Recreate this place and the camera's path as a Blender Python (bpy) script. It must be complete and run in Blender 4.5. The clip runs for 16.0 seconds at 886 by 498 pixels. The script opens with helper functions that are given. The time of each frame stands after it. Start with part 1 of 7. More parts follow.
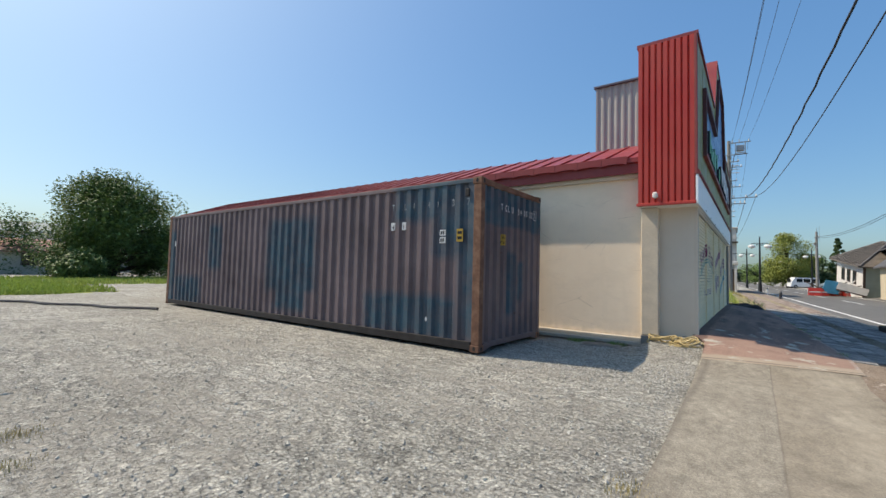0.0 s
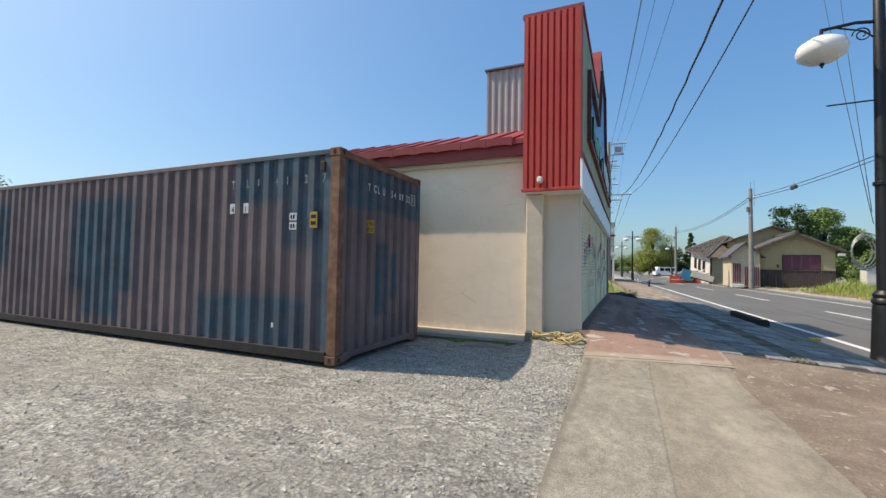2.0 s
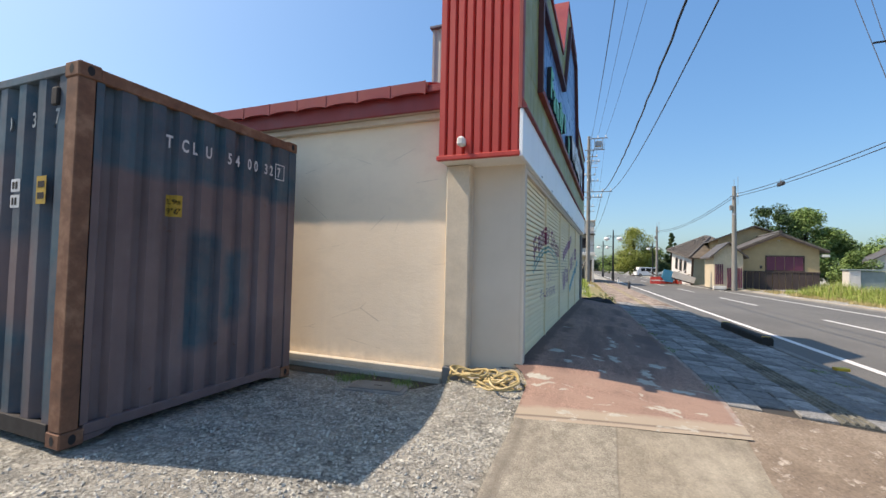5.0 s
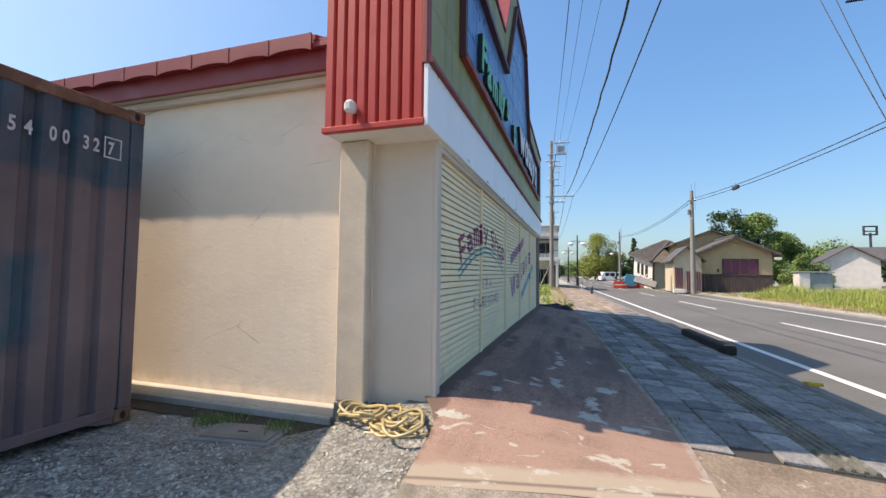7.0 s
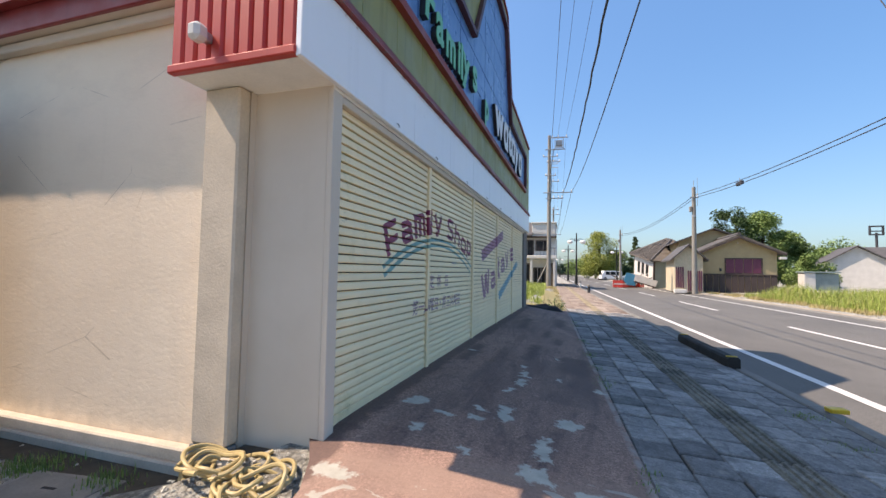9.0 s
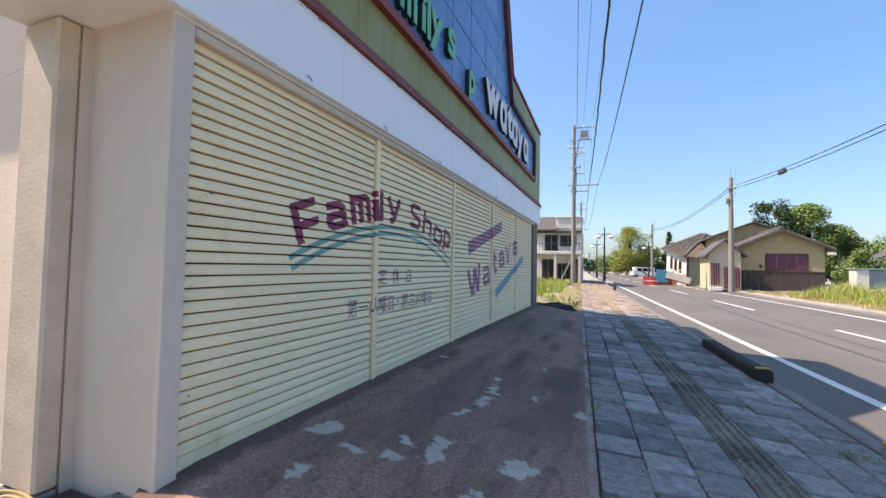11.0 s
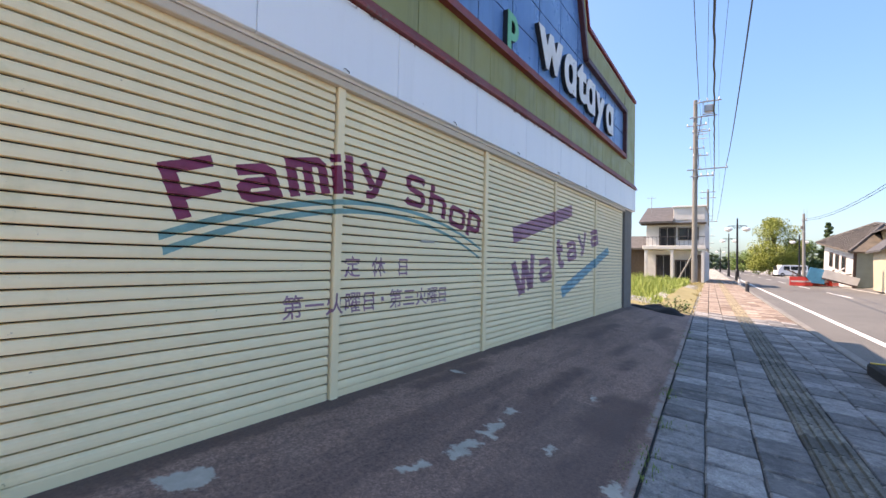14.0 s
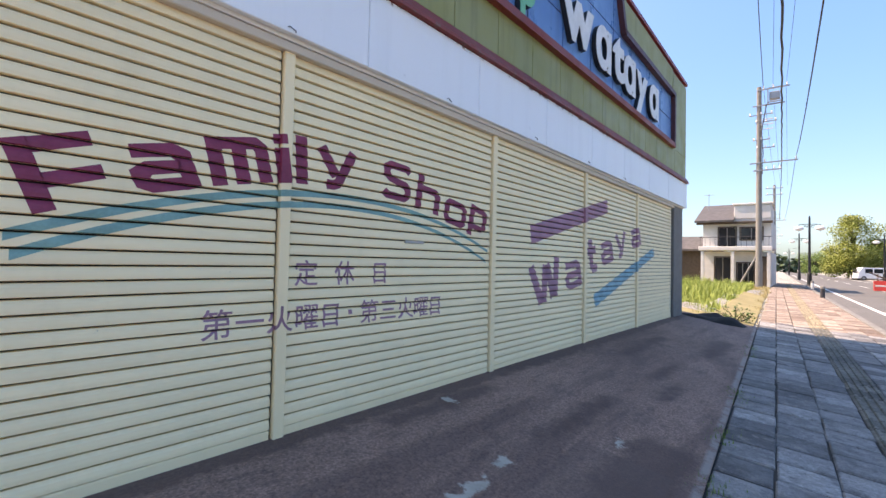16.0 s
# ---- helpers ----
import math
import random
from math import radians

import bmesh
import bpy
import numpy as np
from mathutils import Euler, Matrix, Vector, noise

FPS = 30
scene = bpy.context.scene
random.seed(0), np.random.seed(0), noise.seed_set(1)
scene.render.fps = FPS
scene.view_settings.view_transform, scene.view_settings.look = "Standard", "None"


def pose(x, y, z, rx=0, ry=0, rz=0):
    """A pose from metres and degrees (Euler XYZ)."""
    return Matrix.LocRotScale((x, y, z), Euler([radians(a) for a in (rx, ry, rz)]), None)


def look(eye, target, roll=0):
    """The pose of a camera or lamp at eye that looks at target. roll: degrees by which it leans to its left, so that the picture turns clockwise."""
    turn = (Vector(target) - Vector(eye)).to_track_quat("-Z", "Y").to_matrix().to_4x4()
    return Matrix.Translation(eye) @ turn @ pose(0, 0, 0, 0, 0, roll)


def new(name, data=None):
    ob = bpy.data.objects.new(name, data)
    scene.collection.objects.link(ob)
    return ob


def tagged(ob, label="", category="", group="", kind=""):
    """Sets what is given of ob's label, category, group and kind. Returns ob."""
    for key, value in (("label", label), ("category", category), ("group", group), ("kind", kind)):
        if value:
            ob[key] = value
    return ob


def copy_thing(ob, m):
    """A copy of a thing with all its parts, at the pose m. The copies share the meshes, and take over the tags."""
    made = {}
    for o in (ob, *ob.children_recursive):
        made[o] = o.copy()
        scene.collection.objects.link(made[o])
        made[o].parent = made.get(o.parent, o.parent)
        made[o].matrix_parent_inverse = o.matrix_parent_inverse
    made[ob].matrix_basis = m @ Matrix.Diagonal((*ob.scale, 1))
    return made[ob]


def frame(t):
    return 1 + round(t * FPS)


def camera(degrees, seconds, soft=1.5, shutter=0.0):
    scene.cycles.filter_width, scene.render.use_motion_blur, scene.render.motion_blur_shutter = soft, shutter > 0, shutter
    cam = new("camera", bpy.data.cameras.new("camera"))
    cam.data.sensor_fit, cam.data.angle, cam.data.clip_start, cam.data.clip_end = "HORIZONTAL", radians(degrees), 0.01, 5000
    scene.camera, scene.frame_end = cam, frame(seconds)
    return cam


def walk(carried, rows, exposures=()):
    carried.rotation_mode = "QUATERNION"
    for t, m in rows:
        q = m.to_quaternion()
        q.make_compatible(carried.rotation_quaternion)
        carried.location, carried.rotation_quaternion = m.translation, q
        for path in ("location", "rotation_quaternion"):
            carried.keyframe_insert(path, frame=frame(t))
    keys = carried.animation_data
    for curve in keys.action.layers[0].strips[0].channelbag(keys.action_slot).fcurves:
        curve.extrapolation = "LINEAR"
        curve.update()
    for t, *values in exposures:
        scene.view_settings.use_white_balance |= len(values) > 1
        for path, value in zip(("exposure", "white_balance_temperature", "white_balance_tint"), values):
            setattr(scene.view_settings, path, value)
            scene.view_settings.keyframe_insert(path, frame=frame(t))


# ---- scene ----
cam = camera(92.7, 16.0)
PATH = [
    (0, (0.18, 0.267, 1.682), (-1.008, 1.872, 1.785), 1.5),
    (0.5, (0.037, 0.612, 1.691), (-0.975, 2.334, 1.792), 1.3),
    (1, (0.024, 0.962, 1.675), (-0.837, 2.765, 1.761), 1.3),
    (1.5, (0.062, 1.299, 1.696), (-0.735, 3.131, 1.784), 1.1),
    (2, (0.068, 1.641, 1.705), (-0.734, 3.472, 1.782), 1.0),
    (2.5, (0.11, 1.985, 1.737), (-0.662, 3.829, 1.802), 1.1),
    (3, (0.224, 2.343, 1.762), (-0.554, 4.184, 1.825), 1.0),
    (3.5, (0.223, 2.948, 1.785), (-0.544, 4.794, 1.846), 1.3),
    (6, (0.39, 4.911, 1.779), (-0.276, 6.793, 1.885), 0.7),
    (6.5, (0.474, 5.238, 1.729), (-0.136, 7.139, 1.851), 0.7),
    (7, (0.555, 5.582, 1.762), (-0.049, 7.486, 1.871), 0.6),
    (7.5, (0.592, 5.927, 1.76), (-0.005, 7.834, 1.863), 0.8),
    (8, (0.676, 6.217, 1.753), (0.083, 8.125, 1.854), 0.7),
    (8.5, (0.826, 6.522, 1.769), (0.221, 8.426, 1.87), 0.7),
    (9, (0.907, 6.811, 1.759), (0.294, 8.713, 1.857), 1.0),
    (11.5, (1.478, 8.048, 1.728), (0.688, 9.884, 1.804), 0.9),
    (12, (1.579, 8.262, 1.697), (0.737, 10.075, 1.774), 0.8),
    (12.5, (1.585, 8.526, 1.712), (0.706, 10.322, 1.778), 1.1),
    (13, (1.623, 8.777, 1.692), (0.698, 10.549, 1.763), 1.0),
    (13.5, (1.678, 9.047, 1.709), (0.617, 10.741, 1.779), 0.9),
    (14, (1.684, 9.262, 1.687), (0.507, 10.879, 1.739), 1.3),
    (14.5, (1.686, 9.473, 1.699), (0.477, 11.066, 1.747), 1.2),
    (15, (1.712, 9.697, 1.706), (0.476, 11.269, 1.756), 1.1),
    (15.5, (1.724, 9.891, 1.711), (0.435, 11.418, 1.768), 1.2),
    (16, (1.614, 10.062, 1.714), (0.274, 11.546, 1.77), 1.3),
]
EXPOSURES = [(0, 0.32, 7450, 13), (3.5, 0.55, 7550, 15), (7, 0.72, 7750, 19), (9, 0.82, 7850, 22), (12.5, 1.16, 8200, 26), (16, 1.36, 8500, 30)]
walk(cam, [(t, look(eye, target, roll)) for t, eye, target, roll in PATH], EXPOSURES)

# ---- world, sun ----
SUN_WAY = Vector((2.19, 0.555, -2.95)).normalized()
world = bpy.data.worlds.new("sky")
scene.world = world
world.use_nodes = True
wn = world.node_tree.nodes
sky = wn.new("ShaderNodeTexSky")
sky.sky_type = "NISHITA"
sky.sun_disc = False
sky.sun_elevation = math.asin(-SUN_WAY.z)
sky.sun_rotation = math.atan2(-SUN_WAY.x, -SUN_WAY.y)
sky.air_density, sky.dust_density, sky.ozone_density = 1.0, 2.6, 2.0
even = wn.new("ShaderNodeGamma")  # thin, clear air: less glare along the skyline
even.inputs[1].default_value = 0.6
world.node_tree.links.new(sky.outputs[0], even.inputs[0])
clear = wn.new("ShaderNodeMix")  # a clear, cyan summer sky
clear.data_type, clear.blend_type = "RGBA", "MULTIPLY"
clear.inputs[0].default_value, clear.inputs[7].default_value = 1.0, (1.25, 1.76, 2.14, 1)
deep = wn.new("ShaderNodeHueSaturation")
deep.inputs["Saturation"].default_value = 1.65
world.node_tree.links.new(even.outputs[0], deep.inputs["Color"])
world.node_tree.links.new(deep.outputs[0], clear.inputs[6])
world.node_tree.links.new(clear.outputs[2], wn["Background"].inputs[0])
wn["Background"].inputs[1].default_value = 0.128
sun_data = bpy.data.lights.new("sun", "SUN")
sun_data.energy, sun_data.angle, sun_data.color = 4.0, radians(0.55), (1.0, 0.93, 0.82)
sun = new("sun", sun_data)
sun.matrix_world = Matrix.Translation((-10, -5, 30)) @ SUN_WAY.to_track_quat("-Z", "Y").to_matrix().to_4x4()


# ---- materials ----
class Nodes:
    """A small wrapper to write node materials in few lines."""

    def __init__(self, name, rough=0.8, metal=0.0, space="Object"):
        self.m = bpy.data.materials.new(name)
        self.m.use_nodes = True
        self.t = self.m.node_tree
        self.b = self.t.nodes["Principled BSDF"]
        self.b.inputs["Roughness"].default_value = rough
        self.b.inputs["Metallic"].default_value = metal
        if space == "World":
            self.co = self.t.nodes.new("ShaderNodeNewGeometry").outputs["Position"]
        else:
            self.co = self.t.nodes.new("ShaderNodeTexCoord").outputs[space]

    def put(self, value, socket):
        if hasattr(value, "is_linked"):
            self.t.links.new(value, socket)
        else:
            socket.default_value = value

    def moved(self, scale=(1, 1, 1), loc=(0, 0, 0), rot=(0, 0, 0)):
        n = self.t.nodes.new("ShaderNodeMapping")
        self.t.links.new(self.co, n.inputs[0])
        n.inputs["Location"].default_value, n.inputs["Rotation"].default_value, n.inputs["Scale"].default_value = loc, rot, scale
        return n.outputs[0]

    def noise(self, scale, detail=4, rough=0.6, co=None, distort=0.0):
        n = self.t.nodes.new("ShaderNodeTexNoise")
        self.t.links.new(co or self.co, n.inputs["Vector"])
        n.inputs["Scale"].default_value, n.inputs["Detail"].default_value = scale, detail
        n.inputs["Roughness"].default_value, n.inputs["Distortion"].default_value = rough, distort
        return n.outputs[0]

    def cells(self, scale, out="Distance", co=None, feature="F1"):
        n = self.t.nodes.new("ShaderNodeTexVoronoi")
        n.feature = feature
        self.t.links.new(co or self.co, n.inputs["Vector"])
        n.inputs["Scale"].default_value = scale
        return n.outputs[out]

    def ramp(self, fac, *stops):
        n = self.t.nodes.new("ShaderNodeValToRGB")
        self.t.links.new(fac, n.inputs[0])
        while len(n.color_ramp.elements) < len(stops):
            n.color_ramp.elements.new(0.5)
        for e, (p, c) in zip(n.color_ramp.elements, stops):
            e.position, e.color = p, (c, c, c, 1) if isinstance(c, (int, float)) else (*c, 1)
        return n.outputs[0]

    def mix(self, fac, a, b, kind="MIX"):
        n = self.t.nodes.new("ShaderNodeMix")
        n.data_type, n.blend_type = "RGBA", kind
        for value, i in ((fac, 0), (a, 6), (b, 7)):
            if isinstance(value, tuple):
                value = (*value, 1)
            self.put(value, n.inputs[i])
        return n.outputs[2]

    def math(self, op, a, b=0.0, c=0.0):
        n = self.t.nodes.new("ShaderNodeMath")
        n.operation = op
        n.use_clamp = False
        for value, i in ((a, 0), (b, 1), (c, 2)):
            self.put(value, n.inputs[i])
        return n.outputs[0]

    def axes(self):
        n = self.t.nodes.new("ShaderNodeSeparateXYZ")
        self.t.links.new(self.co, n.inputs[0])
        return n.outputs

    def inside(self, value, lo, hi, soft):
        """1 between lo and hi, with soft edges."""
        up = self.t.nodes.new("ShaderNodeMapRange")
        down = self.t.nodes.new("ShaderNodeMapRange")
        for n, a, b in ((up, lo - soft, lo + soft), (down, hi + soft, hi - soft)):
            self.put(value, n.inputs[0])
            n.inputs[1].default_value, n.inputs[2].default_value = a, b
        return self.math("MULTIPLY", up.outputs[0], down.outputs[0])

    def random(self):
        return self.t.nodes.new("ShaderNodeObjectInfo").outputs["Random"]

    def island(self):
        return self.t.nodes.new("ShaderNodeNewGeometry").outputs["Random Per Island"]

    def bump(self, height, strength=0.3, distance=0.01, chain=None):
        n = self.t.nodes.new("ShaderNodeBump")
        self.put(height, n.inputs["Height"])
        n.inputs["Strength"].default_value, n.inputs["Distance"].default_value = strength, distance
        if chain:
            self.t.links.new(chain, n.inputs["Normal"])
        self.t.links.new(n.outputs[0], self.b.inputs["Normal"])
        return n.outputs[0]

    def done(self, color=None, rough=None):
        if color is not None:
            self.put((*color, 1) if isinstance(color, tuple) else color, self.b.inputs["Base Color"])
        if rough is not None:
            self.put(rough, self.b.inputs["Roughness"])
        return self.m


def plain(name, c, rough=0.6, metal=0.0, vary=0.18, scale=6.0, bump=0.0, fine=60.0, space="Object"):
    """Paint, plastic or metal of one colour, with a mottle, fine grain and dirt."""
    n = Nodes(name, rough, metal, space)
    big = n.ramp(n.noise(scale, 5), (0.3, 1 - vary), (0.7, 1.0))
    small = n.ramp(n.noise(fine, 3), (0.3, 1 - vary * 0.5), (0.7, 1.0))
    col = n.mix(1.0, n.mix(1.0, c, big, "MULTIPLY"), small, "MULTIPLY")
    if bump:
        n.bump(n.noise(fine, 3), bump, 0.004)
    return n.done(col, n.ramp(n.noise(scale * 1.7, 4), (0.3, max(rough - 0.1, 0.03)), (0.7, min(rough + 0.12, 1.0))))


def gravel_material():
    """Compacted crushed stone: dusty tan, trodden into paler and darker streaks."""
    n = Nodes("gravel", 0.95, space="World")
    stone = n.cells(34, "Color")
    gap = n.cells(34, "Distance")
    coarse = n.cells(13, "Distance")
    base = n.ramp(n.noise(0.5, 6, 0.62), (0.32, (0.365, 0.357, 0.312)), (0.66, (0.52, 0.51, 0.455)))
    col = n.mix(1.0, base, n.ramp(stone, (0.1, 0.62), (0.5, 1.0), (0.85, 1.3)), "MULTIPLY")
    col = n.mix(1.0, col, n.ramp(gap, (0.3, 1.0), (0.8, 0.5)), "MULTIPLY")
    clod = n.ramp(n.noise(4.5, 6, 0.68, n.moved((0.8, 1.5, 1), rot=(0, 0, 0.35)), 0.6), (0.40, 0.0), (0.55, 0.5), (0.7, 1.0))
    col = n.mix(1.0, col, n.ramp(clod, (0.0, 0.66), (0.5, 1.0), (1.0, 1.28)), "MULTIPLY")
    dust = n.ramp(n.noise(1.3, 6, 0.65), (0.46, 0.0), (0.72, 0.4))
    col = n.mix(dust, col, (0.52, 0.50, 0.435))
    lump = n.noise(10, 6, 0.72, n.moved((0.75, 1.3, 1), rot=(0, 0, 0.5)), 0.8)
    col = n.mix(1.0, col, n.ramp(lump, (0.34, 0.74), (0.5, 1.04), (0.66, 1.4)), "MULTIPLY")
    track = n.ramp(n.noise(0.8, 5, 0.6, n.moved((0.35, 1.6, 1), rot=(0, 0, 0.5))), (0.46, 0.0), (0.62, 0.6))
    col = n.mix(track, col, (0.33, 0.312, 0.27))
    first = n.bump(n.math("SUBTRACT", 1.0, gap), 0.55, 0.02)
    second = n.bump(n.math("SUBTRACT", 1.0, coarse), 0.4, 0.04, first)
    third = n.bump(lump, 1.0, 0.06, second)
    n.bump(n.noise(4.5, 6, 0.68, n.moved((0.8, 1.5, 1), rot=(0, 0, 0.35)), 0.6), 0.8, 0.07, third)
    return n.done(col)


def concrete_material():
    """Old drive slab: tan mottle, two faint wheel bands, a middle seam and dark spills."""
    n = Nodes("old_concrete", 0.9, space="World")
    x, y, z = n.axes()
    col = n.ramp(n.noise(0.9, 6, 0.62), (0.3, (0.19, 0.162, 0.12)), (0.5, (0.25, 0.218, 0.167)), (0.72, (0.325, 0.29, 0.228)))
    col = n.mix(1.0, col, n.ramp(n.cells(75, "Color"), (0.1, 0.8), (0.9, 1.12)), "MULTIPLY")
    wob = n.math("MULTIPLY", n.math("SUBTRACT", n.noise(1.2, 4), 0.5), 0.3)
    xs = n.math("ADD", x, wob)
    bands = n.math("MAXIMUM", n.inside(xs, -0.1, 0.18, 0.1), n.inside(xs, 0.8, 1.15, 0.12))
    col = n.mix(n.math("MULTIPLY", bands, 0.3), col, (0.36, 0.32, 0.25))
    seam = n.inside(n.math("ADD", x, n.math("MULTIPLY", wob, 0.12)), 0.333, 0.347, 0.006)
    col = n.mix(n.math("MULTIPLY", seam, 0.6), col, (0.13, 0.11, 0.085))
    coarse = n.inside(n.math("ADD", x, n.math("MULTIPLY", wob, 0.2)), -2.0, 0.335, 0.01)
    pebbles = n.mix(1.0, n.ramp(n.cells(95, "Color"), (0.1, (0.17, 0.152, 0.12)), (0.9, (0.33, 0.305, 0.25))), n.ramp(n.noise(11, 6, 0.74), (0.34, 0.72), (0.5, 1.0), (0.66, 1.28)), "MULTIPLY")
    col = n.mix(n.math("MULTIPLY", coarse, 0.7), col, pebbles)
    stain = n.ramp(n.noise(1.7, 6, 0.65, n.moved((1.8, 0.5, 1)), 0.6), (0.54, 0.0), (0.74, 0.55))
    col = n.mix(stain, col, (0.20, 0.172, 0.138))
    col = n.mix(1.0, col, n.ramp(n.noise(5.5, 7, 0.72, n.moved((1.3, 0.7, 1))), (0.34, 0.78), (0.5, 1.0), (0.66, 1.18)), "MULTIPLY")
    left_edge = n.inside(n.math("ADD", x, n.math("MULTIPLY", wob, 0.4)), -0.47, -0.40, 0.03)
    col = n.mix(n.math("MULTIPLY", left_edge, 0.55), col, (0.12, 0.105, 0.085))
    chips = n.ramp(n.noise(14, 5, 0.7), (0.68, 0.0), (0.74, 0.7))
    col = n.mix(chips, col, (0.46, 0.43, 0.36))
    first = n.bump(n.noise(130, 3), 0.35, 0.006)
    n.bump(n.math("MULTIPLY", coarse, n.math("SUBTRACT", 1.0, n.cells(95, "Distance"))), 0.4, 0.008, first)
    return n.done(col)


def dirt_material():
    n = Nodes("worn_brown_paving", 0.95, space="World")
    col = n.ramp(n.noise(1.4, 6, 0.65), (0.32, (0.145, 0.108, 0.078)), (0.52, (0.215, 0.165, 0.122)), (0.72, (0.30, 0.245, 0.188)))
    fl = n.ramp(n.noise(7, 6, 0.7, distort=0.8), (0.58, 0.0), (0.66, 0.8))
    col = n.mix(fl, col, (0.47, 0.41, 0.34))
    col = n.mix(1.0, col, n.ramp(n.cells(60, "Color"), (0.1, 0.75), (0.9, 1.15)), "MULTIPLY")
    n.bump(n.noise(45, 5), 0.5, 0.012)
    return n.done(col)


def apron_material():
    """Red-brown floor paint on concrete, worn through in flakes and long scrapes."""
    n = Nodes("worn_red_floor_paint", 0.88, space="World")
    x, y, z = n.axes()
    paint = n.ramp(n.noise(1.3, 6, 0.62), (0.3, (0.24, 0.148, 0.115)), (0.55, (0.305, 0.187, 0.145)), (0.75, (0.35, 0.218, 0.168)))
    paint = n.mix(1.0, paint, n.ramp(n.cells(110, "Color"), (0.1, 0.7), (0.9, 1.2)), "MULTIPLY")
    streak = n.ramp(n.noise(1.0, 6, 0.66, n.moved((2.2, 0.42, 1)), 0.4), (0.44, 0.0), (0.6, 0.75))
    paint = n.mix(streak, paint, (0.14, 0.086, 0.072))
    scuff = n.ramp(n.noise(6.0, 7, 0.74, n.moved((1.6, 0.55, 1), loc=(4, 2, 0)), 0.5), (0.52, 0.0), (0.66, 0.6))
    paint = n.mix(scuff, paint, (0.105, 0.068, 0.058))
    grit = n.ramp(n.noise(48, 5, 0.75), (0.34, 0.62), (0.5, 1.0), (0.68, 1.4))
    paint = n.mix(1.0, paint, grit, "MULTIPLY")
    wob = n.math("MULTIPLY", n.math("SUBTRACT", n.noise(7, 5, 0.65), 0.5), 0.3)
    wob2 = n.math("MULTIPLY", n.math("SUBTRACT", n.noise(6, 5, 0.65, n.moved(loc=(5, 3, 1))), 0.5), 0.34)
    xs, ys = n.math("ADD", x, wob), n.math("ADD", y, wob2)
    worn = n.ramp(n.noise(5.5, 7, 0.66, n.moved((1.4, 0.8, 1)), 0.6), (0.745, 0.0), (0.76, 1.0))
    for cx, cy, rx, ry in ((0.68, 9.80, 0.05, 0.20), (0.66, 9.42, 0.09, 0.09), (0.98, 9.33, 0.10, 0.04), (-0.19, 9.66, 0.035, 0.05), (-0.42, 8.98, 0.13, 0.035), (0.2, 9.5, 0.05, 0.03), (-0.38, 10.18, 0.08, 0.10), (-0.1, 10.04, 0.05, 0.04), (0.15, 10.06, 0.08, 0.05), (0.12, 10.33, 0.05, 0.04), (0.33, 10.33, 0.05, 0.18), (0.82, 10.36, 0.09, 0.12),
                           (0.26, 11.0, 0.03, 0.10), (0.33, 11.38, 0.04, 0.14), (0.32, 11.73, 0.04, 0.12), (0.27, 12.07, 0.04, 0.10), (0.71, 11.76, 0.02, 0.08), (1.1, 11.62, 0.05, 0.05), (-0.45, 12.49, 0.03, 0.04), (0.62, 12.91, 0.02, 0.06)):
        worn = n.math("MAXIMUM", worn, n.math("MULTIPLY", n.inside(xs, cx - rx, cx + rx, 0.012), n.inside(ys, cy - ry, cy + ry, 0.012)))
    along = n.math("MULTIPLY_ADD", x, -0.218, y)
    # front strip: its sunlit tone is put into the paint colour, with worn flakes
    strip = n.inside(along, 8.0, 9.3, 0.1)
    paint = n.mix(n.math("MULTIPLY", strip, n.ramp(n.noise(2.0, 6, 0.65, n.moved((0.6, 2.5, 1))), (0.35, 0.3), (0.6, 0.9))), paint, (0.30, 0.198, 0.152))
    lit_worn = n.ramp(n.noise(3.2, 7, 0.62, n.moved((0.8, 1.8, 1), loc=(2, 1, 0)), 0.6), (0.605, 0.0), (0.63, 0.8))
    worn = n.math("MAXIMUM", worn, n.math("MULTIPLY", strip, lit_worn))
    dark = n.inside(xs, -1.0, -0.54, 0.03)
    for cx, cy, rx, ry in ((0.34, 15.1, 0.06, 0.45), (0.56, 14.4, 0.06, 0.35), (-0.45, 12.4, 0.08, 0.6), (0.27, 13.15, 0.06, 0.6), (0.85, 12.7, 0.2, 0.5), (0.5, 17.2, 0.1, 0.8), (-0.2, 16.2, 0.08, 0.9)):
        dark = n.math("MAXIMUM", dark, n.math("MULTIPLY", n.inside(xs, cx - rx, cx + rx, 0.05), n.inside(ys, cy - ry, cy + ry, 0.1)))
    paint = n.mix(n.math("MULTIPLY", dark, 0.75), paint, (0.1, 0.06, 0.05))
    front = n.inside(n.math("ADD", along, n.math("MULTIPLY", wob, 0.4)), 8.0, 8.5, 0.03)
    paint = n.mix(n.math("MULTIPLY", front, 0.75), paint, (0.36, 0.31, 0.235))
    patch = n.math("MULTIPLY", n.inside(n.math("MULTIPLY_ADD", y, 0.0664, x), 1.28, 1.82, 0.012), n.inside(y, 10.9, 12.75, 0.012))
    paint = n.mix(n.math("MULTIPLY", patch, 0.4), paint, (0.12, 0.082, 0.072))
    edge = n.inside(along, 8.33, 8.355, 0.012)
    paint = n.mix(n.math("MULTIPLY", edge, 0.7), paint, (0.07, 0.05, 0.045))
    rim = n.inside(n.math("MULTIPLY_ADD", y, 0.0664, x), 1.925, 1.975, 0.012)
    paint = n.mix(n.math("MULTIPLY", rim, n.ramp(n.noise(4, 6, 0.7), (0.42, 0.0), (0.55, 0.7))), paint, (0.32, 0.305, 0.28))
    bare = n.ramp(n.noise(9, 5), (0.3, (0.34, 0.325, 0.275)), (0.7, (0.47, 0.45, 0.385)))
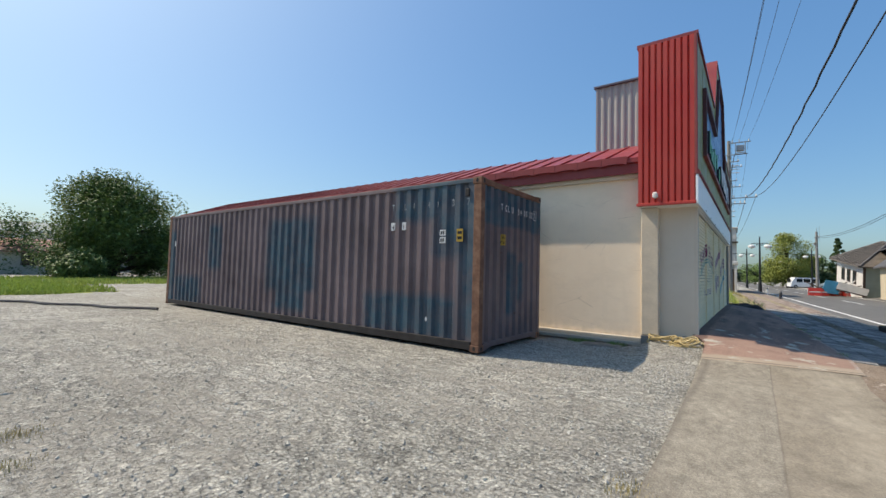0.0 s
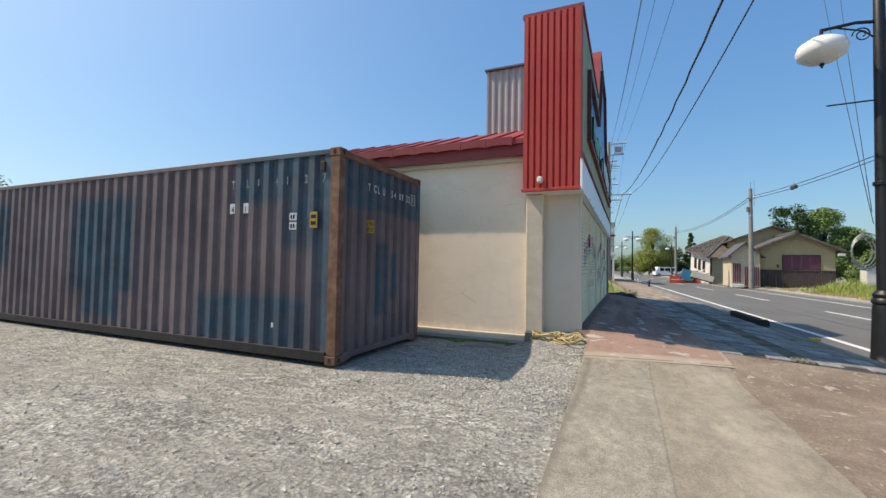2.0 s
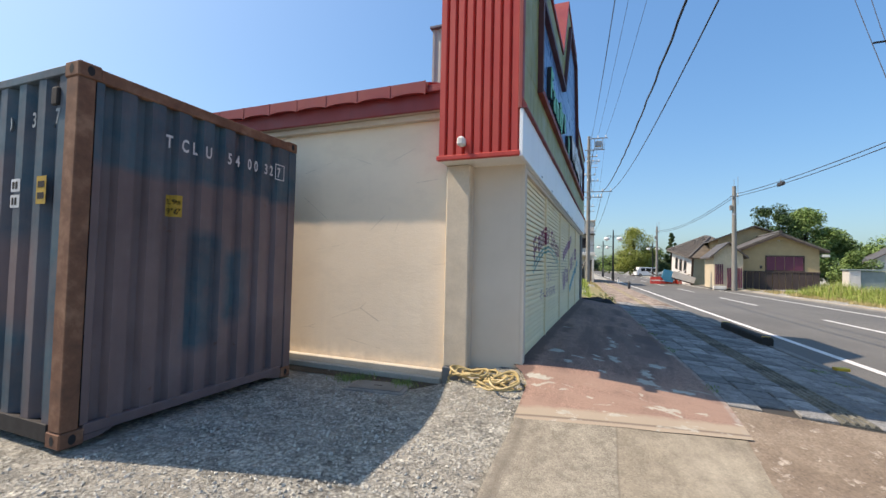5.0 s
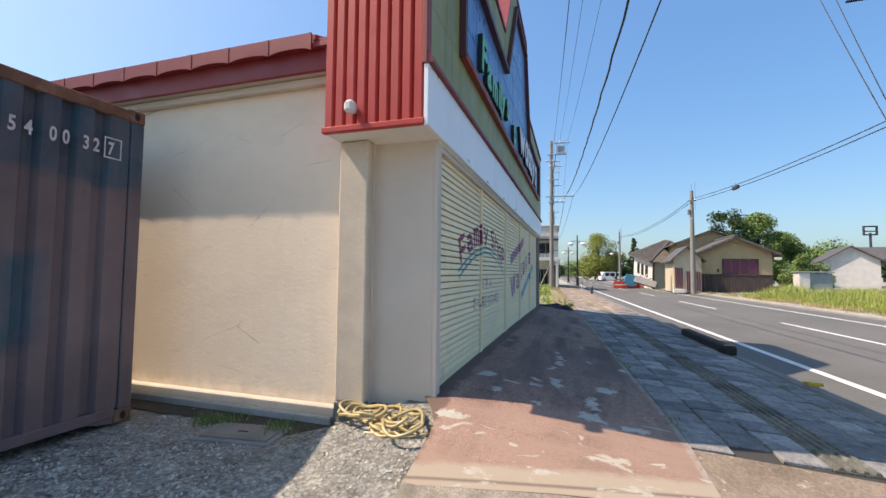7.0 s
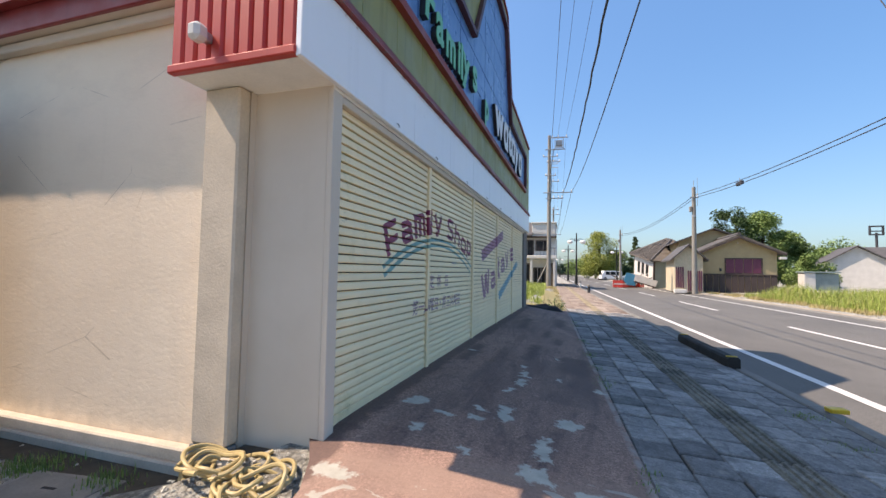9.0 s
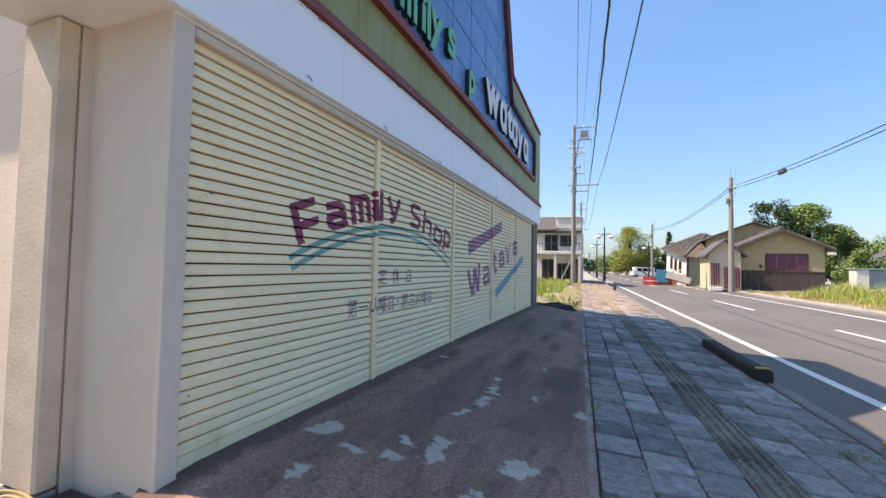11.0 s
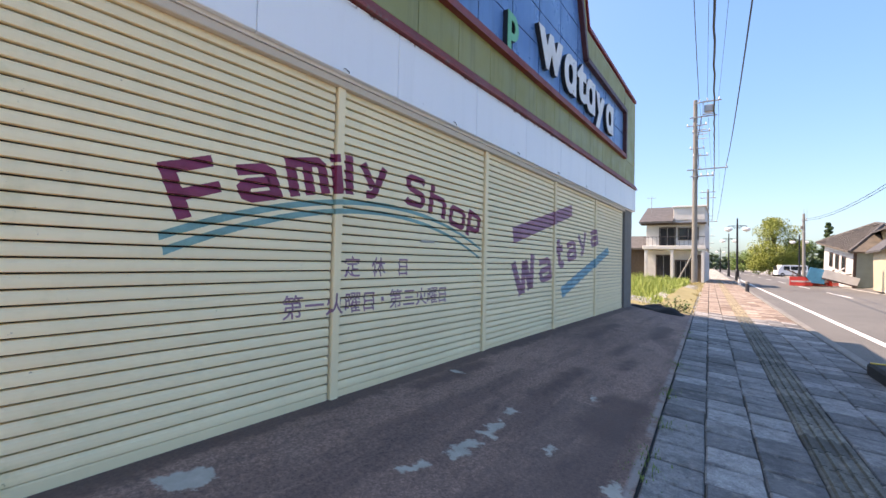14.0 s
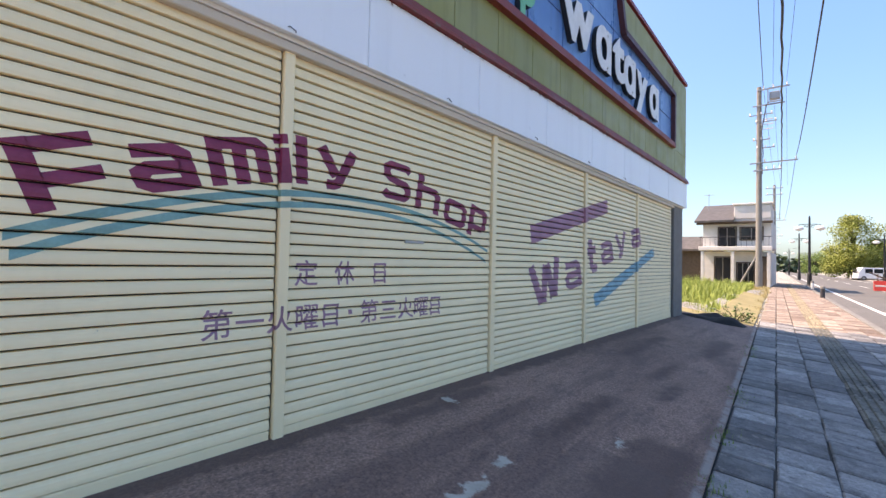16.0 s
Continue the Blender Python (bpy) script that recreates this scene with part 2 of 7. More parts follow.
    col = n.mix(worn, paint, bare)
    n.bump(n.math("SUBTRACT", n.noise(120, 4), n.math("MULTIPLY", worn, 0.8)), 0.35, 0.006)
    return n.done(col)


def asphalt_material():
    n = Nodes("asphalt", 0.85, space="World")
    col = n.ramp(n.noise(0.35, 6, 0.6), (0.3, (0.10, 0.098, 0.091)), (0.7, (0.137, 0.133, 0.122)))
    col = n.mix(1.0, col, n.ramp(n.cells(140, "Color"), (0.1, 0.7), (0.9, 1.3)), "MULTIPLY")
    col = n.mix(n.ramp(n.noise(0.9, 4, 0.5, n.moved((1.0, 0.06, 1), rot=(0, 0, -0.066))), (0.5, 0.0), (0.75, 0.4)), col, (0.16, 0.154, 0.14))
    crack = n.ramp(n.cells(0.45, "Distance", feature="DISTANCE_TO_EDGE"), (0.0, 1.0), (0.006, 0.0))
    col = n.mix(n.math("MULTIPLY", crack, 0.45), col, (0.06, 0.06, 0.06))
    n.bump(n.cells(150), 0.25, 0.006)
    return n.done(col)


def stucco_material():
    n = Nodes("cream_stucco", 0.92, space="World")
    col = n.ramp(n.noise(0.9, 6, 0.6), (0.3, (0.84, 0.69, 0.52)), (0.7, (0.89, 0.75, 0.58)))
    drip = n.ramp(n.noise(1.2, 5, 0.6, n.moved((3.0, 3.0, 0.35))), (0.56, 0.0), (0.8, 0.16))
    col = n.mix(drip, col, (0.5, 0.41, 0.31))
    patch = n.ramp(n.noise(2.6, 6, 0.68, n.moved((0.7, 0.7, 1.3), loc=(3, 0, 5))), (0.5, 0.0), (0.62, 0.35))
    col = n.mix(patch, col, (0.76, 0.63, 0.48))
    hair = n.ramp(n.cells(0.8, "Distance", n.moved((1.0, 1.0, 1.6), loc=(0.3, 0, 0.7)), "DISTANCE_TO_EDGE"), (0.0, 1.0), (0.004, 0.0))
    col = n.mix(n.math("MULTIPLY", hair, n.ramp(n.noise(1.7, 4, 0.6), (0.5, 0.0), (0.56, 0.55))), col, (0.30, 0.22, 0.15))
    low = n.inside(n.axes()[2], -1, 0.62, 0.12)
    col = n.mix(n.math("MULTIPLY", low, n.ramp(n.noise(6, 5), (0.4, 0.0), (0.6, 0.35))), col, (0.42, 0.34, 0.25))
    first = n.bump(n.noise(24, 4, 0.55, n.moved((0.8, 0.8, 1.2)), 0.9), 0.15, 0.015)
    second = n.bump(n.noise(4.5, 5, 0.62, n.moved((0.6, 0.6, 1.7)), 0.7), 0.06, 0.02, first)
    n.bump(n.noise(110, 3), 0.2, 0.004, second)
    return n.done(col)


def smooth_render_material():
    n = Nodes("smooth_beige_render", 0.85, space="World")
    col = n.ramp(n.noise(1.1, 6), (0.3, (0.58, 0.505, 0.41)), (0.7, (0.655, 0.575, 0.475)))
    drip = n.ramp(n.noise(1.6, 5, 0.6, n.moved((4.0, 4.0, 0.3))), (0.6, 0.0), (0.85, 0.14))
    col = n.mix(drip, col, (0.45, 0.39, 0.31))
    n.bump(n.noise(60, 4), 0.15, 0.004)
    return n.done(col)


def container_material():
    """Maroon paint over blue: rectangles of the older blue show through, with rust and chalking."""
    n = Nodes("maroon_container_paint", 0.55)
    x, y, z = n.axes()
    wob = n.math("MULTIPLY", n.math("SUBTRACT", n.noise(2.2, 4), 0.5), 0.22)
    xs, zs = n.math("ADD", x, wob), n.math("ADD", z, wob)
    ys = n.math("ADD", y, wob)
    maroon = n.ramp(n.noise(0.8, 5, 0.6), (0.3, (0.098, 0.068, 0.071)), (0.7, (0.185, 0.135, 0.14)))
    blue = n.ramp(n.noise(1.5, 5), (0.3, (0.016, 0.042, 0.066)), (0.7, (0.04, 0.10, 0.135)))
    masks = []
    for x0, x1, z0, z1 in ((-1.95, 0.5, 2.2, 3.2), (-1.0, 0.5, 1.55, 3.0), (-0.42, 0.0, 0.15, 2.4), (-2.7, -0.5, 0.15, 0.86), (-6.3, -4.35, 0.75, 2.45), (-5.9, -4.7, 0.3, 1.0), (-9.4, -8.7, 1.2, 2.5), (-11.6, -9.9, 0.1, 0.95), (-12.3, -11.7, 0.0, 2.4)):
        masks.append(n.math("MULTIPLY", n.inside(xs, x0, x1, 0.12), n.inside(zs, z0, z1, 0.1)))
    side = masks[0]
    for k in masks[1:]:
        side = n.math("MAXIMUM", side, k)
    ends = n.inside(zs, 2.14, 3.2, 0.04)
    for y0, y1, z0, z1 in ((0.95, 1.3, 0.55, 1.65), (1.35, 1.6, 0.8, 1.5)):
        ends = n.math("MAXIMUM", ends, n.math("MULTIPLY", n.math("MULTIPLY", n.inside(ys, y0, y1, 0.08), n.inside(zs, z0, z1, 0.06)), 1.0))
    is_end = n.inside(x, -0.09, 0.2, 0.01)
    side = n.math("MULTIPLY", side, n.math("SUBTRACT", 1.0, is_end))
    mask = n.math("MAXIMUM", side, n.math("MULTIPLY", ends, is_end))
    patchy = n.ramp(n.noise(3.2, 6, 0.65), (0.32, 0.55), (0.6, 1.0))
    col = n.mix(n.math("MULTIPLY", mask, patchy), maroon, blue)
    chalk = n.ramp(n.noise(2.0, 6, 0.65, n.moved((6, 6, 0.6))), (0.5, 0.0), (0.8, 0.2))
    col = n.mix(chalk, col, (0.22, 0.19, 0.19))
    rust = n.ramp(n.noise(5.0, 7, 0.7), (0.66, 0.0), (0.73, 0.8))
    col = n.mix(rust, col, (0.12, 0.05, 0.028))
    scrape = n.ramp(n.noise(1.6, 7, 0.75, n.moved((1.2, 1.2, 9))), (0.68, 0.0), (0.71, 0.45))
    col = n.mix(scrape, col, (0.26, 0.24, 0.24))
    n.bump(n.noise(40, 5), 0.12, 0.006)
    return n.done(col, n.ramp(n.noise(4, 4), (0.3, 0.5), (0.7, 0.72)))


def rust_material():
    n = Nodes("rusty_brown_steel", 0.8)
    col = n.ramp(n.noise(3.5, 7, 0.68), (0.3, (0.085, 0.042, 0.028)), (0.5, (0.165, 0.078, 0.046)), (0.66, (0.27, 0.15, 0.095)), (0.8, (0.10, 0.055, 0.05)))
    n.bump(n.noise(35, 5), 0.3, 0.006)
    return n.done(col)


def slat_material(name, c):
    n = Nodes(name, 0.5, space="World")
    tone = n.ramp(n.random(), (0.0, 0.95), (1.0, 1.02))
    col = n.mix(1.0, n.ramp(n.noise(1.2, 5, 0.6), (0.3, tuple(k * 0.94 for k in c)), (0.7, c)), tone, "MULTIPLY")
    drip = n.ramp(n.noise(1.5, 5, 0.6, n.moved((5, 5, 0.7))), (0.54, 0.0), (0.8, 0.2))
    col = n.mix(drip, col, (0.58, 0.47, 0.27))
    edge = n.math("MULTIPLY", n.inside(n.axes()[1], 9.2, 9.72, 0.22), 0.055)
    moss = n.ramp(n.math("ADD", n.noise(3.0, 5, 0.65), edge), (0.56, 0.0), (0.72, 0.4))
    col = n.mix(n.math("MULTIPLY", moss, n.inside(n.axes()[1], 9.2, 9.8, 0.2)), col, (0.44, 0.38, 0.13))
    spots = n.ramp(n.math("ADD", n.noise(15, 6, 0.74, n.moved((1, 1, 1.6))), edge), (0.70, 0.0), (0.735, 0.9))
    col = n.mix(spots, col, (0.14, 0.10, 0.07))
    n.bump(n.noise(30, 3), 0.05, 0.004)
    return n.done(col)


def metal_sheet(name, c, fade, rough=0.45, chips=None, dirt=0.38):
    """Painted sheet steel, sun-bleached in drifts, with runs of dirt."""
    n = Nodes(name, rough, space="World")
    col = n.mix(n.ramp(n.noise(0.7, 6, 0.6), (0.35, 0.0), (0.75, 0.75)), c, fade)
    runs = n.ramp(n.noise(1.0, 6, 0.65, n.moved((7, 7, 0.5))), (0.5, 0.0), (0.8, dirt))
    col = n.mix(runs, col, tuple(k * 0.45 for k in c))
    col = n.mix(n.ramp(n.noise(11, 6, 0.7), (0.66, 0.0), (0.74, 0.5)), col, tuple(k * 0.5 + 0.08 for k in c))
    if chips:
        for z0, z1 in chips:
            peel = n.math("MULTIPLY", n.inside(n.axes()[2], z0, z1, 0.012), n.ramp(n.noise(11, 6, 0.72), (0.55, 0.0), (0.58, 1.0)))
            col = n.mix(peel, col, (0.19, 0.10, 0.085))
    n.bump(n.noise(5, 3), 0.06, 0.02)
    return n.done(col, n.ramp(n.noise(3, 4), (0.3, rough - 0.1), (0.7, rough + 0.15)))


def paver_material(name, dark, light, stuff=False):
    n = Nodes(name, 0.85, space="World")
    tone = n.island() if stuff else n.random()
    col = n.ramp(tone, (0.0, tuple(k * 0.6 for k in dark)), (0.3, dark), (0.7, tuple((a + b) / 2 for a, b in zip(dark, light))), (1.0, tuple(k * 1.12 for k in light)))
    col = n.mix(1.0, col, n.ramp(n.noise(14, 6, 0.74), (0.34, 0.68), (0.5, 1.0), (0.66, 1.3)), "MULTIPLY")
    col = n.mix(1.0, col, n.ramp(n.cells(120, "Color"), (0.1, 0.78), (0.9, 1.18)), "MULTIPLY")
    dust = n.ramp(n.noise(1.8, 6, 0.65), (0.5, 0.0), (0.75, 0.5))
    col = n.mix(dust, col, tuple(k * 1.25 for k in light))
    dirt = n.ramp(n.noise(3.4, 7, 0.72, n.moved(loc=(3, 7, 0)), 0.5), (0.48, 0.0), (0.66, 0.7))
    col = n.mix(dirt, col, tuple(k * 0.5 for k in dark))
    specks = n.ramp(n.noise(26, 5, 0.72), (0.6, 0.0), (0.68, 0.75))
    col = n.mix(specks, col, tuple(k * 0.35 for k in dark))
    sand = n.ramp(n.noise(8, 6, 0.72, n.moved(loc=(1, 4, 2))), (0.56, 0.0), (0.66, 0.5))
    col = n.mix(sand, col, (0.33, 0.31, 0.27))
    first = n.bump(n.noise(110, 4), 0.3, 0.005)
    n.bump(n.noise(16, 5, 0.7), 0.5, 0.015, first)
    return n.done(col)


def leaf_material(name, dark, light, rough=0.55):
    n = Nodes(name, rough)
    tone = n.math("ADD", n.math("MULTIPLY", n.island(), 0.6), n.math("MULTIPLY", n.noise(0.7, 3), 0.5))
    col = n.ramp(tone, (0.15, dark), (0.85, light))
    n.b.inputs["Transmission Weight"].default_value = 0.0
    n.b.inputs["Specular IOR Level"].default_value = 0.3
    return n.done(col)


def roof_tile_material(name, c):
    n = Nodes(name, 0.7)
    tone = n.ramp(n.noise(2.5, 5), (0.3, tuple(k * 0.7 for k in c)), (0.7, tuple(k * 1.25 for k in c)))
    n.bump(n.noise(8, 3), 0.2, 0.02)
    return n.done(tone)


M_GRAVEL, M_CONCRETE, M_DIRT, M_APRON, M_ASPHALT = gravel_material(), concrete_material(), dirt_material(), apron_material(), asphalt_material()
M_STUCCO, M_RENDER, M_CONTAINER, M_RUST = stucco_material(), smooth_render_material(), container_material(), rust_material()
M_SLAT = slat_material("cream_shutter_paint", (0.97, 0.79, 0.49))
M_GRIME = plain("dark_joint_grime", (0.045, 0.034, 0.024), 0.95, vary=0.5, scale=9, space="World")
M_RED = metal_sheet("red_sheet_metal", (0.46, 0.032, 0.024), (0.52, 0.075, 0.05))
M_ROOF = metal_sheet("dark_red_roof_metal", (0.22, 0.022, 0.024), (0.30, 0.045, 0.04))
M_GREYSHEET = metal_sheet("grey_corrugated_sheet", (0.30, 0.30, 0.29), (0.42, 0.41, 0.38))
M_WHITE = metal_sheet("white_fascia_paint", (0.80, 0.84, 0.87), (0.86, 0.88, 0.89), 0.4, ((3.478, 3.56),), 0.1)
M_SOFFIT = plain("white_soffit_board", (0.88, 0.86, 0.80), 0.7, vary=0.12, scale=3, space="World")
M_GREEN = metal_sheet("olive_green_panel", (0.24, 0.245, 0.08), (0.325, 0.32, 0.13), 0.5, None, 0.75)
M_BLUE = metal_sheet("blue_panel", (0.055, 0.19, 0.44), (0.13, 0.31, 0.56), 0.32, None, 0.6)
M_TRIM = metal_sheet("dull_red_trim", (0.225, 0.036, 0.033), (0.31, 0.068, 0.058), 0.55, ((3.5, 3.53),), 0.55)
M_TRIMDARK = plain("dark_maroon_trim", (0.09, 0.022, 0.025), 0.5)
M_LGREEN = plain("mint_green_letter_face", (0.10, 0.50, 0.26), 0.4)
M_LWHITE = plain("white_letter_face", (0.78, 0.78, 0.76), 0.4)
M_LDARK = plain("black_letter_return", (0.012, 0.016, 0.018), 0.5)
M_PURPLE = plain("faded_purple_paint", (0.32, 0.036, 0.092), 0.55, vary=0.3, scale=5)
M_PURPLE2 = plain("pale_purple_paint", (0.44, 0.22, 0.29), 0.55, vary=0.35, scale=7)
M_MAUVE = plain("faded_mauve_paint", (0.48, 0.215, 0.285), 0.55, vary=0.3, scale=5)
M_TEAL = plain("faded_teal_paint", (0.20, 0.43, 0.38), 0.55, vary=0.3, scale=5)
M_SKYBLUE = plain("faded_blue_paint", (0.20, 0.46, 0.53), 0.55, vary=0.3, scale=5)
M_PAVER = paver_material("grey_paving_slab", (0.16, 0.16, 0.158), (0.285, 0.285, 0.275))
M_PAVERSTUFF = paver_material("far_paving_slab", (0.16, 0.16, 0.158), (0.285, 0.285, 0.275), True)
M_PAVERWARM = paver_material("warm_paving_slab", (0.215, 0.155, 0.118), (0.36, 0.30, 0.245), True)
M_JOINT = plain("sandy_joint", (0.05, 0.047, 0.042), 0.95, space="World")
M_TACTILE = paver_material("olive_tactile_slab", (0.125, 0.125, 0.105), (0.185, 0.18, 0.15))
M_TACTILEFAR = paver_material("sandy_tactile_slab", (0.24, 0.20, 0.13), (0.33, 0.28, 0.19), True)
M_KERB = plain("grey_kerb_concrete", (0.24, 0.235, 0.215), 0.9, vary=0.35, scale=2.5, bump=0.4, space="World")
M_LINE = plain("white_road_paint", (0.78, 0.77, 0.74), 0.7, vary=0.22, scale=4, fine=45, space="World")
M_YELLOW = plain("yellow_reflector", (0.72, 0.46, 0.03), 0.5)
# raised kerb: the dark of its shaded side put into the whole colour
M_KERBDARK = plain("shade_dark_kerb", (0.035, 0.034, 0.032), 0.9, vary=0.35, scale=2.5, bump=0.4, space="World")
M_ROUGH = plain("rough_grey_cream_stucco", (0.68, 0.58, 0.45), 0.95, vary=0.2, scale=4, bump=0.6, fine=55, space="World")
M_ASHLAR = plain("grey_plinth", (0.30, 0.29, 0.27), 0.9, vary=0.3, bump=0.3, space="World")
M_LEDGE = plain("pale_ledge_concrete", (0.60, 0.54, 0.45), 0.9, vary=0.3, scale=3, bump=0.3, space="World")
M_HOSE = plain("ochre_rubber_hose", (0.53, 0.41, 0.19), 0.5, vary=0.3, scale=9)
M_BLACK = plain("black_iron", (0.015, 0.016, 0.018), 0.42, 0.2, vary=0.3)
M_GLOBE = plain("opal_lamp_globe", (0.80, 0.79, 0.76), 0.25, vary=0.05)
M_GALV = plain("galvanised_steel", (0.38, 0.39, 0.40), 0.45, 0.7)
M_POLE = plain("grey_concrete_pole", (0.26, 0.25, 0.23), 0.9, vary=0.2, scale=2)
M_WIRE = plain("black_cable", (0.04, 0.04, 0.046), 0.6)
M_WOOD = plain("weathered_brown_wood", (0.10, 0.075, 0.055), 0.85, vary=0.4, scale=5)
M_CREAMWALL = plain("ochre_plaster", (0.46, 0.36, 0.21), 0.9, vary=0.15, scale=2)
M_WHITEWALL = plain("white_plaster", (0.68, 0.665, 0.63), 0.9, vary=0.18, scale=1.5)
M_TEALWALL = plain("grey_green_sheet", (0.22, 0.29, 0.29), 0.7, vary=0.2, scale=2)
M_WAINSCOT = plain("dark_brown_boarding", (0.085, 0.06, 0.055), 0.8, vary=0.35, scale=5)
M_PLUM = plain("plum_window_shutter", (0.155, 0.035, 0.075), 0.55, vary=0.25, scale=4)
M_CREAMTRIM = plain("cream_timber", (0.62, 0.53, 0.38), 0.8)
M_TILE = roof_tile_material("grey_brown_roof_tile", (0.125, 0.105, 0.085))
M_TILEDARK = roof_tile_material("dark_grey_roof_tile", (0.085, 0.08, 0.078))
M_GLASS = plain("dark_window_glass", (0.015, 0.018, 0.022), 0.08, vary=0.1)
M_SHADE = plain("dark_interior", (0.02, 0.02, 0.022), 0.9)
M_CARWHITE = plain("white_car_paint", (0.75, 0.76, 0.77), 0.22, vary=0.05)
M_CARSILVER = plain("pale_blue_silver_paint", (0.45, 0.52, 0.56), 0.25, 0.3, vary=0.05)
M_TYRE = plain("tyre_rubber", (0.02, 0.02, 0.02), 0.85)
M_REDPLASTIC = plain("red_plastic", (0.55, 0.045, 0.03), 0.4)
M_BLUETARP = plain("blue_sheet", (0.04, 0.26, 0.42), 0.5, vary=0.25)
M_PINKROOF = plain("faded_pink_roof", (0.46, 0.23, 0.19), 0.7)
M_BARK = plain("brown_bark", (0.075, 0.055, 0.04), 0.95, vary=0.4, scale=8, bump=0.5)
M_LEAFDARK = leaf_material("dark_broad_leaves", (0.045, 0.09, 0.028), (0.15, 0.235, 0.07))
M_LEAF = leaf_material("green_leaves", (0.085, 0.145, 0.04), (0.21, 0.31, 0.09))
M_LEAFWILLOW = leaf_material("yellow_green_leaves", (0.14, 0.18, 0.03), (0.33, 0.36, 0.09))
M_LEAFPINE = leaf_material("pine_needles", (0.022, 0.055, 0.022), (0.075, 0.13, 0.045))
M_GRASS = leaf_material("fresh_grass", (0.15, 0.225, 0.035), (0.38, 0.44, 0.11))
M_MEADOW = leaf_material("sunny_meadow_grass", (0.24, 0.32, 0.045), (0.47, 0.53, 0.12))
M_DRYGRASS = leaf_material("dry_grass", (0.27, 0.22, 0.09), (0.47, 0.39, 0.19))
M_STONE = Nodes("loose_gravel", 0.95)
M_STONE = M_STONE.done(M_STONE.ramp(M_STONE.island(), (0.0, (0.31, 0.298, 0.26)), (0.6, (0.46, 0.445, 0.395)), (1.0, (0.56, 0.545, 0.485))))
M_HILL = leaf_material("far_wooded_slope", (0.05, 0.085, 0.05), (0.11, 0.16, 0.085))
M_UNDER = plain("blackened_steel_rail", (0.028, 0.024, 0.024), 0.8, vary=0.4, scale=3, bump=0.2)
M_DECALWHITE = plain("white_stencil_paint", (0.66, 0.67, 0.68), 0.6, vary=0.3, scale=14)
M_DECALFADED = plain("faded_stencil_paint", (0.34, 0.38, 0.41), 0.6, vary=0.6, scale=10)
M_DECALYELLOW = plain("yellow_label", (0.48, 0.30, 0.03), 0.6, vary=0.3, scale=20)


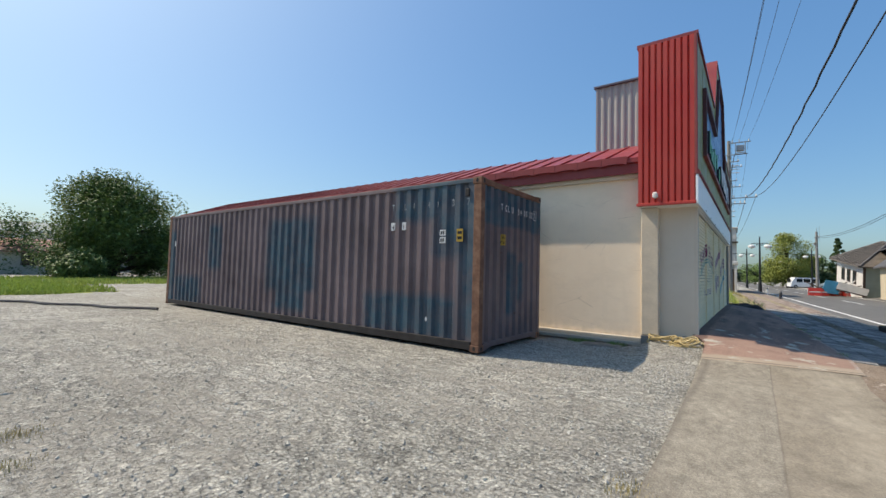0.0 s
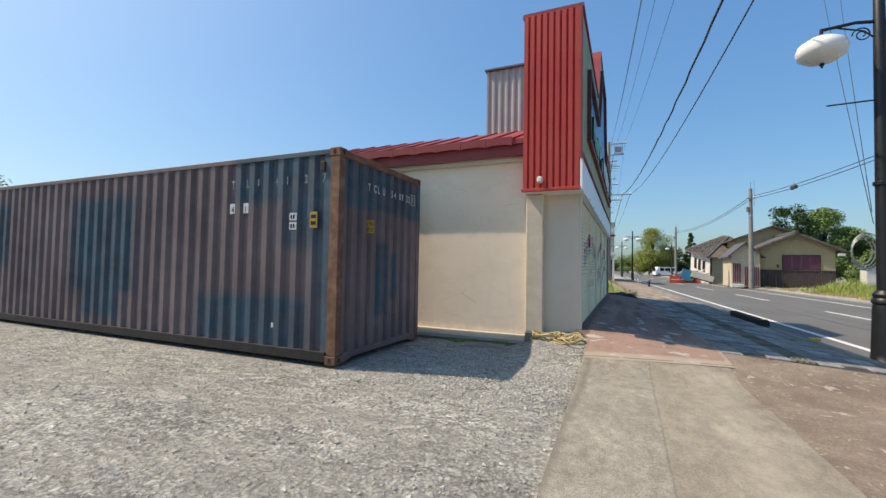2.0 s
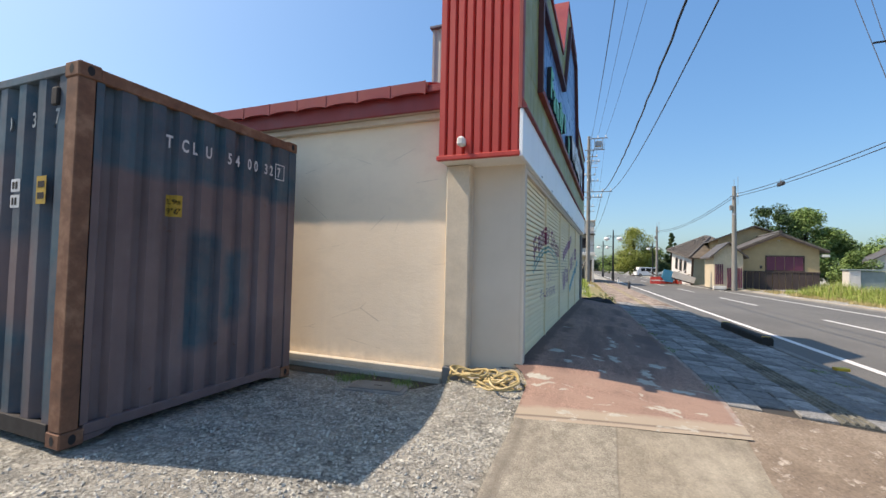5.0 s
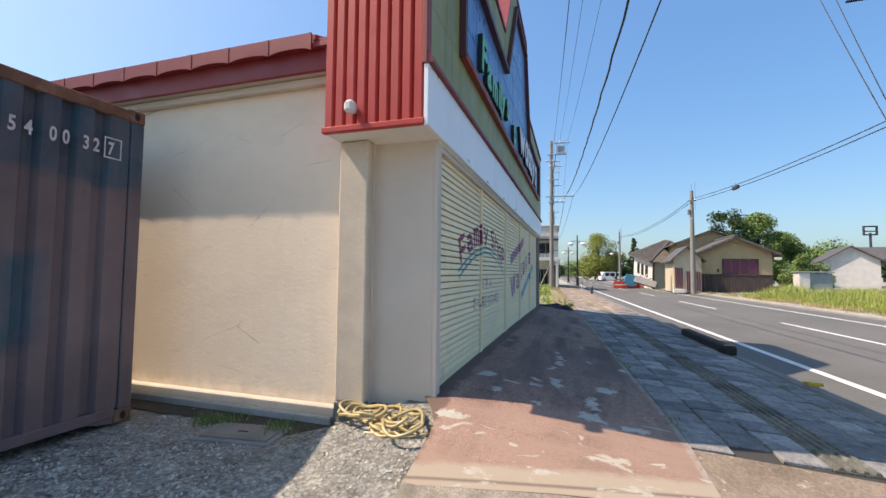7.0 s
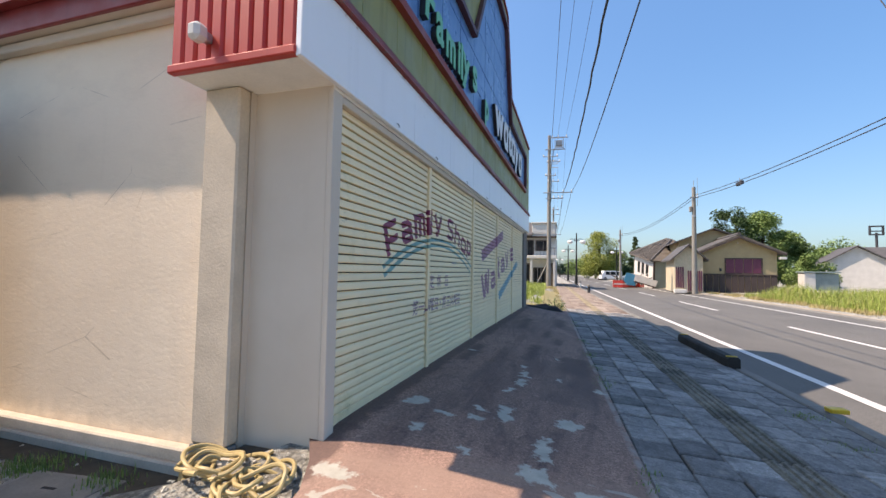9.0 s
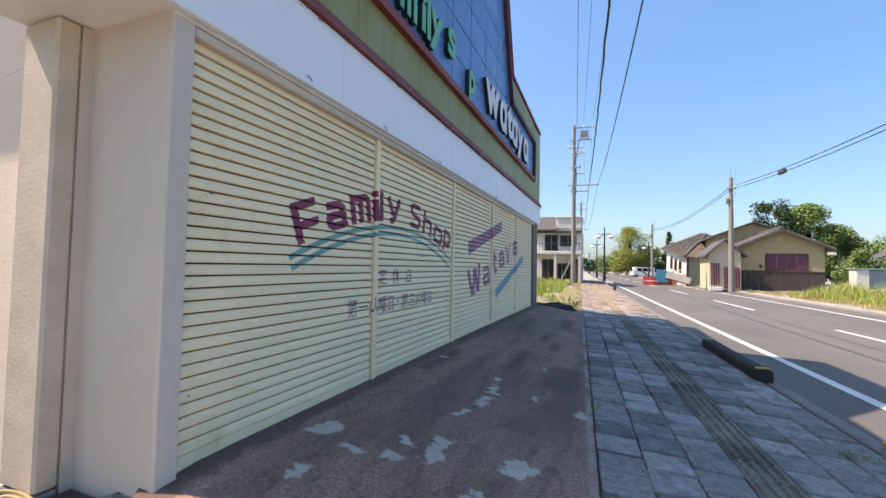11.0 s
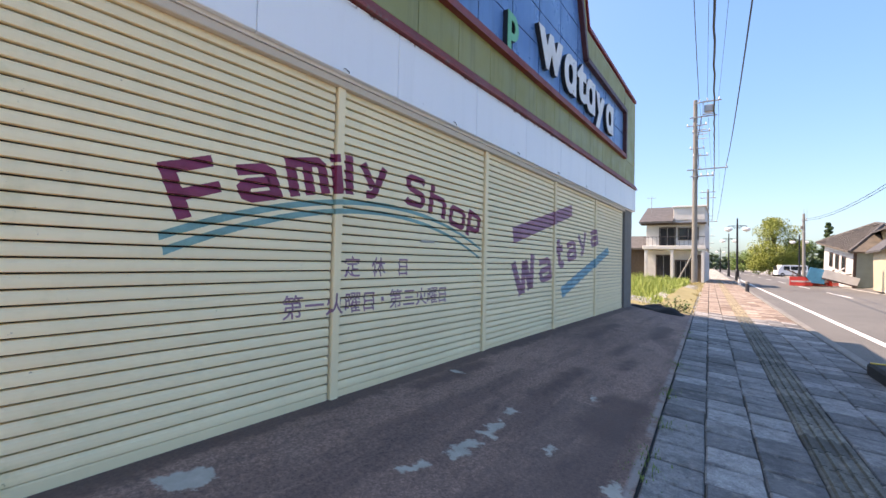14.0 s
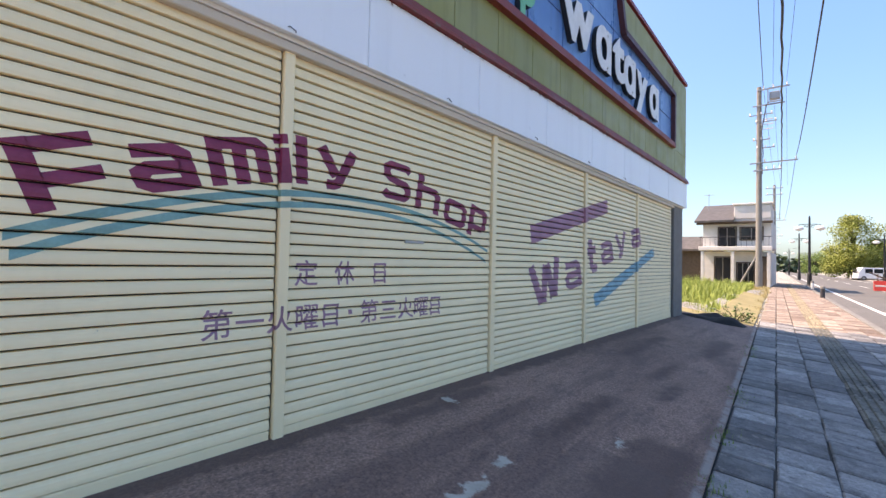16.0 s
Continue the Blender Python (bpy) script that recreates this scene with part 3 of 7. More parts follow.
# ---- geometry helpers ----
class Geo:
    """Vertices and faces gathered into one mesh."""

    def __init__(self):
        self.v, self.f = [], []

    def add(self, verts, faces):
        k = len(self.v)
        self.v += [tuple(p) for p in verts]
        self.f += [tuple(i + k for i in f) for f in faces]
        return self

    def box(self, x0, x1, y0, y1, z0, z1):
        return self.add([(x, y, z) for z in (z0, z1) for x, y in ((x0, y0), (x1, y0), (x1, y1), (x0, y1))],
                        [(3, 2, 1, 0), (4, 5, 6, 7), (0, 1, 5, 4), (1, 2, 6, 5), (2, 3, 7, 6), (3, 0, 4, 7)])

    def soft_box(self, x0, x1, y0, y1, z0, z1, r=0.01):
        """A box with chamfered edges."""
        bm = bmesh.new()
        bmesh.ops.create_cube(bm, size=1)
        for p in bm.verts:
            p.co = ((x0 + x1) / 2 + p.co.x * (x1 - x0), (y0 + y1) / 2 + p.co.y * (y1 - y0), (z0 + z1) / 2 + p.co.z * (z1 - z0))
        bmesh.ops.bevel(bm, geom=bm.edges[:], offset=r, segments=1, affect="EDGES")
        bm.verts.index_update()
        self.add([p.co[:] for p in bm.verts], [[p.index for p in f.verts] for f in bm.faces])
        bm.free()
        return self

    def tube(self, p0, p1, r0, r1=None, n=8, caps=True):
        r1 = r0 if r1 is None else r1
        p0, p1 = Vector(p0), Vector(p1)
        q = (p1 - p0).to_track_quat("Z", "Y")
        ring = [q @ Vector((math.cos(a), math.sin(a), 0)) for a in (2 * math.pi * i / n for i in range(n))]
        verts = [p0 + d * r0 for d in ring] + [p1 + d * r1 for d in ring]
        faces = [(i, (i + 1) % n, n + (i + 1) % n, n + i) for i in range(n)]
        if caps:
            faces += [tuple(range(n))[::-1], tuple(range(n, 2 * n))]
        return self.add(verts, faces)

    def hose(self, points, r, n=6):
        """A round pipe along points."""
        points = [Vector(p) for p in points]
        verts, faces = [], []
        for i, p in enumerate(points):
            way = points[min(i + 1, len(points) - 1)] - points[max(i - 1, 0)]
            q = way.to_track_quat("Z", "Y")
            rr = r[i] if isinstance(r, (list, tuple)) else r
            verts += [p + q @ Vector((math.cos(a) * rr, math.sin(a) * rr, 0)) for a in (2 * math.pi * k / n for k in range(n))]
        for i in range(len(points) - 1):
            for k in range(n):
                faces.append((i * n + k, i * n + (k + 1) % n, (i + 1) * n + (k + 1) % n, (i + 1) * n + k))
        faces += [tuple(range(n))[::-1], tuple(range((len(points) - 1) * n, len(points) * n))]
        return self.add(verts, faces)

    def lathe(self, profile, n=16, at=(0, 0, 0)):
        """A turned body from (radius, height) pairs."""
        verts, faces = [], []
        for r, z in profile:
            verts += [(at[0] + r * math.cos(2 * math.pi * k / n), at[1] + r * math.sin(2 * math.pi * k / n), at[2] + z) for k in range(n)]
        for i in range(len(profile) - 1):
            for k in range(n):
                faces.append((i * n + k, i * n + (k + 1) % n, (i + 1) * n + (k + 1) % n, (i + 1) * n + k))
        faces += [tuple(range(n))[::-1], tuple(range((len(profile) - 1) * n, len(profile) * n))]
        return self.add(verts, faces)

    def prism(self, poly, a, b, axis="x"):
        """A flat outline, counter-clockwise, extruded from a to b along an axis. Outline in (y, z), (x, z) or (x, y)."""
        put = {"x": lambda p, c: (c, p[0], p[1]), "y": lambda p, c: (p[0], c, p[1]), "z": lambda p, c: (p[0], p[1], c)}[axis]
        n = len(poly)
        verts = [put(p, a) for p in poly] + [put(p, b) for p in poly]
        faces = [tuple(range(n))[::-1], tuple(range(n, 2 * n))] + [(i, (i + 1) % n, n + (i + 1) % n, n + i) for i in range(n)]
        return self.add(verts, faces)

    def mesh(self, name, material, smooth=False):
        me = bpy.data.meshes.new(name)
        me.from_pydata(self.v, [], self.f)
        bm = bmesh.new()
        bm.from_mesh(me)
        if len(bm.faces) < 60000:
            bmesh.ops.recalc_face_normals(bm, faces=bm.faces)
        bm.to_mesh(me)
        bm.free()
        if smooth:
            me.polygons.foreach_set("use_smooth", [True] * len(me.polygons))
            me.set_sharp_from_angle(angle=radians(40))
        me.materials.append(material)
        return me


def raw_mesh(name, verts, faces, material):
    """A large mesh of loose pieces, made in one go."""
    me = bpy.data.meshes.new(name)
    me.from_pydata(verts, [], faces)
    me.materials.append(material)
    return me


def setting(name, geo, material, label, smooth=False):
    return tagged(new(name, geo.mesh(name, material, smooth)), label, kind="structure")


def thing(name, m, label, category, group=""):
    ob = new(name)
    ob.empty_display_size = 0.2
    ob.matrix_world = m
    return tagged(ob, label, category, group)


def part(name, geo, material, parent, label="", smooth=False):
    ob = new(name, geo.mesh(name, material, smooth) if isinstance(geo, Geo) else geo)
    ob.parent = parent
    return tagged(ob, label) if label else ob


def text_mesh(body, size, stretch=1.0, weight=0.0, depth=0.0, shear=0.0, align="LEFT"):
    """Lettering in the built-in font as a bmesh, in its own x, y plane."""
    cu = bpy.data.curves.new("lettering", "FONT")
    cu.body, cu.size, cu.offset, cu.extrude, cu.shear, cu.align_x = body, size, weight, depth, shear, align
    cu.resolution_u = 3
    ob = bpy.data.objects.new("lettering", cu)
    scene.collection.objects.link(ob)
    bpy.context.view_layer.update()
    me = ob.to_mesh()
    bm = bmesh.new()
    bm.from_mesh(me)
    ob.to_mesh_clear()
    bpy.data.objects.remove(ob)
    bpy.data.curves.remove(cu)
    for p in bm.verts:
        p.co.x *= stretch
    return bm


def cut(bm, axis, places):
    """Cut the faces of a bmesh at planes across an axis."""
    n = Vector((axis == 0, axis == 1, axis == 2))
    for c in places:
        bmesh.ops.bisect_plane(bm, geom=bm.verts[:] + bm.edges[:] + bm.faces[:], plane_co=n * c, plane_no=n)


# ---- levels ----
HEAD = math.atan(0.0664)
ROAD_Z = 0.15
ALONG, ACROSS = Vector((-math.sin(HEAD), math.cos(HEAD), 0)), Vector((math.cos(HEAD), math.sin(HEAD), 0))
ORIGIN = Vector((4.2, 15.6, 0))


def road(u, v, z=0.0):
    """The point u metres right of the near edge line of the road and v metres along it."""
    p = ORIGIN + ACROSS * u + ALONG * v
    return Vector((p.x, p.y, z))


def road_uv(x, y):
    d = Vector((x, y, 0)) - ORIGIN
    return d.dot(ACROSS), d.dot(ALONG)


def ease(t):
    t = min(max(t, 0.0), 1.0)
    return t * t * (3 - 2 * t)


def level(x, y):
    """Height of the ground off the road: the lot, rising to the shop's apron and the footway."""
    u, v = road_uv(x, y)
    lot = 0.345 - 0.036 * min(max(x + 0.8, 0), 4.2)
    if x < -1.38:
        return 0.345 + 0.03 * ease((y - 5) / 3)
    t = min(max((u + 3.25) / (-0.72 - (x - u - 3.25) + 3.25 + 1e-6), 0), 1)
    edge = 0.47 - 0.018 * max(y - 20, 0) / 5
    edge = max(edge, 0.40)
    if u < -3.25:
        inner = 0.66 + 0.006 * (y - 9.3)
        k = min(max((-3.25 - u) / 1.8, 0), 1)
        up = edge + (inner - edge) * k
    else:
        up = edge + (0.325 - edge) * min((u + 3.25) / 2.15, 1)
    return lot + (up - lot) * ease((y - 7.7) / 1.9)


# ---- ground, road, footway ----
def ground_sheet():
    us = [-900, -300, -120, -60, -40, -28, -22, -18] + [-16 + 0.5 * i for i in range(30)] + [-1.1, -0.95, 0, 3, 6.6, 7.6, 8.2, 10, 14, 20, 30, 60, 150, 400, 900]
    vs = [-900, -300, -100, -40, -25] + [-20 + 0.5 * i for i in range(80)] + [22, 26, 32, 40, 60, 100, 200, 500, 900]
    us = sorted(set(us))
    verts, faces = [], []
    for v in vs:
        for u in us:
            p = road(u, v)
            if u <= -1.1:
                z = level(p.x, p.y) - 0.03
            elif u <= 7.6:
                z = ROAD_Z - 0.05
            else:
                z = ROAD_Z + 0.1 + 0.02 * min(max(u - 8.2, 0), 10)
            verts.append((p.x, p.y, z))
    n = len(us)
    for j in range(len(vs) - 1):
        for i in range(n - 1):
            faces.append((j * n + i, j * n + i + 1, (j + 1) * n + i + 1, (j + 1) * n + i))
    g = Geo().add(verts, faces)
    return setting("ground", g, M_GRAVEL, "pale grey crushed gravel lot with dusty wheel tracks")


ground = ground_sheet()


def sheet(name, rows, material, label, lift=0.0):
    """A thin paved surface following the ground, from rows of (x, y) points."""
    g = Geo()
    verts, faces = [], []
    n = len(rows[0])
    for r in rows:
        verts += [(x, y, level(x, y) + lift) for x, y in r]
    for j in range(len(rows) - 1):
        for i in range(n - 1):
            faces.append((j * n + i, j * n + i + 1, (j + 1) * n + i + 1, (j + 1) * n + i))
    g.add(verts, faces)
    return setting(name, g, material, label)


def wavy(v, k, a):
    return a * (noise.noise((v * 1.3, k, 0)) + 0.5 * noise.noise((v * 4.1, k, 3)))


# the concrete drive beside the gravel
rows = []
for j in range(41):
    y = -12 + j * 0.525
    right = 1.35 + 0.11 * max(8.2 - y, 0) * 0.35 + wavy(y, 4, 0.06)
    left = -0.42 - 0.025 * max(y - 4, 0) + wavy(y, 1, 0.05)
    rows.append([(left + (right - left) * i / 6, y) for i in range(7)])
sheet("driveway", rows, M_CONCRETE, "weathered grey-brown concrete drive with stains and a cracked edge", 0.012)
# worn paving between the drive and the road
rows = []
for j in range(38):
    y = -10 + j * 0.52
    left = 1.35 + 0.11 * max(8.2 - y, 0) * 0.35 + wavy(y, 4, 0.06)
    right = road(-1.1, (y - ORIGIN.y) / math.cos(HEAD)).x
    rows.append([(left + (right - left) * i / 6, y) for i in range(7)])
sheet("old_paving", rows, M_DIRT, "crumbling brown paving with flaked pale patches", 0.006)
# damp dark earth along the foot of the wall
rows = []
for j in range(60):
    x = -16.2 + j * 0.2475
    front = 8.80 + wavy(x, 9, 0.10) - 0.10 * ease((x + 3.2) / 1.4)
    rows.append([(x, front + (9.04 - front) * i / 4) for i in range(5)])
sheet("wall_soil", rows, plain("damp_dark_earth", (0.075, 0.066, 0.05), 0.95, vary=0.5, scale=5, bump=0.6, fine=35, space="World"), "strip of damp dark earth at the foot of the wall", -0.018)
# the painted apron in front of the shutters
rows = []
for j in range(60):
    f = j / 59
    row = []
    for i in range(9):
        k = i / 8
        y0 = 8.16 + 0.42 * k + wavy(k * 3, 7, 0.03)
        y = y0 + (21.0 - y0) * f
        left = -0.76 if y > 9.25 else -0.53 - 0.25 * max(y - 8.9, 0) / 0.35
        right = road(-3.27, (y - ORIGIN.y) / math.cos(HEAD)).x
        row.append((left + (right - left) * k, y))
    rows.append(row)
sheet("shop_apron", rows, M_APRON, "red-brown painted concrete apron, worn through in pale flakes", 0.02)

# the road
g = Geo()
g.add([road(u, v, ROAD_Z + 0.02 * (1 - abs(u - 3.3) / 4.3)) for v in (-400, -60, -20, 0, 20, 60, 120, 400) for u in (-0.95, 0.5, 3.3, 6.6, 7.6)],
      [(j * 5 + i, j * 5 + i + 1, j * 5 + i + 6, j * 5 + i + 5) for j in range(7) for i in range(4)])
setting("road", g, M_ASPHALT, "sun-bleached grey asphalt two-lane road with fine cracks")


def road_line(name, u, width, stretches, label):
    g = Geo()
    for v0, v1 in stretches:
        n = max(1, int((v1 - v0) / 6))
        for k in range(n):
            a, b = v0 + (v1 - v0) * k / n, v0 + (v1 - v0) * (k + 1) / n
            z = ROAD_Z + 0.02 * (1 - abs(u - 3.3) / 4.3) + 0.006
            g.add([road(u - width / 2, a, z), road(u + width / 2, a, z), road(u + width / 2, b, z), road(u - width / 2, b, z)], [(0, 1, 2, 3)])
    return setting(name, g, M_LINE, label)


road_line("edge_line_near", 0.1, 0.16, [(-60, 130)], "worn white edge line on the asphalt")
road_line("edge_line_far", 6.3, 0.15, [(-60, 130)], "worn white edge line on the asphalt")
road_line("centre_line", 3.38, 0.14, [(-55.2 + 11.3 * k, -49.6 + 11.3 * k) for k in range(17)], "dashed white centre line on the asphalt")

# kerbs
def kerb_stone(g, v0, v1, top, w=0.075, c=0.015, at=-1.03):
    q = [road(at + u, vv) for vv in (v0, v1) for u in (-w, w)]
    q2 = [road(at + u, vv) for vv in (v0, v1) for u in (-w + c, w - c)]
    verts = [(p.x, p.y, 0.0) for p in q] + [(p.x, p.y, top - c) for p in q] + [(p.x, p.y, top) for p in q2]
    g.add(verts, [(0, 1, 5, 4), (2, 6, 7, 3), (0, 4, 6, 2), (1, 3, 7, 5), (4, 5, 9, 8), (5, 7, 11, 9), (7, 6, 10, 11), (6, 4, 8, 10), (8, 9, 11, 10)])


low, raised = Geo(), Geo()
for k in range(150):
    v = -60 + k * 1.0
    p = road(-1.03, v)
    foot = 0.325 if p.y > 8.5 else 0.2 if p.y < 6 else 0.26
    kerb_stone(low, v + 0.006, v + 0.994, foot + 0.012)
for v0, v1, h in ((-1.15, 1.4, 0.17), (-8.0, -3.3, 0.03)):
    n = round((v1 - v0) / 0.64)
    for k in range(n):
        a, b = v0 + (v1 - v0) * k / n, v0 + (v1 - v0) * (k + 1) / n
        kerb_stone(raised if h > 0.1 else low, a + 0.004, b - 0.004, 0.325 + h, 0.09, 0.03, -1.12 if h > 0.1 else -1.02)
setting("kerb", low, M_KERB, "low grey concrete kerb stones")
setting("kerb_raised", raised, M_KERBDARK, "raised kerb blocks, coloured dark for their shaded side")
g = Geo()
for k in range(90):
    v = -60 + k * 2.0
    g.add([road(u, vv, z) for vv in (v + 0.008, v + 1.992) for u, z in ((7.6, 0.0), (7.6, 0.165), (7.85, 0.20), (7.85, 0.0))],
          [(0, 1, 5, 4), (1, 2, 6, 5), (2, 3, 7, 6), (0, 3, 2, 1), (4, 5, 6, 7)])
setting("kerb_far", g, M_KERB, "low grey concrete kerb along the far verge")
g = Geo()
g.add([road(u, v, z + 0.01 * math.sin(v)) for v in [-40 + 3 * k for k in range(50)] for u, z in ((7.85, 0.195), (8.6, 0.25), (9.6, 0.29))],
      [(j * 3 + i, j * 3 + i + 1, j * 3 + i + 4, j * 3 + i + 3) for j in range(49) for i in range(2)])
setting("verge", g, plain("dusty_earth", (0.44, 0.36, 0.265), 0.95, vary=0.3, scale=0.8, fine=20, space="World"), "dusty brown earth verge with dead grass")
g = Geo()
g.add([road(u, v, 0.30) for v in (0.0, 12, 30) for u in (9.5, 18, 36, 90)], [(j * 4 + i, j * 4 + i + 1, j * 4 + i + 5, j * 4 + i + 4) for j in range(2) for i in range(3)])
setting("field_soil", g, plain("field_soil", (0.16, 0.14, 0.06), 0.95, vary=0.4, scale=1.0, space="World"), "overgrown soil of a vacant plot")

# ---- the shop ----
WALL_Y, PLINTH = 9.17, 0.49
g = Geo().box(-21.2, -1.402, WALL_Y, WALL_Y + 0.2, 0.0, 3.93)
setting("wall_south", g, M_STUCCO, "cream trowelled stucco wall, sunlit under an eave shadow")
setting("wall_ledge", Geo().soft_box(-21.2, -1.592, WALL_Y - 0.10, WALL_Y - 0.004, 0.2, 0.505, 0.012), M_LEDGE, "pale concrete ledge along the foot of the wall")
setting("gutter_slab", Geo().soft_box(-21.2, -1.60, WALL_Y - 0.15, WALL_Y - 0.104, 0.1, 0.425, 0.012), M_LEDGE, "pale concrete strip at the foot of the wall")
setting("pillar", Geo().soft_box(-1.585, -1.285, 9.058, 9.168, 0.568, 2.985, 0.014), M_ROUGH, "rough cream stucco pilaster at the wall's end")
setting("pillar_foot", Geo().soft_box(-1.588, -1.28, 9.046, 9.166, 0.2, 0.564, 0.012), M_ASHLAR, "grey plinth of the pilaster")
g = Geo().box(-1.40, -1.287, 9.17, 9.225, 0.3, 2.985)
g.box(-1.287, -0.70, 9.225, 9.338, 0.3, 2.985)
setting("wall_return", g, M_RENDER, "smooth beige return wall beside the shutters")
setting("shutter_jamb", Geo().soft_box(-0.70, -0.655, 9.221, 9.338, 0.3, 2.985, 0.006), M_RENDER, "smooth beige jamb beside the shutters")
setting("step", Geo().soft_box(-1.278, -0.62, 8.96, 9.218, 0.2, 0.535, 0.015), M_LEDGE, "low worn concrete step with a rusty brown mat")
setting("end_pillar", Geo().soft_box(-1.0, -0.665, 19.62, 20.3, 0.3, 2.985, 0.012), plain("dark_grey_end_wall", (0.2, 0.19, 0.175), 0.9, space="World"), "grey pillar at the far end of the shutters")
setting("wall_north", Geo().box(-21.2, -1.0, 20.1, 20.3, 0.0, 3.95), M_STUCCO, "cream stucco far wall")
setting("wall_west", Geo().box(-21.4, -21.2, 9.37, 20.1, 0.0, 3.95), M_STUCCO, "cream stucco rear wall")
setting("wall_east", Geo().box(-1.2, -0.95, 9.40, 20.1, 0.3, 5.4), M_RENDER, "wall behind the shutters")

# roof, in ribbed sheets
EAVE_Y, EAVE_Z, SLOPE, RIDGE = 8.935, 3.97, 0.385, 11.2
def roof_z(y):
    return EAVE_Z + SLOPE * (RIDGE - EAVE_Y - abs(y - RIDGE))
g = Geo()
g.prism([(EAVE_Y, EAVE_Z), (EAVE_Y, EAVE_Z - 0.05), (RIDGE, roof_z(RIDGE) - 0.05), (20.5, EAVE_Z - 0.05), (20.5, EAVE_Z), (RIDGE, roof_z(RIDGE))], -21.7, -1.60, "x")
roof = setting("roof", g, M_ROOF, "low dark red sheet-metal roof with raised seams")
me = Geo().prism([(EAVE_Y - 0.02, EAVE_Z + 0.028), (EAVE_Y - 0.02, EAVE_Z - 0.02), (RIDGE, roof_z(RIDGE) - 0.02), (RIDGE, roof_z(RIDGE) + 0.028)], 0, 0.035, "x").mesh("seam", M_ROOF)
for i in range(42):
    part("seam", me, M_ROOF, roof).location = (-21.715 + i * 0.485, 0, 0)
g = Geo().soft_box(-21.7, -1.60, EAVE_Y + 0.035, EAVE_Y + 0.075, EAVE_Z - 0.30, EAVE_Z - 0.055, 0.008)
fascia = setting("eave_fascia", g, M_ROOF, "dark red metal eave fascia with folded sheet ends")
me = Geo().prism([(0.002, EAVE_Z - 0.13), (0.06, EAVE_Z - 0.112), (0.15, EAVE_Z - 0.102), (0.24, EAVE_Z - 0.10), (0.33, EAVE_Z - 0.102), (0.42, EAVE_Z - 0.112), (0.478, EAVE_Z - 0.13), (0.478, EAVE_Z + 0.032), (0.002, EAVE_Z + 0.032)], EAVE_Y - 0.055, EAVE_Y - 0.03, "y")
me.prism([(0.466, EAVE_Z - 0.132), (0.484, EAVE_Z - 0.132), (0.484, EAVE_Z + 0.034), (0.466, EAVE_Z + 0.034)], EAVE_Y - 0.059, EAVE_Y - 0.056, "y")
me = me.mesh("sheet_end", M_ROOF)
for i in range(41):
    part("sheet_end", me, M_ROOF, fascia).location = (-21.697 + i * 0.485, 0, 0)
setting("eave_board", Geo().soft_box(-21.7, -1.60, EAVE_Y - 0.028, EAVE_Y + 0.033, EAVE_Z - 0.098, EAVE_Z - 0.053, 0.004), M_ROOF, "dark red board under the sheet ends")
setting("eave_soffit", Geo().box(-21.7, -1.60, EAVE_Y + 0.077, WALL_Y - 0.003, EAVE_Z - 0.29, EAVE_Z - 0.26), M_RENDER, "beige eave soffit")
setting("wall_moulding", Geo().soft_box(-21.2, -1.62, WALL_Y - 0.09, WALL_Y - 0.004, 3.60, 3.675, 0.01), M_RENDER, "thin beige moulding under the eave")

# grey clad tower behind the sign
g = Geo()
xs = np.arange(-3.86, -1.55, 0.05)
for i in range(len(xs) - 1):
    d0, d1 = (0.0 if i % 4 < 2 else 0.03), (0.0 if (i + 1) % 4 < 2 else 0.03)
    g.add([(xs[i], 13.73 + d0, 4.4), (xs[i + 1], 13.73 + d1, 4.4), (xs[i + 1], 13.73 + d1, 7.60), (xs[i], 13.73 + d0, 7.60)], [(0, 1, 2, 3)])
g.box(-3.86, -1.55, 13.78, 16.0, 4.4, 7.595)
setting("sign_tower", g, M_GREYSHEET, "grey corrugated sheet cladding of the roof tower")
setting("sign_tower_cap", Geo().soft_box(-3.92, -1.55, 13.66, 16.05, 7.602, 7.665, 0.01), plain("slate_blue_flashing", (0.10, 0.11, 0.15), 0.5), "slate-coloured flashing on the tower")

# ---- the sign front ----
FX = -0.63          # face of the sign
TOP = [(8.82, 6.07), (12.78, 6.0), (13.72, 7.58), (15.95, 7.46), (16.62, 5.80), (20.38, 5.66)]
sign = thing("shop_sign", pose(0, 8.82, 2.97), "tall boxed shop sign, red sheet sides, green and blue front", "shop sign")
BASE = (0, 8.82, 2.97)


def sign_part(name, g, material, label="", smooth=False):
    g.v = [(x, y - BASE[1], z - BASE[2]) for x, y, z in g.v]
    return part(name, g, material, sign, label, smooth)


g = Geo().prism([(8.84, 3.0), (20.36, 3.0), (20.36, 5.62), (16.6, 5.76), (15.93, 7.42), (13.74, 7.54), (12.79, 5.96), (8.84, 6.03)], FX - 0.02, -1.585, "x")
sign_part("box", g, M_RED, "red sheet-metal sign box")
# red capping along the top, folded over both edges
g = Geo()
for (ya, za), (yb, zb) in zip(TOP[:-1], TOP[1:]):
    d = Vector((yb - ya, zb - za)).normalized()
    nrm = Vector((-d.y, d.x)) * 0.045
    g.prism([(ya, za - 0.02), (yb, zb - 0.02), (yb + nrm.x, zb + nrm.y), (ya + nrm.x, za + nrm.y)], FX + 0.03, -1.62, "x")
sign_part("capping", g, M_ROOF, "dark red folded capping")
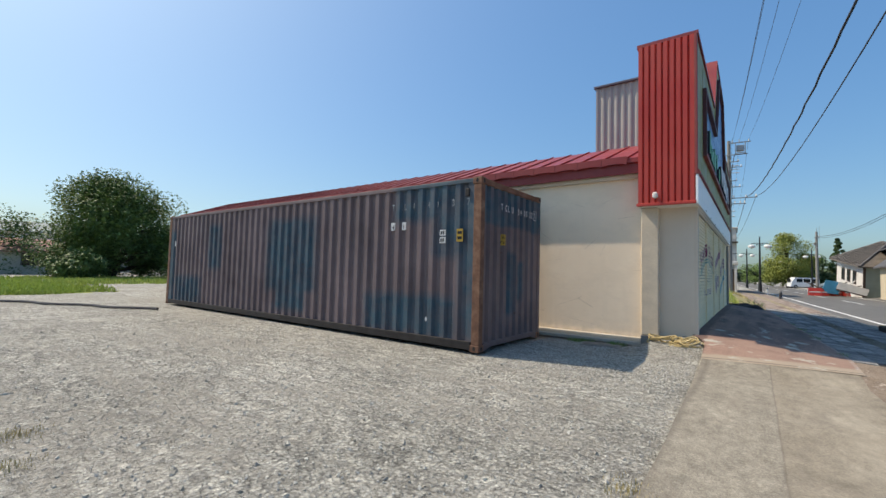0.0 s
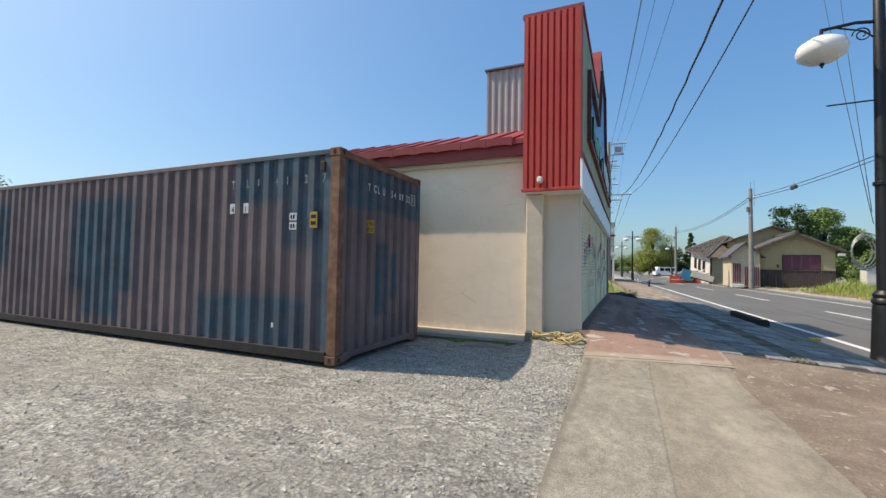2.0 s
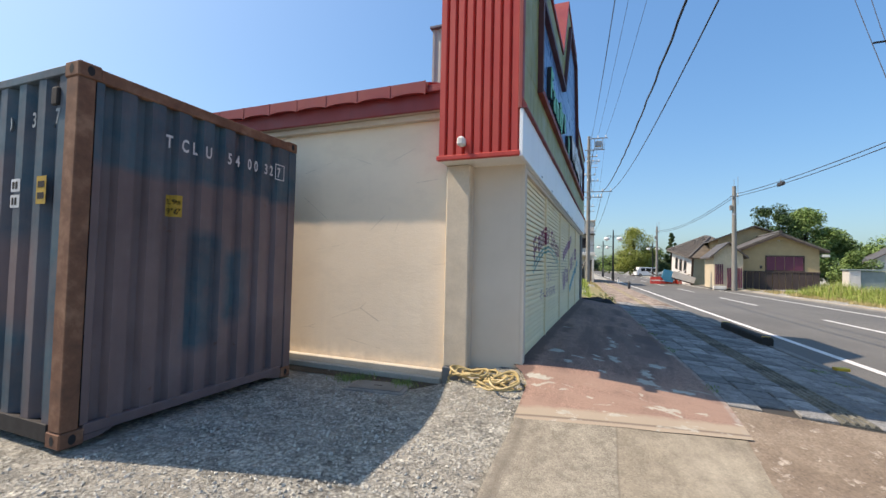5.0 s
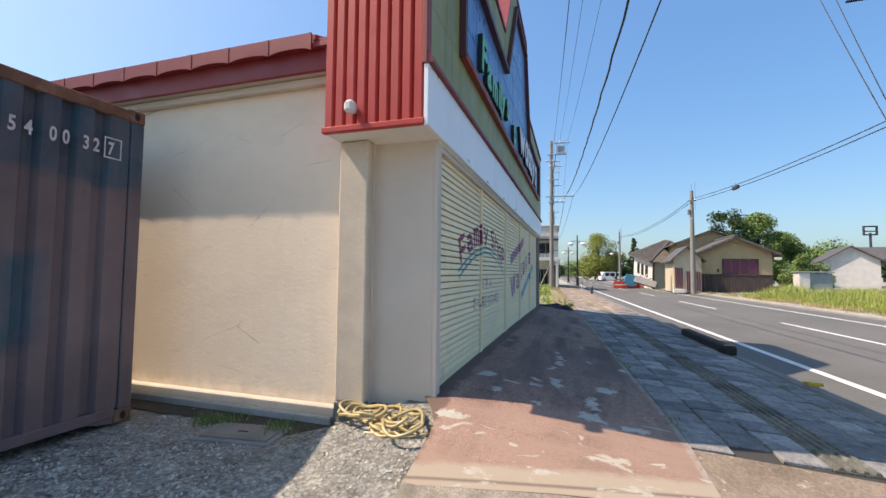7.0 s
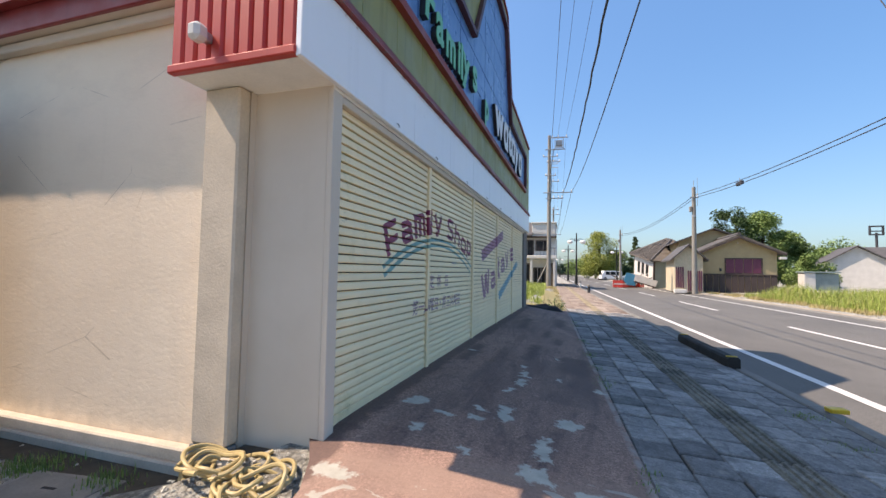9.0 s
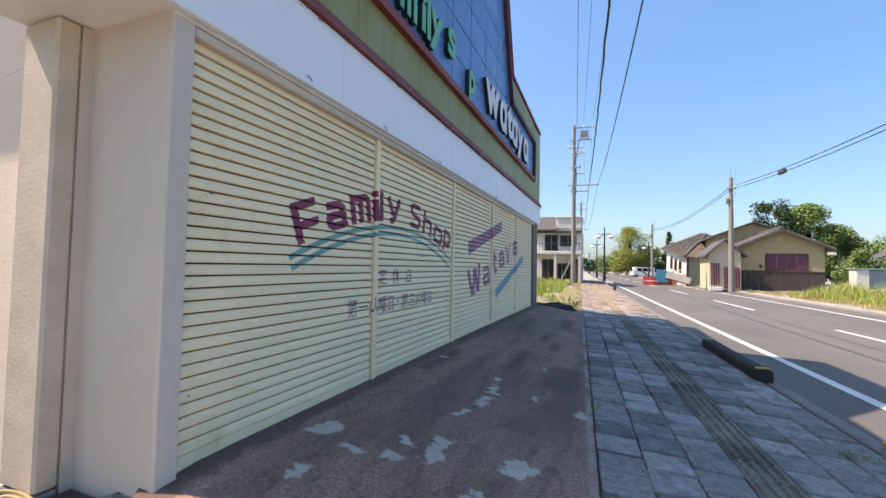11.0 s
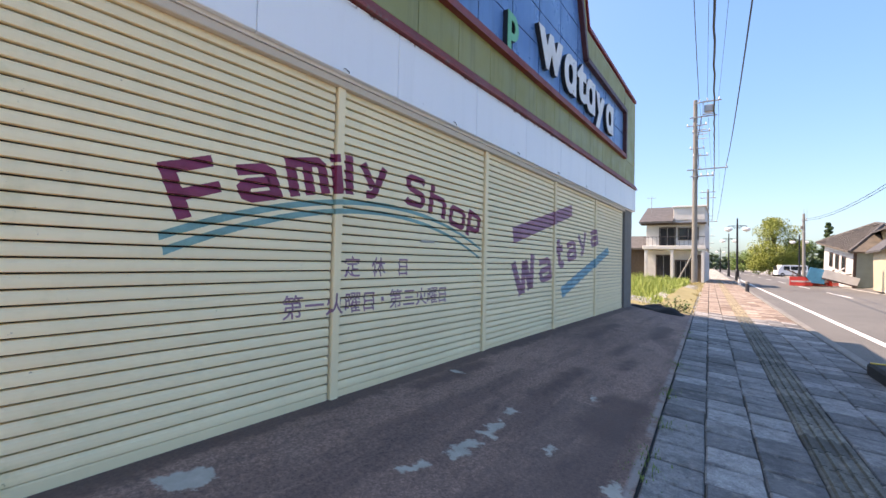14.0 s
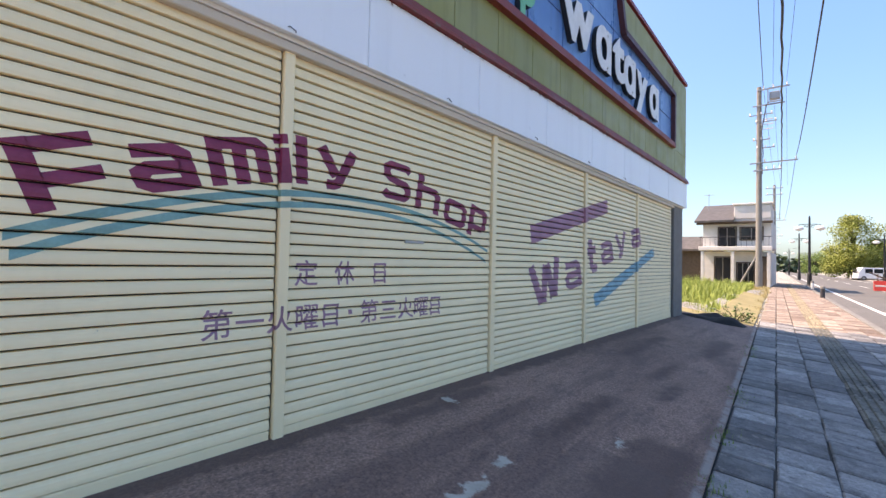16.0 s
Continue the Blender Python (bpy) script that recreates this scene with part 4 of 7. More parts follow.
# vertical boards of the red end
n = 9
w = (1.62 - 0.66) / n
for i in range(n):
    x0 = -1.60 + i * w
    g = Geo().prism([(x0 + 0.004, 8.84), (x0 + 0.012, 8.80), (x0 + w - 0.03, 8.80), (x0 + w - 0.018, 8.815), (x0 + w - 0.004, 8.84)], 3.02, 6.05, "z")
    sign_part("red_board", g, M_RED)
g = Geo().soft_box(-1.615, -0.64, 8.785, 8.845, 2.985, 3.04, 0.008)
sign_part("bottom_flashing", g, M_RED)
g = Geo().soft_box(-0.665, FX + 0.012, 8.79, 8.90, 3.5, 6.05, 0.006)
sign_part("corner_flashing", g, M_TRIM)
g = Geo().box(-1.6, FX - 0.022, 8.85, 9.224, 2.99, 2.998).box(-1.3, FX - 0.022, 9.226, 20.36, 2.955, 2.998)
sign_part("soffit", g, M_SOFFIT, "white sign soffit")
# white fascia boards
y = 8.80
i = 0
while y < 20.3:
    y1 = min(y + 1.2 if i else y + 1.75, 20.40)
    sign_part("white_board", Geo().soft_box(FX - 0.018, FX + 0.022, y + 0.002, y1 - 0.002, 2.975, 3.50, 0.005), M_WHITE)
    y, i = y1, i + 1
sign_part("ledge", Geo().prism([(FX - 0.018, 3.505), (FX + 0.06, 3.505), (FX + 0.06, 3.53), (FX + 0.012, 3.62), (FX - 0.018, 3.62)], 8.80, 20.42, "y"), M_TRIM, "dull red sloping ledge with peeling paint")
for y, z in ((11.21, 2.99), (12.55, 2.99), (13.92, 3.0), (15.25, 3.0), (16.55, 3.0), (10.15, 3.01)):
    pts = [(FX + 0.022, y - 0.02, z + 0.012), (FX + 0.03, y - 0.01, z + 0.015), (FX + 0.032, y + 0.012, z + 0.004), (FX + 0.03, y + 0.022, z + 0.005), (FX + 0.028, y + 0.025, z - 0.008)]
    sign_part("hook", Geo().hose(pts, 0.0035, 5), M_WIRE, "bent black wire hook")
# green panels under and beside the blue field
y = 8.90
while y < 20.3:
    y1 = min(y + 0.62, 20.36)
    sign_part("green_panel", Geo().soft_box(FX - 0.018, FX + 0.006, y + 0.003, y1 - 0.003, 3.625, 4.06, 0.004), M_GREEN)
    y = y1
for y0, y1, z0, z1 in ((8.90, 9.36, 4.064, 5.98), (9.363, 9.80, 4.064, 5.98), (19.30, 20.36, 4.064, 5.60)):
    sign_part("green_panel", Geo().soft_box(FX - 0.018, FX + 0.006, y0, y1, z0, z1, 0.004), M_GREEN)
INNER = [(9.86, 4.10), (19.22, 4.10), (19.22, 5.10), (16.42, 5.16), (15.68, 7.02), (13.98, 7.12), (12.86, 5.30), (9.86, 5.36)]
OUTER = [(9.80, 4.064), (19.298, 4.064), (19.298, 5.635), (16.58, 5.74), (15.92, 7.40), (13.74, 7.53), (12.79, 5.955), (9.80, 5.98)]
for i in range(2, 8):
    a, b = OUTER[i], OUTER[(i + 1) % 8]
    c, d = INNER[(i + 1) % 8], INNER[i]
    if i == 7:
        continue
    sign_part("green_panel", Geo().prism([a, b, c, d], FX - 0.018, FX + 0.006, "x"), M_GREEN)
# blue panels, cut by their joints
bm = bmesh.new()
bm.faces.new([bm.verts.new((0, y, z)) for y, z in INNER])
cut(bm, 1, [9.86 + 0.78 * k for k in range(1, 12)])
cut(bm, 2, [4.10 + 0.5 * k for k in range(1, 7)])
for f in bm.faces:
    mid = f.calc_center_median()
    poly = [(mid.y + (p.co.y - mid.y) * 0.972, mid.z + (p.co.z - mid.z) * 0.965) for p in f.verts]
    if f.calc_area() > 0.004:
        sign_part("blue_panel", Geo().prism(poly, FX - 0.018, FX - 0.004, "x"), M_BLUE)
bm.free()
# raised frame round the blue field
for i in range(8):
    a, b = Vector(INNER[i]), Vector(INNER[(i + 1) % 8])
    d = (b - a).normalized()
    q = Vector((d.y, -d.x))
    g = Geo().prism([tuple(a - d * 0.04 + q * 0.05), tuple(b + d * 0.04 + q * 0.05), tuple(b + d * 0.0 - q * 0.035), tuple(a - q * 0.035)], FX - 0.018, FX + 0.075, "x")
    sign_part("frame_bar", g, M_TRIM if i == 0 else M_TRIMDARK)


def sign_letter(ch, y, z, size, face, stretch=1.0, tilt=0.0):
    """A raised letter with a coloured face and a dark return."""
    t = radians(tilt)
    for name, depth, x0, m in (("letter_return", 0.03, FX + 0.03, M_LDARK), ("letter_face", 0.004, FX + 0.064, face)):
        bm = text_mesh(ch, size, stretch, 0.036 if face is M_LWHITE else 0.018, depth)
        bm.verts.index_update()
        verts = []
        for p in bm.verts:
            a, b = p.co.x * math.cos(t) - p.co.y * math.sin(t), p.co.x * math.sin(t) + p.co.y * math.cos(t)
            verts.append((x0 + p.co.z, y + a, z + b))
        g = Geo().add(verts, [[p.index for p in f.verts] for f in bm.faces])
        bm.free()
        holder = sign_part(name if name == "letter_return" else "letter_face", g, m)
        if name == "letter_return":
            back = holder
        else:
            holder.parent = back


for ch, y, z, s, st, tl in (("F", 10.64, 4.34, 0.66, 0.95, -4), ("a", 11.02, 4.27, 0.66, 0.9, 3), ("m", 11.36, 4.27, 0.62, 0.85, 0), ("i", 11.86, 4.30, 0.60, 1.0, 0), ("l", 12.0, 4.28, 0.64, 1.0, 2),
                         ("y", 12.13, 4.38, 0.64, 1.05, -3), ("s", 12.66, 4.42, 0.72, 1.05, 4), ("p", 13.50, 4.28, 0.62, 0.95, 0)):
    sign_letter(ch, y, z, s, M_LGREEN, st, tl)
for ch, y, z, s, st, tl in (("w", 14.46, 4.36, 0.98, 1.08, 3), ("\u0251", 15.33, 4.35, 0.92, 1.0, 0), ("t", 15.97, 4.37, 0.96, 1.2, 3), ("\u0251", 16.35, 4.34, 0.90, 1.0, 0), ("y", 16.97, 4.36, 0.90, 1.05, -3), ("\u0251", 17.58, 4.30, 0.90, 1.0, 0)):
    sign_letter(ch, y, z, s, M_LWHITE, st, tl)

# the box lamp on the red end
lamp = thing("security_light", pose(-1.28, 8.80, 3.16), "small off-white square spotlight fixed to the red boards", "light")
part("housing", Geo().soft_box(-0.045, 0.045, -0.14, -0.04, -0.055, 0.055, 0.025), M_WHITEWALL, lamp)
part("bracket", Geo().soft_box(-0.025, 0.025, -0.045, 0.0, -0.03, 0.03, 0.006), M_GALV, lamp)

# ---- roller shutters ----
SX, PITCH = -0.715, 0.066
EDGES = [9.34, 11.25, 13.32, 15.38, 17.44, 19.60]


def slat_profile():
    """Outline of one slat, (depth, height): a shallow bow with a rolled lower lip."""
    return [(0.004, 0.0), (0.013, 0.003), (0.0135, PITCH * 0.3), (0.0105, PITCH * 0.6), (0.001, PITCH * 0.86), (-0.02, PITCH * 0.885), (-0.02, PITCH), (-0.026, PITCH), (-0.026, 0.0)]


def paint_depth(z, z0):
    """How far the face of the slats stands out at a height."""
    k = ((z - z0) % PITCH) / PITCH
    pts = [(0.0, 0.004), (0.045, 0.013), (0.3, 0.0135), (0.6, 0.0105), (0.86, 0.001), (0.885, -0.02), (1.0, -0.02)]
    for (a, da), (b, db) in zip(pts[:-1], pts[1:]):
        if a <= k <= b:
            return da + (db - da) * (k - a) / (b - a)
    return 0.0


SHUTTER_Z = 0.74
shutters = []
for i in range(5):
    y0, y1 = EDGES[i] + (0.035 if i else 0.0), EDGES[i + 1] - 0.046
    width = y1 - y0
    z0 = SHUTTER_Z
    sh = thing("roller_shutter", pose(SX, y0, z0), "closed cream steel roller shutter with faded painted lettering" if i < 4 else "closed cream steel roller shutter", "roller shutter", "shutters of the shop front")
    shutters.append(sh)
    me = Geo().prism([(a, b) for a, b in slat_profile()], 0.0, width, "y").mesh("slat", M_SLAT)
    count = int((2.97 - z0) / PITCH)
    for k in range(count):
        ob = part("slat", me, M_SLAT, sh)
        ob.location = (0, 0, k * PITCH)
    part("joint_grime", Geo().box(-0.0215, -0.0185, 0.002, width + 0.009, -0.1, count * PITCH), M_GRIME, sh, "dark grime in the slat joints")
    part("bottom_bar", Geo().soft_box(-0.012, 0.014, 0.0, width, -0.10, -0.002, 0.004), M_SLAT, sh)
for i in range(1, 5):
    y = EDGES[i]
    g = Geo().soft_box(SX - 0.01, SX + 0.035, y - 0.033, y + 0.033, 0.60, 2.96, 0.006)
    setting("shutter_post", g, M_SLAT, "cream steel guide post between shutters")
setting("shutter_header", Geo().soft_box(SX - 0.02, FX - 0.03, 9.342, 19.618, 2.90, 2.952, 0.006), M_RENDER, "beige lintel above the shutters")


def paint_on_shutter(bm, y, z, tilt, material, name, owner, label=""):
    """Lay flat lettering on the slats of the shutters, following their relief."""
    t = radians(tilt)
    for p in bm.verts:
        a, b = p.co.x * math.cos(t) - p.co.y * math.sin(t), p.co.x * math.sin(t) + p.co.y * math.cos(t)
        p.co = (0, y + a, z + b)
    bm.normal_update()
    lo, hi = min(p.co.z for p in bm.verts), max(p.co.z for p in bm.verts)
    k0, k1 = int((lo - SHUTTER_Z) / PITCH) - 1, int((hi - SHUTTER_Z) / PITCH) + 1
    cut(bm, 2, [SHUTTER_Z + (k + q) * PITCH for k in range(k0, k1 + 1) for q in (0.001, 0.045, 0.3, 0.6, 0.86, 0.885, 0.999) if lo < SHUTTER_Z + (k + q) * PITCH < hi])
    cut(bm, 1, [e + d for e in EDGES[1:5] for d in (-0.0345, -0.0335, 0.0335, 0.0345)])
    for p in bm.verts:
        on_post = any(abs(p.co.y - e) < 0.0338 for e in EDGES[1:5])
        p.co.x = SX + (0.0365 if on_post else paint_depth(p.co.z, SHUTTER_Z) + 0.0012)
    # no paint over the narrow steps beside the posts
    bmesh.ops.delete(bm, geom=[f for f in bm.faces if f.calc_area() < 1e-9], context="FACES")
    ox, oy, oz = owner.matrix_world.translation
    bm.verts.index_update()
    g = Geo().add([(p.co.x - ox, p.co.y - oy, p.co.z - oz) for p in bm.verts], [[p.index for p in f.verts] for f in bm.faces])
    bm.free()
    return part(name, g, material, owner, label)


def flat_shape(points):
    bm = bmesh.new()
    bm.faces.new([bm.verts.new((x, y, 0)) for x, y in points])
    return bm


def ribbon(points, width, end=None):
    bm = bmesh.new()
    prev = None
    end = width if end is None else end
    for i, (y, z) in enumerate(points):
        w = width + (end - width) * i / (len(points) - 1)
        a = bm.verts.new((y, z - w / 2, 0))
        b = bm.verts.new((y, z + w / 2, 0))
        if prev:
            bm.faces.new((prev[0], a, b, prev[1]))
        prev = (a, b)
    return bm


bpy.context.view_layer.update()
# wide, heavy sign-painter's capitals and small letters: strokes in a box one unit high
GLYPHS = {
    "F": [[(0.12, 0), (0.12, 1)], [(0.24, 0.89), (1.0, 0.89)], [(0.24, 0.41), (1.0, 0.41)]],
    "a": [[(0.06, 0.86), (0.82, 0.86), (1.0, 0.72), (1.08, 0.0)], [(0.94, 0.5), (0.30, 0.5), (0.14, 0.40), (0.16, 0.22), (0.32, 0.13), (0.92, 0.13)]],
    "m": [[(0.13, 0), (0.13, 1)], [(0.26, 0.87), (0.98, 0.87), (1.1, 0.74), (1.1, 0)], [(0.615, 0.745), (0.615, 0)]],
    "i": [[(0.13, 0), (0.13, 0.72)], [(0.13, 0.8), (0.13, 1)]],
    "l": [[(0.13, 0), (0.13, 1)]],
    "y": [[(0.10, 1.0), (0.52, 0.30)], [(1.02, 1.0), (0.58, 0.12), (0.44, 0.06), (0.26, 0.06)]],
    "S": [[(0.92, 0.80), (0.82, 0.89), (0.25, 0.89), (0.12, 0.80), (0.12, 0.64), (0.25, 0.54), (0.78, 0.46), (0.90, 0.37), (0.90, 0.20), (0.78, 0.11), (0.18, 0.11), (0.08, 0.20)]],
    "h": [[(0.12, 0), (0.12, 1)], [(0.23, 0.62), (0.74, 0.62), (0.87, 0.52), (0.87, 0)]],
    "o": [[(0.62, 0.87), (0.25, 0.87), (0.13, 0.74), (0.13, 0.26), (0.25, 0.13), (1.0, 0.13), (1.14, 0.26), (1.14, 0.74), (1.0, 0.87), (0.62, 0.87)]],
    "p": [[(0.12, 0), (0.12, 1)], [(0.23, 0.89), (0.72, 0.89), (0.84, 0.80), (0.84, 0.42), (0.72, 0.32), (0.23, 0.32)]],
    "W": [[(0.10, 1.0), (0.42, 0.06)], [(0.52, 0.06), (0.74, 0.92)], [(0.82, 0.92), (0.98, 0.06)], [(1.06, 0.06), (1.32, 1.0)]],
    "t": [[(0.24, 1.0), (0.24, 0.24), (0.34, 0.10), (0.66, 0.10)], [(0.0, 0.66), (0.14, 0.66)], [(0.34, 0.66), (0.62, 0.66)]],
}


def glyph(ch, w, h, weight):
    """A letter of flat strokes with mitred bends, w by h metres."""
    bm = bmesh.new()
    wide = max(x for line in GLYPHS[ch] for x, _ in line) + (0.12 if ch not in "il" else 0.13)
    for line in GLYPHS[ch]:
        pts = [Vector((x / wide * w, y * h)) for x, y in line]
        closed = (pts[0] - pts[-1]).length < 1e-6
        prev = None
        for i, p in enumerate(pts):
            before = (p - pts[i - 1]).normalized() if i else ((p - pts[-2]).normalized() if closed else None)
            after = (pts[i + 1] - p).normalized() if i < len(pts) - 1 else ((pts[1] - p).normalized() if closed else None)
            d = ((before or after) + (after or before)).normalized()
            q = Vector((-d.y, d.x))
            stretch = 1.0 / max(0.6, q.dot(Vector((-(after or before).y, (after or before).x))))
            flat = abs((after or before).x)
            k = weight * (0.5 - 0.09 * flat) * stretch
            pair = [bm.verts.new((p.x + q.x * k * e, p.y + q.y * k * e, 0)) for e in (1, -1)]
            if prev:
                bm.faces.new((prev[0], prev[1], pair[1], pair[0]))
            prev = pair
    return bm


for ch, y, z, w, h, tl, k in (("F", 10.214, 1.862, 0.30, 0.298, 20, 0), ("a", 10.545, 1.985, 0.27, 0.225, 14, 0), ("m", 10.870, 2.07, 0.31, 0.25, 12, 0), ("i", 11.21, 2.135, 0.08, 0.28, 9, 0), ("l", 11.318, 2.152, 0.082, 0.288, 3, 1),
                              ("y", 11.458, 2.165, 0.295, 0.243, 0, 1), ("S", 11.965, 2.155, 0.285, 0.285, -5, 1), ("h", 12.292, 2.118, 0.272, 0.275, -9, 1), ("o", 12.615, 2.04, 0.285, 0.212, -11, 1), ("p", 12.93, 1.958, 0.255, 0.278, -13, 1)):
    paint_on_shutter(glyph(ch, w, h, 0.076 if y < 11.9 else 0.064), y, z, tl, M_PURPLE, "painted_letter", shutters[k], "faded maroon-purple painted letter")


def arc(y0, z0, ym, zm, y1, z1, n=24):
    """Points of a bow through three points."""
    out = []
    for i in range(n + 1):
        y = y0 + (y1 - y0) * i / n
        a = (y - ym) * (y - y1) / ((y0 - ym) * (y0 - y1))
        b = (y - y0) * (y - y1) / ((ym - y0) * (ym - y1))
        c = (y - y0) * (y - ym) / ((y1 - y0) * (y1 - ym))
        out.append((y, a * z0 + b * zm + c * z1))
    return out


paint_on_shutter(ribbon(arc(10.13, 1.775, 11.6, 2.112, 13.24, 1.812), 0.045, 0.026), 0, 0, 0, M_TEAL, "painted_swoosh", shutters[0], "faded teal painted curve")
paint_on_shutter(ribbon(arc(10.15, 1.70, 11.6, 2.046, 13.22, 1.715), 0.045, 0.024), 0, 0, 0, M_TEAL, "painted_swoosh", shutters[0], "faded teal painted curve")
for ch, y in (("定", 11.325), ("休", 11.60), ("日", 11.89)):
    paint_on_shutter(text_mesh(ch, 0.165, 0.98, 0.0012), y, 1.56, 0, M_PURPLE2, "painted_letter", shutters[1])
for ch, y in (("第", 10.825), ("一", 10.995), ("火", 11.165), ("曜", 11.335), ("日", 11.50), ("第", 11.805), ("三", 11.975), ("火", 12.145), ("曜", 12.305), ("日", 12.465)):
    paint_on_shutter(text_mesh(ch, 0.165, 1.0, 0.0012), y, 1.297, 0, M_PURPLE2, "painted_letter", shutters[0 if y < 11.25 else 1])
paint_on_shutter(flat_shape([(11.715, 1.35), (11.745, 1.35), (11.745, 1.38), (11.715, 1.38)]), 0, 0, 0, M_PURPLE2, "painted_dot", shutters[1])
part("vent_plate", Geo().soft_box(0.009, 0.016, 12.20 - EDGES[1] - 0.035, 12.40 - EDGES[1] - 0.035, 1.10, 1.122, 0.002), M_GALV, shutters[1])
paint_on_shutter(flat_shape([(14.03, 1.91), (16.15, 2.455), (16.13, 2.645), (14.0, 2.11)]), 0, 0, 0, M_MAUVE, "painted_bar", shutters[2], "faded mauve painted bar")
for ch, y, z, w, h, tl, k in (("W", 14.08, 1.20, 0.70, 0.47, 12, 2), ("a", 14.86, 1.375, 0.46, 0.35, 9, 2), ("t", 15.53, 1.58, 0.33, 0.45, 11, 3), ("a", 15.96, 1.68, 0.46, 0.33, 12, 3), ("y", 16.52, 1.80, 0.46, 0.36, 12, 3), ("a", 17.19, 1.97, 0.48, 0.31, 11, 3)):
    paint_on_shutter(glyph(ch, w, h, 0.105 if h < 0.4 else 0.13), y, z, tl, M_MAUVE, "painted_letter", shutters[k], "faded mauve painted letter")
paint_on_shutter(flat_shape([(15.75, 1.13), (18.42, 1.895), (18.34, 2.03), (15.68, 1.30)]), 0, 0, 0, M_SKYBLUE, "painted_bar", shutters[3], "faded blue painted bar")

# ---- shipping container ----
CL, CW, CH = 12.192, 2.37, 2.896
container = thing("shipping_container", pose(-3.43, 6.175, 0.365), "weathered maroon shipping container with old blue patches, on gravel", "container")


def corrugated(length, pitch, depth, ramp=0.24, floor=0.26):
    """(along, depth) points of a trapezoid corrugation; depth inwards."""
    pts, s = [(0.0, 0.0)], 0.05
    flat, slope = pitch * floor, pitch * ramp
    n = int((length - 0.1) / pitch)
    s = (length - n * pitch) / 2
    for i in range(n):
        pts += [(s, 0.0), (s + slope, depth), (s + slope + flat, depth), (s + 2 * slope + flat, 0.0)]
        s += pitch
    return pts + [(length, 0.0)]


SIDE = corrugated(CL - 0.3, 0.278, 0.055, 0.15, 0.34)
END = corrugated(CW - 0.26, 0.25, 0.055, 0.13)
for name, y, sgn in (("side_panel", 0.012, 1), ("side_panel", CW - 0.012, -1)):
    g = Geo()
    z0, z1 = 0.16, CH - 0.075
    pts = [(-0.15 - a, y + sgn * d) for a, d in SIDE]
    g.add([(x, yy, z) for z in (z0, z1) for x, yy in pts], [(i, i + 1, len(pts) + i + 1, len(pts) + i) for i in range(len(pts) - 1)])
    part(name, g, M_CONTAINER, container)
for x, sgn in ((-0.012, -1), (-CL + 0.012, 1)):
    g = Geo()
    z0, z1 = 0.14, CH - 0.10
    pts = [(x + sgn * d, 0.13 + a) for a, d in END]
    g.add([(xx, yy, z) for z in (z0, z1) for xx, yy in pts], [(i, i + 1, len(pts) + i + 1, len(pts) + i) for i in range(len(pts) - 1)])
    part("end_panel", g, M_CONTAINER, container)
for x in (0.0, -CL):
    for y in (0.0, CW):
        sx, sy = (1 if x == 0 else -1), (-1 if y == 0 else 1)
        g = Geo().soft_box(min(x, x - sx * 0.15), max(x, x - sx * 0.15), min(y, y - sy * 0.12), max(y, y - sy * 0.12), 0.12, CH - 0.12, 0.008)
        part("corner_post", g, M_RUST if y == 0 else M_CONTAINER, container, "rusty corner post" if y == 0 else "")
        for z in (0.0, CH - 0.118):
            g = Geo().soft_box(min(x + sx * 0.004, x - sx * 0.174), max(x + sx * 0.004, x - sx * 0.174), min(y + sy * 0.004, y - sy * 0.158), max(y + sy * 0.004, y - sy * 0.158), z, z + 0.118, 0.01)
            cast = part("corner_casting", g, M_RUST, container, "rusty corner casting")
            hx, hy = x - sx * 0.085, y - sy * 0.078
            for kx, ky, ux, uy in ((x + sx * 0.0055, hy, 0, 1), (hx, y + sy * 0.0055, 1, 0)):
                ring = [(kx + ux * 0.026 * math.cos(a), ky + uy * 0.026 * math.cos(a), z + 0.059 + 0.038 * math.sin(a)) for a in (2 * math.pi * q / 12 for q in range(12))]
                part("lock_hole", Geo().add(ring, [tuple(range(12))]), M_SHADE, cast)
for y in (0.0, CW):
    sy = -1 if y == 0 else 1
    part("top_rail", Geo().soft_box(-CL + 0.17, -0.17, min(y, y - sy * 0.06), max(y, y - sy * 0.06), CH - 0.085, CH - 0.015, 0.006), M_CONTAINER, container)
    part("bottom_rail", Geo().soft_box(-CL + 0.17, -0.17, min(y, y - sy * 0.05), max(y, y - sy * 0.05), 0.03, 0.165, 0.006), M_UNDER, container, "blackened bottom rail")
for x in (0.0, -CL):
    sx = 1 if x == 0 else -1
    part("top_beam", Geo().soft_box(min(x, x - sx * 0.06), max(x, x - sx * 0.06), 0.15, CW - 0.15, CH - 0.115, CH - 0.015, 0.006), M_RUST, container)
    part("bottom_beam", Geo().soft_box(min(x, x - sx * 0.06), max(x, x - sx * 0.06), 0.15, CW - 0.15, 0.06, 0.145, 0.006), M_CONTAINER, container)
    for y, w in ((0.16, 1), (CW - 0.16, -1)):
        bow = [(y, 0.012), (y + w * 0.10, 0.02), (y + w * 0.17, 0.04), (y + w * 0.22, 0.062), (y, 0.062)]
        part("gusset", Geo().prism(bow if w > 0 else bow[::-1], x - sx * 0.05, x - sx * 0.008, "x"), M_CONTAINER, container)
part("roof_sheet", Geo().box(-CL + 0.05, -0.05, 0.05, CW - 0.05, CH - 0.035, CH - 0.02), M_CONTAINER, container)
part("floor_sheet", Geo().box(-CL + 0.05, -0.05, 0.05, CW - 0.05, 0.10, 0.13), M_SHADE, container)


